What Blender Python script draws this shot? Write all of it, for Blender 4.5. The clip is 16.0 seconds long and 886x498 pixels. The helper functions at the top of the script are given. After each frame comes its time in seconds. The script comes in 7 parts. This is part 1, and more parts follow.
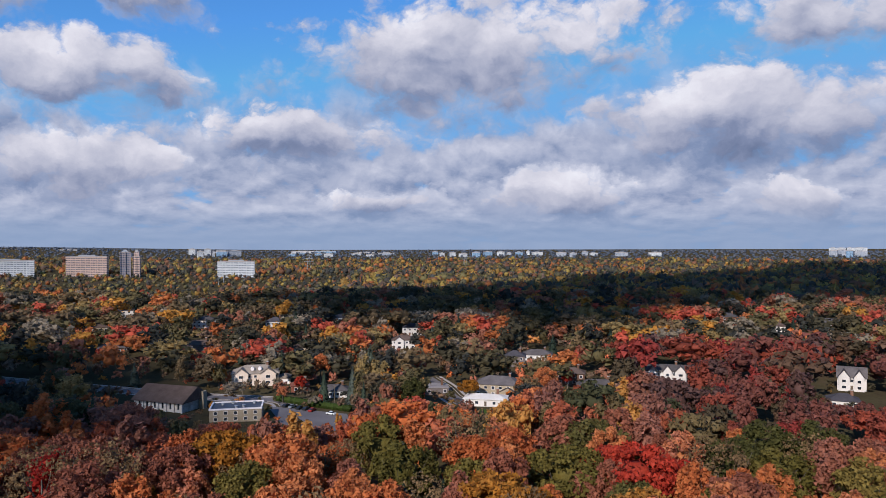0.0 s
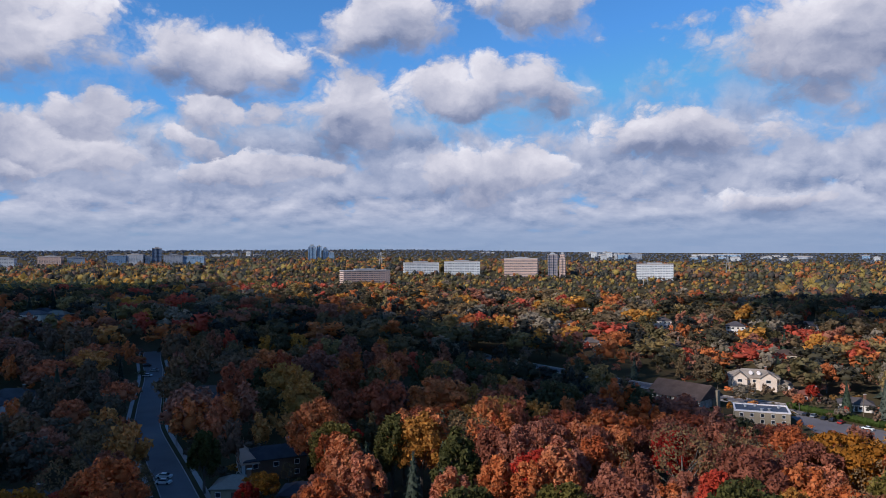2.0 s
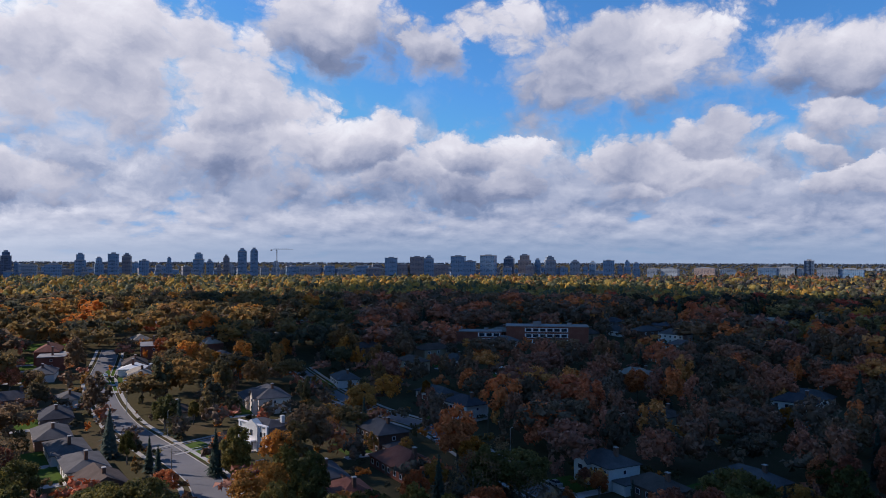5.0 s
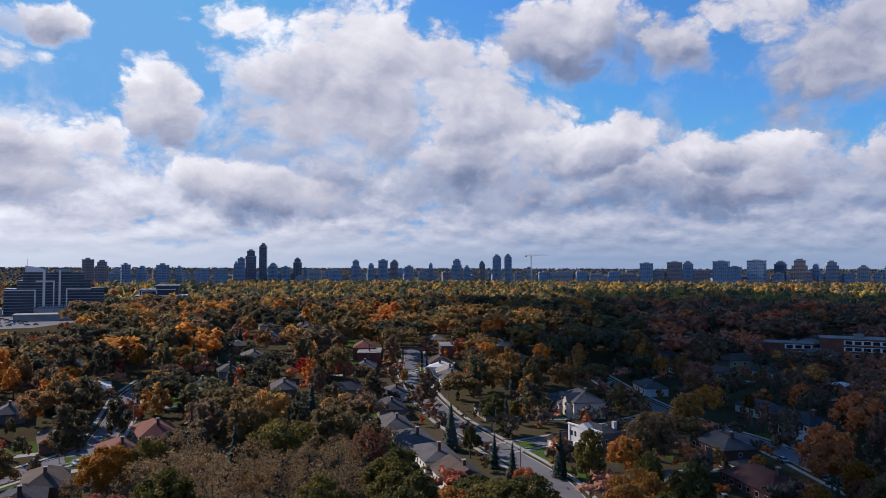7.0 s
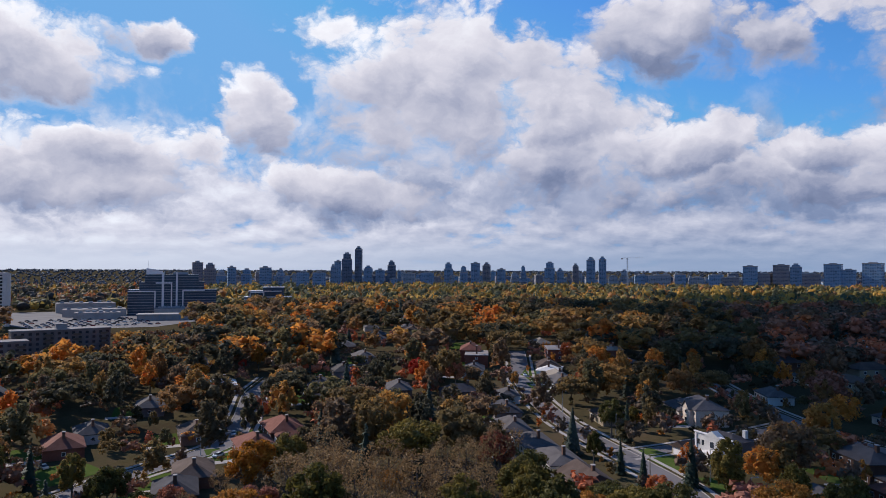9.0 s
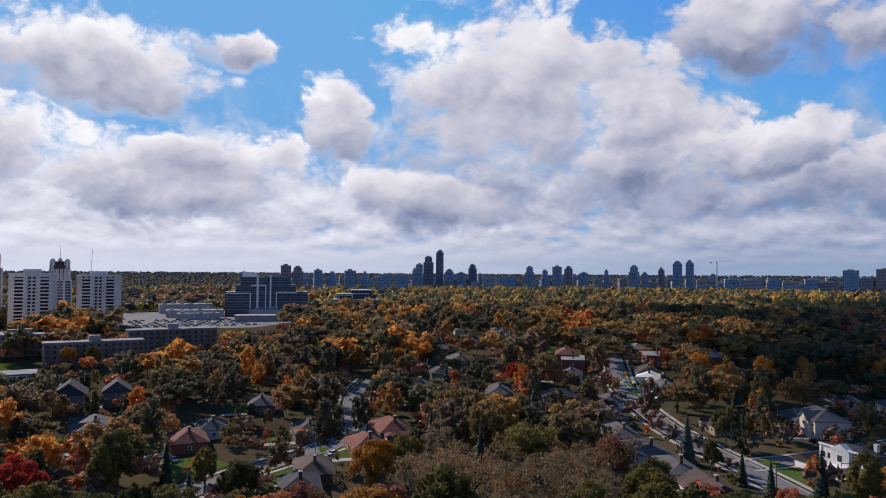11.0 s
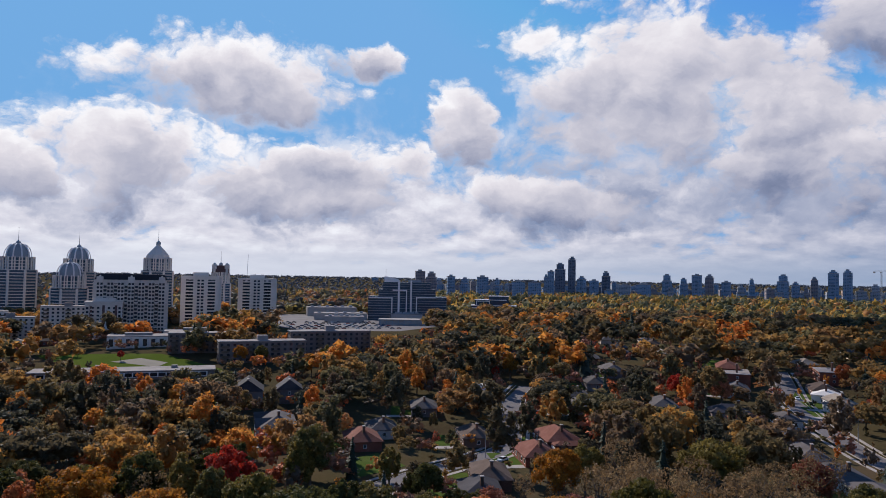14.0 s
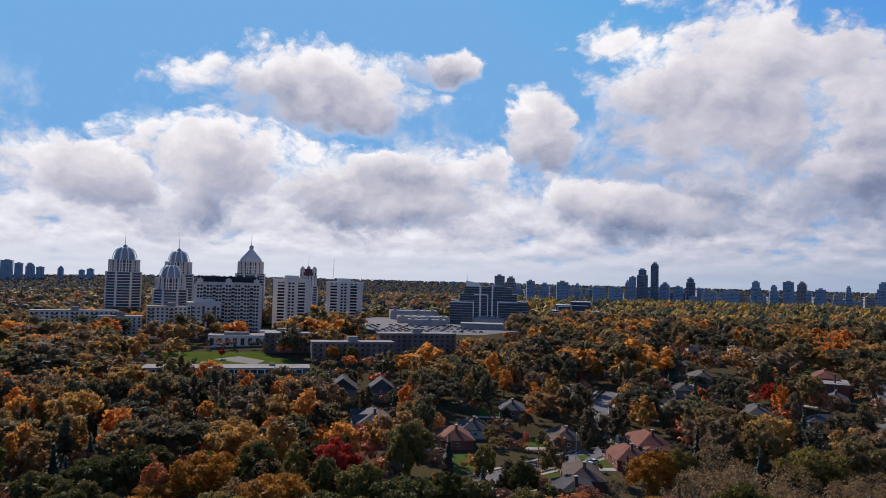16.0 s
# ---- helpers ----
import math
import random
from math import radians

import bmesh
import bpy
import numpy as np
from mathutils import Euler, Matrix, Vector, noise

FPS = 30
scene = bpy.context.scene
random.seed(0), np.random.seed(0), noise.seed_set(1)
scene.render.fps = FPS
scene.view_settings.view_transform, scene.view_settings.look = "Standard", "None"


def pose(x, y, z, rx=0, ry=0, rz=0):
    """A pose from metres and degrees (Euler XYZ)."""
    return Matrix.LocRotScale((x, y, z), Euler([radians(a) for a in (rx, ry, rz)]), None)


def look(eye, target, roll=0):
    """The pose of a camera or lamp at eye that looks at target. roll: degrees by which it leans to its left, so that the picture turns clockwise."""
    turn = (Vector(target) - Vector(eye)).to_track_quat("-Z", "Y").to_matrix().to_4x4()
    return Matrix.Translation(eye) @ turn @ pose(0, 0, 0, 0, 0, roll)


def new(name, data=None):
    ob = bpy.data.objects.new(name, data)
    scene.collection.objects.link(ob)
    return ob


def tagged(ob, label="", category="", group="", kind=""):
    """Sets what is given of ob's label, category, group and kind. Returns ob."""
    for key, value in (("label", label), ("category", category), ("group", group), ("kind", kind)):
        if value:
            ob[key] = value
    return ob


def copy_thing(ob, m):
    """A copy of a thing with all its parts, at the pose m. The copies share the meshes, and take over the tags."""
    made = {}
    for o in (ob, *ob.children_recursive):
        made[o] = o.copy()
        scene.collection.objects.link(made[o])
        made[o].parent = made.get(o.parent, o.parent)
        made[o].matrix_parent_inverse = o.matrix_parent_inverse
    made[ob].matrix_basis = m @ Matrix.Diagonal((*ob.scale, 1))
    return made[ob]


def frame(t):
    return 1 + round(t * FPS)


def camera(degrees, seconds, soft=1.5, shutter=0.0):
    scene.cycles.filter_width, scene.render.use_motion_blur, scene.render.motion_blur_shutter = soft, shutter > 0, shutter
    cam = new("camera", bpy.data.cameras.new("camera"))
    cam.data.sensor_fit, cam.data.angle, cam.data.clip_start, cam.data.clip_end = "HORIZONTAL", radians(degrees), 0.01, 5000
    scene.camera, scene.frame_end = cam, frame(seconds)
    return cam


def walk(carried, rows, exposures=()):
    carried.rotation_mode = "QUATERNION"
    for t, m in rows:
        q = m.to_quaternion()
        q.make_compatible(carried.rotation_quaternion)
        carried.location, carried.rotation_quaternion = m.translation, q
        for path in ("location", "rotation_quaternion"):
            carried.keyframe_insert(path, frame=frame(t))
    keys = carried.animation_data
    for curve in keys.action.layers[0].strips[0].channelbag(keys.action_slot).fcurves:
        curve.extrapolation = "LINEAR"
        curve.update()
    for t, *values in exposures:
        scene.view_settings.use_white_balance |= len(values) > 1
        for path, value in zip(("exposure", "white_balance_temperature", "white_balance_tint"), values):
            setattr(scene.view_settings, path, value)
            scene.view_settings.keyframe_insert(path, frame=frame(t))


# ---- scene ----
cam = camera(64.22, 16.0, soft=0.9)
ROWS = [  # seconds, eye in metres, turn in degrees
    (0.0, -2.02, -0.61, 53.19, 89.601, 0.108, 0.987),
    (0.5, -16.37, -5.12, 52.82, 89.616, 0.090, 8.237),
    (1.0, -29.49, -11.51, 52.90, 89.622, 0.124, 15.918),
    (1.5, -41.99, -18.34, 52.84, 89.731, 0.170, 23.488),
    (2.0, -53.55, -26.34, 52.80, 89.946, 0.220, 31.480),
    (2.5, -64.21, -33.87, 52.38, 90.034, 0.097, 38.887),
    (3.0, -73.79, -42.54, 51.32, 90.138, -0.005, 47.829),
    (3.5, -80.64, -51.30, 50.48, 90.526, -0.150, 55.514),
    (4.0, -87.04, -61.05, 49.64, 90.739, -0.141, 62.785),
    (4.5, -92.83, -70.74, 48.74, 90.946, -0.174, 71.142),
    (5.0, -95.75, -80.53, 48.20, 91.118, -0.168, 78.888),
    (7.5, -101.27, -113.77, 46.77, 91.645, -0.141, 100.441),
    (8.0, -100.13, -115.86, 46.89, 91.681, -0.142, 102.050),
    (8.5, -98.48, -118.23, 46.99, 91.715, -0.171, 103.491),
    (9.0, -97.39, -120.76, 47.04, 91.775, -0.203, 105.204),
    (11.5, -91.71, -133.48, 47.19, 92.059, -0.438, 112.820),
    (12.0, -90.47, -135.96, 47.32, 92.097, -0.501, 114.310),
    (12.5, -89.53, -138.42, 47.27, 92.165, -0.609, 115.916),
    (13.0, -88.41, -140.93, 47.27, 92.249, -0.770, 117.663),
    (13.5, -87.46, -143.03, 47.09, 92.333, -0.918, 119.586),
    (14.0, -86.34, -145.06, 47.08, 92.412, -1.054, 121.436),
    (14.5, -84.88, -147.00, 46.80, 92.492, -1.194, 123.111),
    (15.0, -82.71, -147.92, 46.64, 92.561, -1.255, 124.678),
    (15.5, -80.28, -147.16, 46.68, 92.616, -1.419, 126.181),
    (16.0, -77.18, -145.42, 46.62, 92.667, -1.520, 127.641),
]
walk(cam, [(t, pose(x, y, z, rx, ry, rz)) for t, x, y, z, rx, ry, rz in ROWS], [(0, 0, 6150, 13), (8.5, 0, 6180, 13), (12.0, 0, 6350, 13), (14.5, 0, 6420, 13), (16, 0, 6450, 13)])

# ---- light ----
SUN_TURN, SUN_HIGH = 155.0, 31.0  # degrees left of north (+y), degrees above the horizon
TO_SUN = Vector((-math.sin(radians(SUN_TURN)) * math.cos(radians(SUN_HIGH)), math.cos(radians(SUN_TURN)) * math.cos(radians(SUN_HIGH)), math.sin(radians(SUN_HIGH))))
sun_data = bpy.data.lights.new("sun", "SUN")
sun_data.energy, sun_data.angle, sun_data.color = 5.0, radians(0.8), (1.0, 0.93, 0.82)
sun = new("sun", sun_data)
sun.matrix_world = look(TO_SUN * 3000, (0, 0, 0))


class Nodes:
    """Short hand for building a node tree."""

    def __init__(self, tree):
        self.tree = tree
        tree.nodes.clear()

    def add(self, kind, inputs=(), operation="", blend="", smooth=False):
        node = self.tree.nodes.new(kind)
        if operation:
            node.operation = operation
        if blend:
            node.data_type, node.blend_type = "RGBA", blend
        if smooth:
            node.interpolation_type = "SMOOTHSTEP"
        for key, value in dict(inputs).items():
            if isinstance(value, bpy.types.NodeSocket):
                self.tree.links.new(value, node.inputs[key])
            else:
                node.inputs[key].default_value = value
        return node

    def math(self, operation, a, b=0.0, c=0.0, clamp=False):
        node = self.add("ShaderNodeMath", {0: a, 1: b, 2: c}, operation=operation)
        node.use_clamp = clamp
        return node.outputs[0]

    def vec(self, operation, a, b=(0, 0, 0)):
        node = self.add("ShaderNodeVectorMath", {0: a, 1: b}, operation=operation)
        return node.outputs[1] if operation == "LENGTH" else node.outputs[0]

    def noise(self, vector, scale, detail=4.0, rough=0.5, distortion=0.0):
        return self.add("ShaderNodeTexNoise", {"Vector": vector, "Scale": scale, "Detail": detail, "Roughness": rough, "Distortion": distortion}).outputs[0]

    def ramp(self, value, stops, mode="LINEAR"):
        node = self.add("ShaderNodeValToRGB", {0: value})
        node.color_ramp.interpolation = mode
        els = node.color_ramp.elements
        while len(els) < len(stops):
            els.new(0.5)
        for el, (at, colour) in zip(els, sorted(stops)):
            el.position, el.color = at, (*colour, 1)
        return node.outputs[0]

    def mix(self, fac, a, b, blend="MIX"):
        node = self.add("ShaderNodeMix", {0: fac, 6: a, 7: b}, blend=blend)
        return node.outputs[2]

    def smooth(self, value, low, high, a=0.0, b=1.0):
        return self.add("ShaderNodeMapRange", {0: value, 1: low, 2: high, 3: a, 4: b}, smooth=True).outputs[0]


# Cumulus clouds: turn left of north, height of the base, half width, height of the cloud, in degrees.
CUMULUS_NORTH = [
    (-1.1, 10.3, 17.4, 9.8), (-21.4, 5.6, 13.3, 8.4), (28.2, 10.0, 8.7, 5.2), (12.9, 5.9, 10.5, 5.3),
    (27.9, 4.0, 9.1, 4.4), (4.8, 1.9, 5.5, 3.1), (-7.9, 2.1, 7.6, 4.1), (-25.2, 1.6, 5.0, 4.1),
    (-27.4, 13.3, 7.1, 6.1), (49.5, 7.4, 4.2, 5.7), (38.5, 6.6, 7.5, 8.9), (35.8, 14.6, 5.6, 6.2),
    (23.9, 16.7, 5.5, 4.6), (46.2, 4.7, 8.3, 2.9),
]
CUMULUS_WEST = [
    (58.4, 4.7, 5.8, 4.1), (66.5, 11.4, 12.8, 8.9), (48.8, 11.8, 7.9, 6.4), (80.5, 4.2, 12.0, 6.4),
    (61.6, 4.9, 10.0, 5.8), (49.3, 4.1, 9.1, 3.2), (78.8, 14.4, 3.7, 4.7), (76.3, 6.6, 6.8, 4.4),
    (58.2, 7.4, 5.1, 4.6), (63.9, 4.1, 6.3, 4.2), (51.1, 6.6, 4.2, 3.1), (86.2, 6.9, 7.8, 5.4),
    (72.7, 3.5, 5.0, 7.0),
]
CUMULUS_SOUTH_WEST = [
    (106.5, 4.9, 10.6, 18.3), (120.0, 8.9, 3.3, 6.6), (129.4, 5.5, 10.2, 5.8), (96.0, 6.2, 6.8, 13.8),
    (87.9, 15.4, 6.6, 7.4), (138.3, 11.8, 11.0, 6.1), (127.8, 15.9, 3.1, 2.5), (144.9, 3.5, 9.1, 9.4),
    (132.1, 3.6, 10.6, 7.8), (154.9, 4.4, 8.3, 5.2), (134.2, 3.4, 12.2, 7.3), (112.1, 3.3, 9.8, 5.5),
    (95.5, 3.8, 10.1, 10.4),
]


def cloudy_sky():
    """Broken cumulus before a clear sky: lumpy clouds with bright tops and grey undersides, and thin banks low over the horizon."""
    world = bpy.data.worlds.new("sky")
    scene.world = world
    world.use_nodes = True
    n = Nodes(world.node_tree)
    way = n.vec("NORMALIZE", n.add("ShaderNodeTexCoord").outputs["Generated"])
    x, y, z = n.add("ShaderNodeSeparateXYZ", {0: way}).outputs
    turn = n.math("MULTIPLY", n.math("ARCTAN2", n.math("MULTIPLY", x, -1.0), y), 57.2958)
    high = n.math("MULTIPLY", n.math("ARCSINE", z), 57.2958)
    place = n.add("ShaderNodeCombineXYZ", {0: turn, 1: high, 2: 0.0}).outputs[0]
    even = n.vec("MULTIPLY", place, (1.0, 1.35, 1.0))
    wob = n.add("ShaderNodeTexNoise", {"Vector": even, "Scale": 0.10, "Detail": 7.0, "Roughness": 0.62}).outputs["Color"]
    bend = n.vec("SUBTRACT", wob, (0.5, 0.5, 0.5))

    def lumps(shift, scale, rough):
        at = n.vec("ADD", n.vec("ADD", even, shift), n.vec("MULTIPLY", bend, (6, 6, 0)))
        cells = n.add("ShaderNodeTexVoronoi", {"Vector": at, "Scale": scale, "Detail": 4.0, "Roughness": rough, "Lacunarity": 2.2})
        return n.math("SUBTRACT", 1.0, cells.outputs["Distance"])

    def swell(shift):
        return n.noise(n.vec("ADD", n.vec("ADD", even, shift), n.vec("MULTIPLY", bend, (3, 3, 0))), 0.12, 3.0, 0.5)

    lump = lumps((0, 0, 0), 0.20, 0.55)
    relief = n.math("SUBTRACT", lump, lumps((0.5, 0.9, 0), 0.20, 0.55))
    broad = n.math("SUBTRACT", swell((0, 0, 0)), swell((1.6, 2.6, 0)))
    bent = n.vec("ADD", place, n.vec("MULTIPLY", bend, (11, 5.0, 0)))
    bent_high = n.add("ShaderNodeSeparateXYZ", {0: bent}).outputs[1]
    inside, level = None, None
    for rows in (CUMULUS_NORTH, CUMULUS_WEST, CUMULUS_SOUTH_WEST):
        for at, base, wide, tall in rows:
            off = n.vec("MULTIPLY", n.vec("SUBTRACT", bent, (at, base + 0.42 * tall, 0)), (1 / wide, 1 / (0.58 * tall), 0))
            s = n.math("SUBTRACT", 1.0, n.vec("LENGTH", off))
            v = n.math("MULTIPLY_ADD", bent_high, 1 / tall, -base / tall)
            if inside is None:
                inside, level = s, v
            else:
                better = n.smooth(n.math("SUBTRACT", s, inside), -0.14, 0.14)
                inside = n.math("MAXIMUM", s, inside)
                level = n.math("MULTIPLY_ADD", better, n.math("SUBTRACT", v, level), level)
    fine = n.noise(even, 0.6, 6.0, 0.6)
    dense = n.math("MULTIPLY_ADD", n.math("SUBTRACT", lump, 0.60), 0.80, n.math("ADD", inside, 0.66))
    dense = n.math("MULTIPLY_ADD", n.math("SUBTRACT", fine, 0.5), 0.26, dense)
    # crisp above, frayed below
    soft_edge = n.smooth(level, 0.15, 0.75, 0.78, 0.44)
    cumulus = n.add("ShaderNodeMapRange", {0: dense, 1: 0.0, 2: soft_edge}, smooth=True).outputs[0]
    lit = n.math("ADD", n.smooth(level, 0.02, 0.80, 0.26, 0.86), n.math("MULTIPLY", relief, 0.30))
    lit = n.math("MULTIPLY_ADD", broad, 1.15, lit)
    lit = n.math("MULTIPLY_ADD", n.math("SUBTRACT", fine, 0.5), 0.12, lit)
    lit = n.math("ADD", lit, n.smooth(dense, 0.45, 0.0, 0.0, 0.16))
    # a sheet of smaller, flatter clouds that closes up towards the horizon
    rise = n.math("MULTIPLY", n.math("LOGARITHM", n.math("ADD", n.math("MAXIMUM", high, 0.0), 2.2), math.e), 2.0)
    flat = n.add("ShaderNodeCombineXYZ", {0: n.math("MULTIPLY", turn, 0.17), 1: rise, 2: 3.0}).outputs[0]
    flat = n.vec("ADD", flat, n.vec("MULTIPLY", bend, (0.7, 0.35, 0)))

    def sheet(shift):
        return n.noise(n.vec("ADD", flat, shift), 1.5, 6.0, 0.55)

    veil = sheet((0, 0, 0))
    bank = n.smooth(n.math("ADD", veil, n.smooth(high, 13.0, 4.0, -0.04, 0.24)), 0.46, 0.66)
    bank = n.math("MULTIPLY", bank, n.smooth(high, 16.0, 8.0))
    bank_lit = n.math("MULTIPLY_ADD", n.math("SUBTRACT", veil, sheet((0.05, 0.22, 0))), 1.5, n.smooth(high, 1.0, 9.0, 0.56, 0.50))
    lit = n.mix(cumulus, bank_lit, lit)
    cover = n.math("MAXIMUM", cumulus, n.math("MULTIPLY", bank, 0.9))
    # towards the sun the cover is brighter
    glow = n.smooth(n.add("ShaderNodeVectorMath", {0: way, 1: TO_SUN}, operation="DOT_PRODUCT").outputs["Value"], 0.25, 1.0)
    lit = n.math("ADD", n.add("ShaderNodeSeparateColor", {0: lit}).outputs[0], n.math("MULTIPLY", glow, n.math("MULTIPLY_ADD", n.smooth(dense, 0.85, 0.1), 0.46, 0.10)))
    grey = n.ramp(n.math("MULTIPLY", lit, 0.76), [(0.0, (0.14, 0.18, 0.29)), (0.19, (0.23, 0.27, 0.395)), (0.38, (0.41, 0.43, 0.53)), (0.57, (0.575, 0.575, 0.645)), (0.76, (0.75, 0.73, 0.77)), (1.0, (0.95, 0.945, 0.95))])
    sky = n.add("ShaderNodeTexSky")
    sky.sky_type, sky.sun_disc, sky.sun_elevation, sky.sun_rotation = "NISHITA", False, radians(SUN_HIGH), radians(-SUN_TURN)
    sky.air_density, sky.dust_density, sky.ozone_density = 1.0, 0.4, 3.0
    blue = n.mix(1.0, sky.outputs[0], (0.058, 0.110, 0.152, 1), "MULTIPLY")
    blue = n.mix(1.0, blue, (0.17, 0.41, 0.74, 1), "DARKEN")
    both = n.mix(cover, blue, grey)
    haze = n.mix(glow, (0.27, 0.36, 0.52, 1), (0.68, 0.72, 0.80, 1))
    both = n.mix(n.smooth(high, 3.6, 0.4, 0.0, 0.88), both, haze)
    back = n.add("ShaderNodeBackground", {0: both, 1: 1.0})
    n.add("ShaderNodeOutputWorld", {0: back.outputs[0]})


cloudy_sky()

# ---- materials ----
def material(name, tones, rough=0.8, grain=1.0, patch=0.08, bump=0.25, metal=0.0, vary=0.0, spec=None):
    """A surface of two or three tones: patches some metres wide, a fine grain, and relief. vary: spread of brightness from piece to piece."""
    m = bpy.data.materials.new(name)
    m.use_nodes = True
    n = Nodes(m.node_tree)
    coord = n.add("ShaderNodeNewGeometry").outputs["Position"]
    wide = n.noise(coord, patch, 4.0, 0.6)
    fine = n.noise(coord, grain, 6.0, 0.65)
    t = n.math("MULTIPLY_ADD", wide, 0.65, n.math("MULTIPLY", fine, 0.35))
    k = len(tones) - 1
    colour = n.ramp(t, [(0.32 + 0.36 * i / k, c) for i, c in enumerate(tones)])
    if vary:
        rnd = n.add("ShaderNodeObjectInfo").outputs["Random"]
        colour = n.mix(1.0, colour, n.ramp(rnd, [(0.0, (1 - vary, 1 - vary, 1 - vary)), (1.0, (1, 1, 1))]), "MULTIPLY")
    p = n.add("ShaderNodeBsdfPrincipled", {"Base Color": colour, "Metallic": metal, "Specular IOR Level": spec if spec is not None else (0.12 if rough > 0.7 else 0.5)})
    rgh = n.math("MULTIPLY_ADD", n.math("SUBTRACT", fine, 0.5), 0.3, rough, clamp=True)
    n.tree.links.new(rgh, p.inputs["Roughness"])
    if bump:
        b = n.add("ShaderNodeBump", {"Strength": bump, "Distance": 0.05 / max(grain, 0.05), "Height": fine})
        n.tree.links.new(b.outputs[0], p.inputs["Normal"])
    n.add("ShaderNodeOutputMaterial", {0: p.outputs[0]})
    return m


def foliage(name, tones, stuff=False, shine=0.38):
    """Leaves: the tone varies from tree to tree, from bough to bough and from leaf clump to leaf clump; some light comes through them."""
    m = bpy.data.materials.new(name)
    m.use_nodes = True
    n = Nodes(m.node_tree)
    geo = n.add("ShaderNodeNewGeometry")
    if stuff:
        tree_by_tree = n.add("ShaderNodeAttribute")
        tree_by_tree.attribute_name = "tint"
        t = tree_by_tree.outputs["Fac"]
        base = n.ramp(t, [(i / len(tones), c) for i, c in enumerate(tones)], "CONSTANT")
        shade = n.noise(geo.outputs["Position"], 0.7, 5.0, 0.8)
    else:
        t = n.add("ShaderNodeObjectInfo").outputs["Random"]
        mixed = n.math("MULTIPLY_ADD", n.noise(geo.outputs["Position"], 0.22, 3.0, 0.6), 0.8, n.math("MULTIPLY_ADD", t, 0.75, -0.30), clamp=True)
        k = len(tones) - 1
        base = n.ramp(mixed, [(i / k, c) for i, c in enumerate(tones)])
        shade = n.noise(geo.outputs["Position"], 1.4, 5.0, 0.8)
    leaf = n.math("MULTIPLY_ADD", geo.outputs["Random Per Island"], 0.5, n.math("MULTIPLY_ADD", shade, 0.9, 0.22 if stuff else 0.12))
    grey = n.add("ShaderNodeCombineXYZ", {0: leaf, 1: leaf, 2: leaf}).outputs[0]
    colour = n.mix(1.0, base, grey, "MULTIPLY")
    rough_leaf = n.add("ShaderNodeBump", {"Strength": 0.45, "Distance": 0.4, "Height": n.noise(geo.outputs["Position"], 1.3, 3.0, 0.7)}).outputs[0]
    d = n.add("ShaderNodeBsdfPrincipled", {"Base Color": colour, "Roughness": 0.7, "Specular IOR Level": 0.15, "Normal": rough_leaf})
    tr = n.add("ShaderNodeBsdfTranslucent", {0: colour, "Normal": rough_leaf})
    mix = n.add("ShaderNodeMixShader", {0: shine, 1: d.outputs[0], 2: tr.outputs[0]})
    n.add("ShaderNodeOutputMaterial", {0: mix.outputs[0]})
    return m


def facade(name, wall, pane, floor=3.0, bay=3.4, share=0.55, rough_pane=0.15):
    """A far curtain wall: storeys of panes between slabs and piers, at true size along the wall's own axes."""
    m = bpy.data.materials.new(name)
    m.use_nodes = True
    n = Nodes(m.node_tree)
    coord = n.add("ShaderNodeTexCoord").outputs["Object"]
    x, y, z = n.add("ShaderNodeSeparateXYZ", {0: coord}).outputs
    along = n.math("ADD", x, y)
    u = n.math("FRACT", n.math("DIVIDE", along, bay))
    v = n.math("FRACT", n.math("DIVIDE", z, floor))
    open_u = n.math("LESS_THAN", n.math("ABSOLUTE", n.math("SUBTRACT", u, 0.5)), 0.40)
    open_v = n.math("LESS_THAN", v, share)
    cell = n.add("ShaderNodeCombineXYZ", {0: n.math("FLOOR", n.math("DIVIDE", along, bay)), 1: n.math("FLOOR", n.math("DIVIDE", z, floor)), 2: 0.0}).outputs[0]
    rnd = n.add("ShaderNodeTexWhiteNoise", {0: cell}).outputs[0]
    is_pane = n.math("MULTIPLY", open_u, open_v)
    stain = n.noise(coord, 0.06, 4.0, 0.6)
    wallc = n.mix(1.0, (*wall, 1), n.ramp(stain, [(0.3, (0.75, 0.75, 0.75)), (0.7, (1.05, 1.05, 1.05))]), "MULTIPLY")
    panec = n.mix(rnd, (*[c * 0.5 for c in pane], 1), (*[c * 1.4 for c in pane], 1))
    colour = n.mix(is_pane, wallc, panec)
    p = n.add("ShaderNodeBsdfPrincipled", {"Base Color": colour, "Roughness": n.math("MULTIPLY_ADD", is_pane, rough_pane - 0.75, 0.75)})
    n.add("ShaderNodeOutputMaterial", {0: p.outputs[0]})
    return m


def ground_material():
    """Grass and leaf litter, with worn and bare patches."""
    return material("grass_and_litter", [(0.053, 0.037, 0.025), (0.074, 0.060, 0.032), (0.105, 0.070, 0.046)], 0.95, 0.6, 0.02, 0.5, spec=0.0)


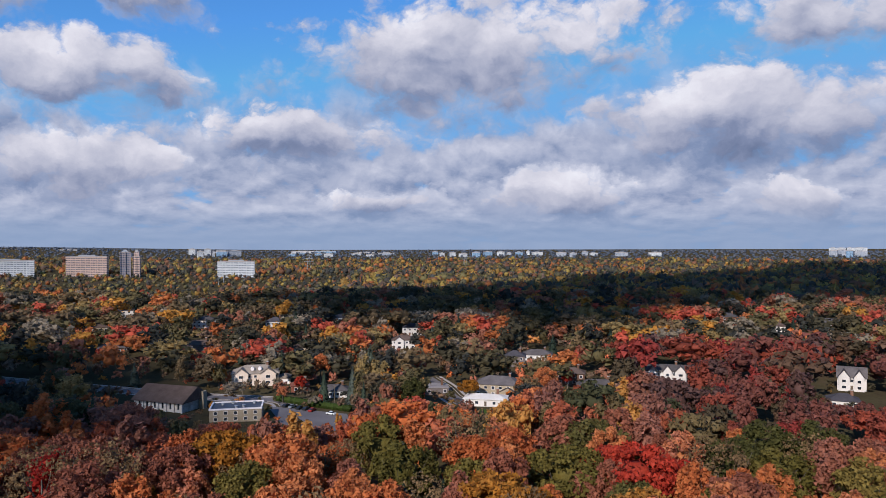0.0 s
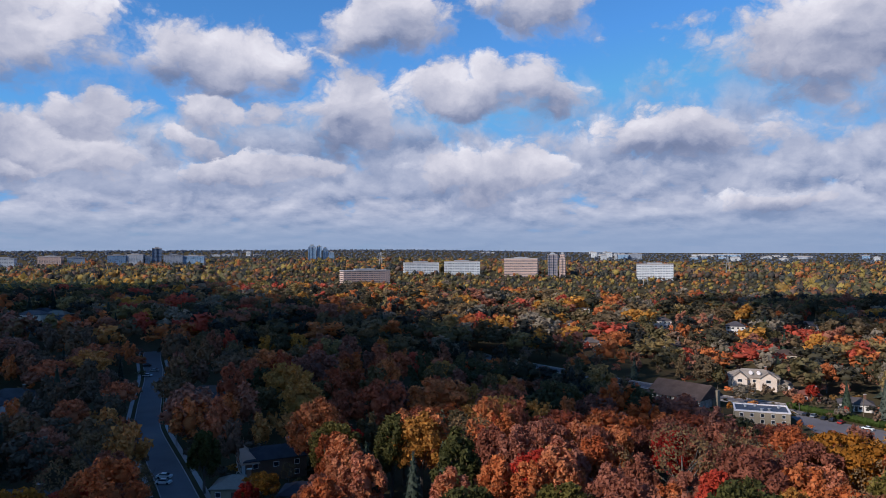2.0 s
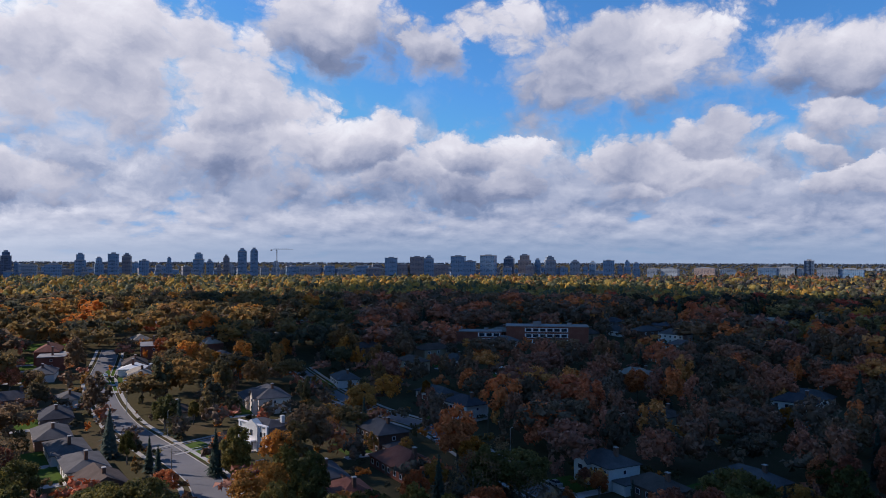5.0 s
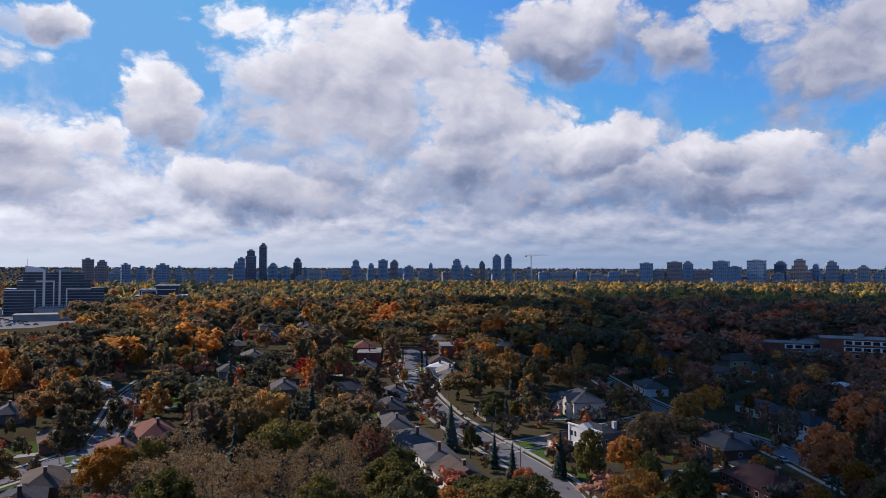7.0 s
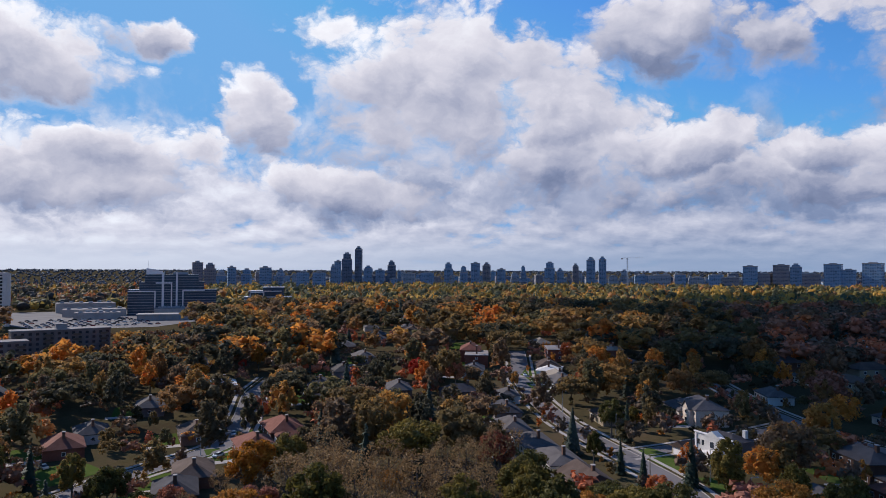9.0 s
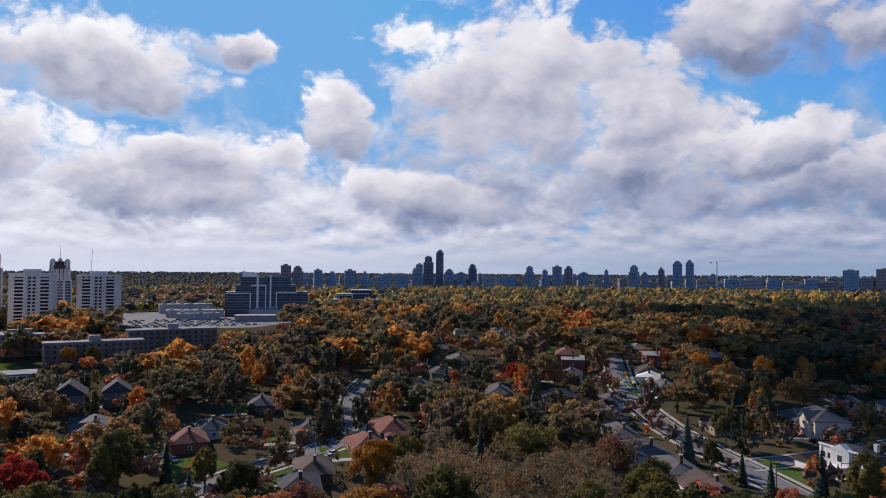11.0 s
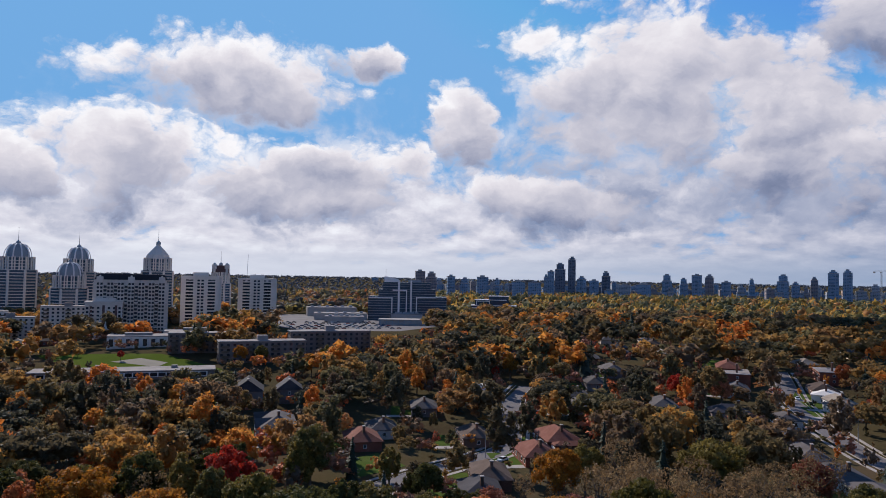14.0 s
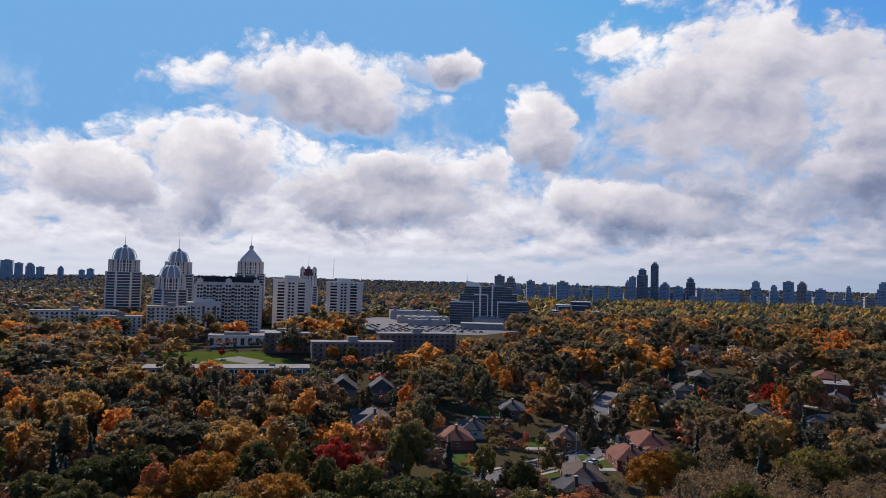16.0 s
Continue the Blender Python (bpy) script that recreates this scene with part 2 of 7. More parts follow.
M = {
    "ground": ground_material(),
    "lawn": material("mown_lawn", [(0.05, 0.072, 0.018), (0.07, 0.10, 0.024), (0.10, 0.115, 0.04)], 0.9, 1.5, 0.07, 0.4, spec=0.0),
    "field": material("sports_field_grass", [(0.062, 0.085, 0.016), (0.078, 0.105, 0.020), (0.10, 0.115, 0.03)], 0.9, 0.8, 0.03, 0.3, spec=0.0),
    "sand": material("bare_sand", [(0.17, 0.15, 0.12), (0.23, 0.20, 0.16)], 0.95, 1.0, 0.1),
    "asphalt": material("worn_asphalt", [(0.121, 0.106, 0.109), (0.152, 0.135, 0.138), (0.184, 0.163, 0.163)], 0.9, 2.0, 0.06, 0.3),
    "concrete": material("concrete", [(0.273, 0.237, 0.223), (0.357, 0.314, 0.294), (0.420, 0.366, 0.342)], 0.9, 1.2, 0.1, 0.2),
    "paint": material("road_paint", [(0.55, 0.55, 0.52), (0.72, 0.72, 0.68)], 0.8, 3.0, 0.5),
    "brick": material("brown_brick", [(0.13, 0.07, 0.05), (0.19, 0.10, 0.07), (0.24, 0.14, 0.10)], 0.9, 3.0, 0.2, 0.3, vary=0.35),
    "red_brick": material("red_brick", [(0.19, 0.065, 0.045), (0.26, 0.09, 0.06), (0.31, 0.13, 0.09)], 0.9, 3.0, 0.2, 0.3, vary=0.3),
    "buff_brick": material("buff_brick", [(0.30, 0.23, 0.16), (0.38, 0.30, 0.21), (0.44, 0.36, 0.27)], 0.9, 3.0, 0.2, 0.3, vary=0.25),
    "grey_brick": material("grey_brown_brick", [(0.137, 0.109, 0.104), (0.189, 0.152, 0.142), (0.242, 0.190, 0.180)], 0.9, 3.0, 0.2, 0.3, vary=0.25),
    "stucco": material("cream_stucco", [(0.525, 0.418, 0.342), (0.630, 0.513, 0.427), (0.714, 0.589, 0.503)], 0.85, 2.0, 0.2, 0.15),
    "white": material("white_render", [(0.510, 0.466, 0.436), (0.612, 0.563, 0.529), (0.704, 0.650, 0.611)], 0.75, 2.0, 0.15, 0.1),
    "stone": material("rubble_stone", [(0.20, 0.18, 0.16), (0.34, 0.31, 0.28), (0.45, 0.42, 0.38)], 0.9, 1.6, 0.4, 0.6),
    "shingle_brown": material("brown_shingles", [(0.075, 0.05, 0.042), (0.11, 0.075, 0.062), (0.15, 0.105, 0.09)], 0.9, 2.5, 0.25, 0.5, vary=0.35),
    "shingle_grey": material("grey_shingles", [(0.082, 0.070, 0.070), (0.118, 0.102, 0.102), (0.158, 0.137, 0.136)], 0.9, 2.5, 0.25, 0.5, vary=0.4),
    "shingle_dark": material("charcoal_shingles", [(0.047, 0.043, 0.052), (0.074, 0.067, 0.076), (0.105, 0.095, 0.104)], 0.9, 2.5, 0.25, 0.5, vary=0.3),
    "shingle_tan": material("tan_shingles", [(0.20, 0.16, 0.13), (0.27, 0.22, 0.18), (0.33, 0.28, 0.24)], 0.9, 2.5, 0.25, 0.5, vary=0.25),
    "shingle_red": material("rust_red_shingles", [(0.14, 0.05, 0.035), (0.20, 0.075, 0.055), (0.25, 0.11, 0.08)], 0.9, 2.5, 0.25, 0.5, vary=0.25),
    "turret_tile": material("peach_tiles", [(0.42, 0.25, 0.18), (0.50, 0.31, 0.23)], 0.9, 2.5, 0.25, 0.4),
    "gravel_roof": material("gravel_roof", [(0.179, 0.157, 0.152), (0.263, 0.228, 0.218), (0.336, 0.294, 0.275)], 0.95, 1.2, 0.12, 0.4),
    "dark_roof": material("tarred_roof", [(0.025, 0.028, 0.04), (0.05, 0.055, 0.07), (0.09, 0.09, 0.11)], 0.6, 1.0, 0.12, 0.2),
    "glass": material("window_glass", [(0.02, 0.025, 0.035), (0.05, 0.06, 0.075)], 0.12, 0.5, 0.2, 0.0, vary=0.5),
    "blue_glass": material("blue_glass", [(0.026, 0.050, 0.078), (0.045, 0.082, 0.122)], 0.12, 0.3, 0.05, 0.0, vary=0.3),
    "tower_glass": material("tower_glass", [(0.035, 0.06, 0.095), (0.06, 0.10, 0.15)], 0.15, 0.3, 0.05, 0.0, vary=0.3),
    "trim": material("white_trim", [(0.693, 0.627, 0.608), (0.819, 0.741, 0.722)], 0.6, 3.0, 0.4, 0.05),
    "pale_concrete": material("pale_concrete_panels", [(0.58, 0.49, 0.43), (0.70, 0.60, 0.53), (0.78, 0.68, 0.61)], 0.85, 0.8, 0.05, 0.1),
    "beige_precast": material("beige_precast", [(0.52, 0.435, 0.38), (0.62, 0.53, 0.47), (0.70, 0.61, 0.545)], 0.85, 0.8, 0.05, 0.1),
    "maroon_brick": material("maroon_brick", [(0.085, 0.05, 0.048), (0.12, 0.07, 0.066), (0.16, 0.10, 0.095)], 0.9, 1.5, 0.1, 0.2),
    "copper": material("dark_metal_roof", [(0.022, 0.02, 0.022), (0.04, 0.036, 0.04)], 0.75, 1.0, 0.1),
    "zinc": material("grey_metal_roof", [(0.22, 0.23, 0.25), (0.33, 0.34, 0.36)], 0.7, 0.6, 0.1, 0.05),
    "steel": material("painted_steel", [(0.35, 0.35, 0.36), (0.5, 0.5, 0.5)], 0.5, 2.0, 0.3, 0.0, metal=0.4),
    "timber": material("weathered_timber", [(0.10, 0.075, 0.055), (0.16, 0.125, 0.095)], 0.9, 4.0, 0.5, 0.3),
    "rubber": material("tyre_rubber", [(0.015, 0.015, 0.015), (0.03, 0.03, 0.03)], 0.85, 4.0, 1.0, 0.0),
    "bark": material("bark", [(0.07, 0.055, 0.045), (0.12, 0.10, 0.085), (0.17, 0.15, 0.13)], 0.95, 2.5, 0.6, 0.6),
    "cloud": material("cloud_white", [(0.78, 0.78, 0.8), (0.88, 0.88, 0.9)], 1.0, 0.02, 0.004, 0.0),
}
CAR_PAINT = {
    "white": material("white_car_paint", [(0.62, 0.62, 0.62), (0.7, 0.7, 0.7)], 0.3, 1.0, 0.3, 0.0),
    "silver": material("silver_car_paint", [(0.32, 0.33, 0.34), (0.4, 0.41, 0.42)], 0.3, 1.0, 0.3, 0.0, metal=0.5),
    "black": material("black_car_paint", [(0.015, 0.016, 0.018), (0.03, 0.03, 0.032)], 0.25, 1.0, 0.3, 0.0),
    "red": material("red_car_paint", [(0.28, 0.015, 0.015), (0.38, 0.025, 0.02)], 0.3, 1.0, 0.3, 0.0),
    "blue": material("blue_car_paint", [(0.03, 0.05, 0.12), (0.05, 0.08, 0.18)], 0.3, 1.0, 0.3, 0.0),
}
LEAF = {
    "orange": foliage("orange_leaves", [(0.435, 0.104, 0.037), (0.572, 0.167, 0.054), (0.641, 0.230, 0.087), (0.527, 0.194, 0.129)]),
    "red": foliage("red_leaves", [(0.343, 0.023, 0.018), (0.503, 0.046, 0.025), (0.549, 0.087, 0.045)]),
    "russet": foliage("russet_leaves", [(0.252, 0.082, 0.051), (0.377, 0.132, 0.077), (0.435, 0.189, 0.138)]),
    "golden": foliage("golden_leaves", [(0.306, 0.113, 0.014), (0.469, 0.187, 0.024), (0.469, 0.227, 0.061)]),
    "olive": foliage("olive_leaves", [(0.109, 0.093, 0.021), (0.191, 0.147, 0.034), (0.307, 0.208, 0.054)]),
    "green": foliage("green_leaves", [(0.063, 0.064, 0.019), (0.115, 0.105, 0.030), (0.191, 0.144, 0.045)]),
    "conifer": foliage("conifer_needles", [(0.024, 0.039, 0.025), (0.040, 0.055, 0.036), (0.074, 0.084, 0.070)], shine=0.1),
    "brown": foliage("brown_thinning_leaves", [(0.200, 0.118, 0.056), (0.280, 0.170, 0.080), (0.340, 0.215, 0.105)]),
    "hedge": foliage("hedge_leaves", [(0.045, 0.07, 0.014), (0.075, 0.11, 0.02)]),
}
STUFF_LEAF = {
    "forest": foliage("orange_and_russet_leaves", [(0.576, 0.154, 0.046), (0.432, 0.106, 0.047), (0.312, 0.127, 0.085), (0.624, 0.213, 0.076), (0.440, 0.122, 0.061), (0.288, 0.120, 0.085), (0.180, 0.126, 0.056), (0.528, 0.253, 0.066), (0.084, 0.082, 0.039), (0.504, 0.154, 0.076)], stuff=True),
    "north": foliage("mixed_autumn_leaves", [(0.150, 0.118, 0.053), (0.075, 0.064, 0.039), (0.331, 0.227, 0.090), (0.226, 0.150, 0.075), (0.554, 0.180, 0.060), (0.567, 0.264, 0.052), (0.181, 0.123, 0.068), (0.053, 0.052, 0.043), (0.527, 0.102, 0.060), (0.285, 0.227, 0.163), (0.106, 0.086, 0.045), (0.369, 0.144, 0.086)], stuff=True),
    "west": foliage("yellowing_leaves", [(0.164, 0.133, 0.062), (0.223, 0.142, 0.055), (0.093, 0.079, 0.046), (0.636, 0.214, 0.044), (0.307, 0.160, 0.062), (0.133, 0.114, 0.057), (0.636, 0.266, 0.055), (0.233, 0.142, 0.078), (0.185, 0.128, 0.055), (0.102, 0.091, 0.057), (0.466, 0.237, 0.062), (0.196, 0.128, 0.078), (0.371, 0.204, 0.065), (0.122, 0.093, 0.052)], stuff=True, shine=0.5),
    # autumn tones; the greyed ones carry distance haze in their colour
    "far": foliage("distant_hazed_mixed_leaves", [(0.150, 0.128, 0.065), (0.320, 0.200, 0.065), (0.085, 0.076, 0.068), (0.420, 0.235, 0.062), (0.125, 0.110, 0.065), (0.460, 0.165, 0.060), (0.100, 0.094, 0.070), (0.270, 0.125, 0.070), (0.380, 0.270, 0.075), (0.180, 0.120, 0.090), (0.075, 0.078, 0.070), (0.210, 0.175, 0.075)], stuff=True),
    "far_gold": foliage("distant_golden_leaves", [(0.264, 0.213, 0.073), (0.527, 0.318, 0.069), (0.150, 0.139, 0.073), (0.597, 0.326, 0.069), (0.176, 0.155, 0.073), (0.109, 0.111, 0.064), (0.369, 0.253, 0.073), (0.131, 0.131, 0.069), (0.456, 0.213, 0.069)], stuff=True),
    # leaf tones dulled in place of the partial shade over the slope
    "slope": foliage("shade_dulled_red_leaves", [(0.289, 0.069, 0.044), (0.193, 0.069, 0.054), (0.154, 0.087, 0.054), (0.366, 0.079, 0.044), (0.105, 0.076, 0.044), (0.231, 0.079, 0.059), (0.318, 0.051, 0.040), (0.135, 0.069, 0.059)], stuff=True),
    # the suburb's cloud shade is put into these muted, browner leaf tones
    "dull": foliage("shade_dulled_leaves", [(0.208, 0.121, 0.070), (0.325, 0.142, 0.084), (0.156, 0.100, 0.062), (0.442, 0.162, 0.095), (0.240, 0.128, 0.065), (0.572, 0.162, 0.070), (0.182, 0.114, 0.076), (0.676, 0.191, 0.059), (0.338, 0.137, 0.089), (0.221, 0.114, 0.073), (0.124, 0.086, 0.057), (0.611, 0.244, 0.068)], stuff=True, shine=0.12),
    "spruce": foliage("dark_spruce_needles", [(0.029, 0.044, 0.030), (0.043, 0.059, 0.039), (0.058, 0.071, 0.051)], stuff=True, shine=0.1),
    # blue-grey leaf tones hold the distance haze over the horizon woods
    "hills": foliage("haze_blue_hill_woods", [(0.086, 0.102, 0.136), (0.104, 0.116, 0.142), (0.078, 0.096, 0.132), (0.118, 0.120, 0.138)], stuff=True, shine=0.1),
}

# ---- helpers of this scene ----
CLEAR = []  # circles that trees keep out of


def ease(v):
    """From 0 to 1, softly."""
    v = min(1.0, max(0.0, v))
    return v * v * (3 - 2 * v)


def ground_z(x, y):
    """The lie of the land: a shallow valley under the flight, a hollow in the north, rising ground in the west, low hills at the horizon."""
    r = math.hypot(x + 83, y + 91)
    w = ease((-(x + 83) / max(r, 1.0) - 0.2) / 0.4)
    hollow = 7.5 * math.exp(-(((x + 50) / 210) ** 2 + ((y - 340) / 160) ** 2))
    return -14 + w * (12.5 * ease((r - 274) / 310) + 10 * ease((r - 830) / 580)) + (1 - w) * 10 * ease((r - 660) / 750) - hollow + (18 + 14 * w) * ease((r - 1660) / 1830)


def mesh_of(name, verts, faces):
    me = bpy.data.meshes.new(name)
    me.from_pydata(verts, [], faces)
    me.update()
    return me


def mesh_of_triangles(name, verts, tris, tint=None):
    """A large mesh straight from arrays."""
    me = bpy.data.meshes.new(name)
    me.vertices.add(len(verts))
    me.vertices.foreach_set("co", np.asarray(verts, np.float32).ravel())
    me.loops.add(3 * len(tris))
    me.loops.foreach_set("vertex_index", np.asarray(tris, np.int32).ravel())
    me.polygons.add(len(tris))
    me.polygons.foreach_set("loop_start", np.arange(0, 3 * len(tris), 3, dtype=np.int32))
    if tint is not None:
        layer = me.attributes.new("tint", "FLOAT", "POINT")
        layer.data.foreach_set("value", np.asarray(tint, np.float32))
    me.update(calc_edges=True)
    return me


def box(x0, x1, y0, y1, z0, z1, bevel=0.0):
    """Corners and faces of a box; with a bevel its upper edges are cut."""
    b = bevel
    v = [(x0, y0, z0), (x1, y0, z0), (x1, y1, z0), (x0, y1, z0), (x0, y0, z1 - b), (x1, y0, z1 - b), (x1, y1, z1 - b), (x0, y1, z1 - b)]
    f = [(3, 2, 1, 0), (0, 1, 5, 4), (1, 2, 6, 5), (2, 3, 7, 6), (3, 0, 4, 7)]
    if b:
        v += [(x0 + b, y0 + b, z1), (x1 - b, y0 + b, z1), (x1 - b, y1 - b, z1), (x0 + b, y1 - b, z1)]
        f += [(4, 5, 9, 8), (5, 6, 10, 9), (6, 7, 11, 10), (7, 4, 8, 11), (8, 9, 10, 11)]
    else:
        f.append((4, 5, 6, 7))
    return v, f


def joined(*shapes):
    verts, faces = [], []
    for v, f in shapes:
        k = len(verts)
        verts += v
        faces += [tuple(i + k for i in face) for face in f]
    return verts, faces


def prism(sides, radius, z0, z1, top=1.0, cx=0.0, cy=0.0, spin=0.0):
    v = [(cx + radius * k * math.cos(2 * math.pi * i / sides + spin), cy + radius * k * math.sin(2 * math.pi * i / sides + spin), z) for z, k in ((z0, 1.0), (z1, top)) for i in range(sides)]
    f = [(i, (i + 1) % sides, sides + (i + 1) % sides, sides + i) for i in range(sides)]
    return v, f + [tuple(range(sides, 2 * sides)), tuple(reversed(range(sides)))]


def part(name, shape, mat, parent, label="", at=None):
    """One mesh under a thing. shape: corners and faces, or a mesh that alike parts share."""
    me = shape if isinstance(shape, bpy.types.Mesh) else mesh_of(name, *shape)
    if not me.materials:
        me.materials.append(mat)
    ob = new(name, me)
    ob.parent = parent
    if at is not None:
        ob.matrix_basis = at
    return tagged(ob, label)


def thing(name, m, label, category, group="", kind=""):
    ob = new(name)
    ob.matrix_basis = m
    ob.empty_display_size = 0.5
    return tagged(ob, label, category, group, kind)


SHARED = {}


def shared(key, shape, mat):
    if key not in SHARED:
        SHARED[key] = mesh_of(key, *shape)
        SHARED[key].materials.append(mat)
    return SHARED[key]


def window(parent, w, h, at):
    """A framed window that stands a little proud of its wall (the wall faces -y), with its pane."""
    w, h = round(w, 1), round(h, 1)
    t = 0.12
    frame_shape = joined(box(-w / 2, w / 2, -0.09, 0.02, -h / 2, -h / 2 + t), box(-w / 2, w / 2, -0.06, 0.02, h / 2 - t, h / 2), box(-w / 2, -w / 2 + t, -0.06, 0.02, -h / 2 + t, h / 2 - t), box(w / 2 - t, w / 2, -0.06, 0.02, -h / 2 + t, h / 2 - t))
    pane = box(-w / 2 + t, w / 2 - t, -0.03, 0.02, -h / 2 + t, h / 2 - t)
    me = shared(f"window {w} {h}", joined(frame_shape, pane), M["trim"])
    if len(me.materials) == 1:
        me.materials.append(M["glass"])
        for poly in list(me.polygons)[-6:]:
            poly.material_index = 1
    part("window", me, M["trim"], parent, "", at)


def hip_roof(w, d, z, rise, over=0.5, gable=False, base_x=0.0, base_y=0.0):
    """A roof with eaves of some thickness, hipped or gabled, its ridge along the longer side."""
    turned = d > w
    a, b = (d / 2 + over, w / 2 + over) if turned else (w / 2 + over, d / 2 + over)
    ridge = a if gable else max(a - b, 0.05)
    low = [(-a, -b, z - 0.22), (a, -b, z - 0.22), (a, b, z - 0.22), (-a, b, z - 0.22)]
    eave = [(-a, -b, z), (a, -b, z), (a, b, z), (-a, b, z)]
    top = [(-ridge, 0, z + rise), (ridge, 0, z + rise)]
    v = low + eave + top
    f = [(3, 2, 1, 0), (0, 1, 5, 4), (1, 2, 6, 5), (2, 3, 7, 6), (3, 0, 4, 7), (4, 5, 9, 8), (6, 7, 8, 9), (5, 6, 9), (7, 4, 8)]
    if turned:
        v = [(-y, x, zz) for x, y, zz in v]
    return [(x + base_x, y + base_y, zz) for x, y, zz in v], f


VIEWS = []  # fronts kept in the camera's sight by low trees before them: place, half width, how far it reaches
PLOTS = []  # outlines that trees keep out of


def garden(x, y, r, toward=11.0):
    """Open ground round a house and on its side towards the flight, where trees are kept low for the camera's view."""
    CLEAR.append((x, y, r))
    VIEWS.append((x, y, r, 95 if y > 250 else 40))
    dx, dy = -92 - x, -33 - y
    k = toward / max(1.0, math.hypot(dx, dy))
    CLEAR.append((x + dx * k, y + dy * k, r * 0.5))


def house(x, y, turn, w, d, storeys, wall, roof, label, gable=False, flat=False, wing=0.0, chimney=True, rise=None, plain=False):
    """A detached house: walls, roof, windows, door, garage door, chimney, and a lower wing where wing gives its width."""
    h = 2.9 * storeys + 0.5
    garden(x, y, 0.5 * max(w, d) + 1.0)
    home = thing("house", pose(x, y, ground_z(x, y), 0, 0, turn), label, "house")
    part("wall", box(-w / 2, w / 2, -d / 2, d / 2, -1.5, h), M[wall], home)
    if flat:
        part("roof", joined(box(-w / 2 - 0.3, w / 2 + 0.3, -d / 2 - 0.3, d / 2 + 0.3, h, h + 0.3, 0.08), box(-w / 4, -w / 4 + 1.2, -0.6, 0.6, h + 0.3, h + 0.7)), M[roof], home)
    else:
        if gable:
            a, b, rr = w / 2, d / 2, (rise or d * 0.26) * 0.92
            if d > w:
                part("gable", ([(-a, -b, h - 0.1), (a, -b, h - 0.1), (0, -b, h + rr), (-a, b, h - 0.1), (a, b, h - 0.1), (0, b, h + rr)], [(0, 1, 2), (5, 4, 3), (0, 2, 5, 3), (1, 4, 5, 2)]), M[wall], home)
            else:
                part("gable", ([(-a, -b, h - 0.1), (-a, b, h - 0.1), (-a, 0, h + rr), (a, -b, h - 0.1), (a, b, h - 0.1), (a, 0, h + rr)], [(0, 2, 1), (3, 4, 5), (0, 3, 5, 2), (1, 2, 5, 4)]), M[wall], home)
        part("roof", hip_roof(w, d, h, rise or min(w, d) * 0.27, 0.5, gable), M[roof], home)
    if wing:
        wx = w / 2 + wing / 2
        part("wing", box(w / 2, w / 2 + wing, -d / 2 + 1.2, d / 2 - 1.2, -1.5, 3.1), M[wall], home)
        part("wing_roof", hip_roof(wing, d - 2.4, 3.1, min(wing, d) * 0.22, 0.4, False, wx, 0), M[roof], home)
        part("garage_door", box(wx - 2.2, wx + 2.2, -d / 2 + 1.12, -d / 2 + 1.25, 0.1, 2.4, 0.03), M["trim"], home, "white sectional garage door")
    if chimney:
        stack = part("chimney", box(w * 0.22, w * 0.22 + 1.1, -0.4, 0.5, h, h + min(w, d) * 0.27 + 1.3), M["brick"], home)
        part("chimney_cap", box(w * 0.22 - 0.1, w * 0.22 + 1.2, -0.5, 0.6, h + min(w, d) * 0.27 + 1.3, h + min(w, d) * 0.27 + 1.5), M["concrete"], stack)
    front = pose(x, y, 0, 0, 0, turn)
    if random.Random(int(x * 3 + y)).random() < 0.75 and y < 290 and not plain:
        corners = [front @ Vector(c) for c in ((-w / 2 - 2, -d / 2 - 9, 0), (w / 2 - 3.6, -d / 2 - 9, 0), (w / 2 - 3.6, -d / 2 - 0.1, 0), (-w / 2 - 2, -d / 2 - 0.1, 0))]
        patch("lawn", [(c.x, c.y) for c in corners], 0.06, M["lawn"], "mown front lawn of a house", "lawn", False)
        corners = [front @ Vector(c) for c in ((w / 2 - 3.4, -d / 2 - 11, 0), (w / 2 + 0.4, -d / 2 - 11, 0), (w / 2 + 0.4, -d / 2 - 0.1, 0), (w / 2 - 3.4, -d / 2 - 0.1, 0))]
        patch("driveway", [(c.x, c.y) for c in corners], 0.09, M["concrete"], "pale concrete driveway of a house", "driveway", False)
    part("door", box(-0.55, 0.55, -d / 2 - 0.06, -d / 2 + 0.02, 0.2, 2.4, 0.03), M["timber"], home, "dark wooden front door")
    n = 3 if plain else max(2, int(w / 3.4))
    for s in range(storeys):
        zz = 1.75 + 2.9 * s
        for i in range(n):
            xx = -w / 2 + w * (i + 0.5) / n
            if s or abs(xx) > 1.4:
                window(home, 1.6, 1.5, pose(xx, -d / 2, zz))
        for side in () if plain else (-1, 1):
            if wing and side == 1 and s == 0:
                continue
            for yy in (0.0,):
                window(home, 1.2, 1.3, pose(side * w / 2, yy, zz, 0, 0, 90 * side))
    return home


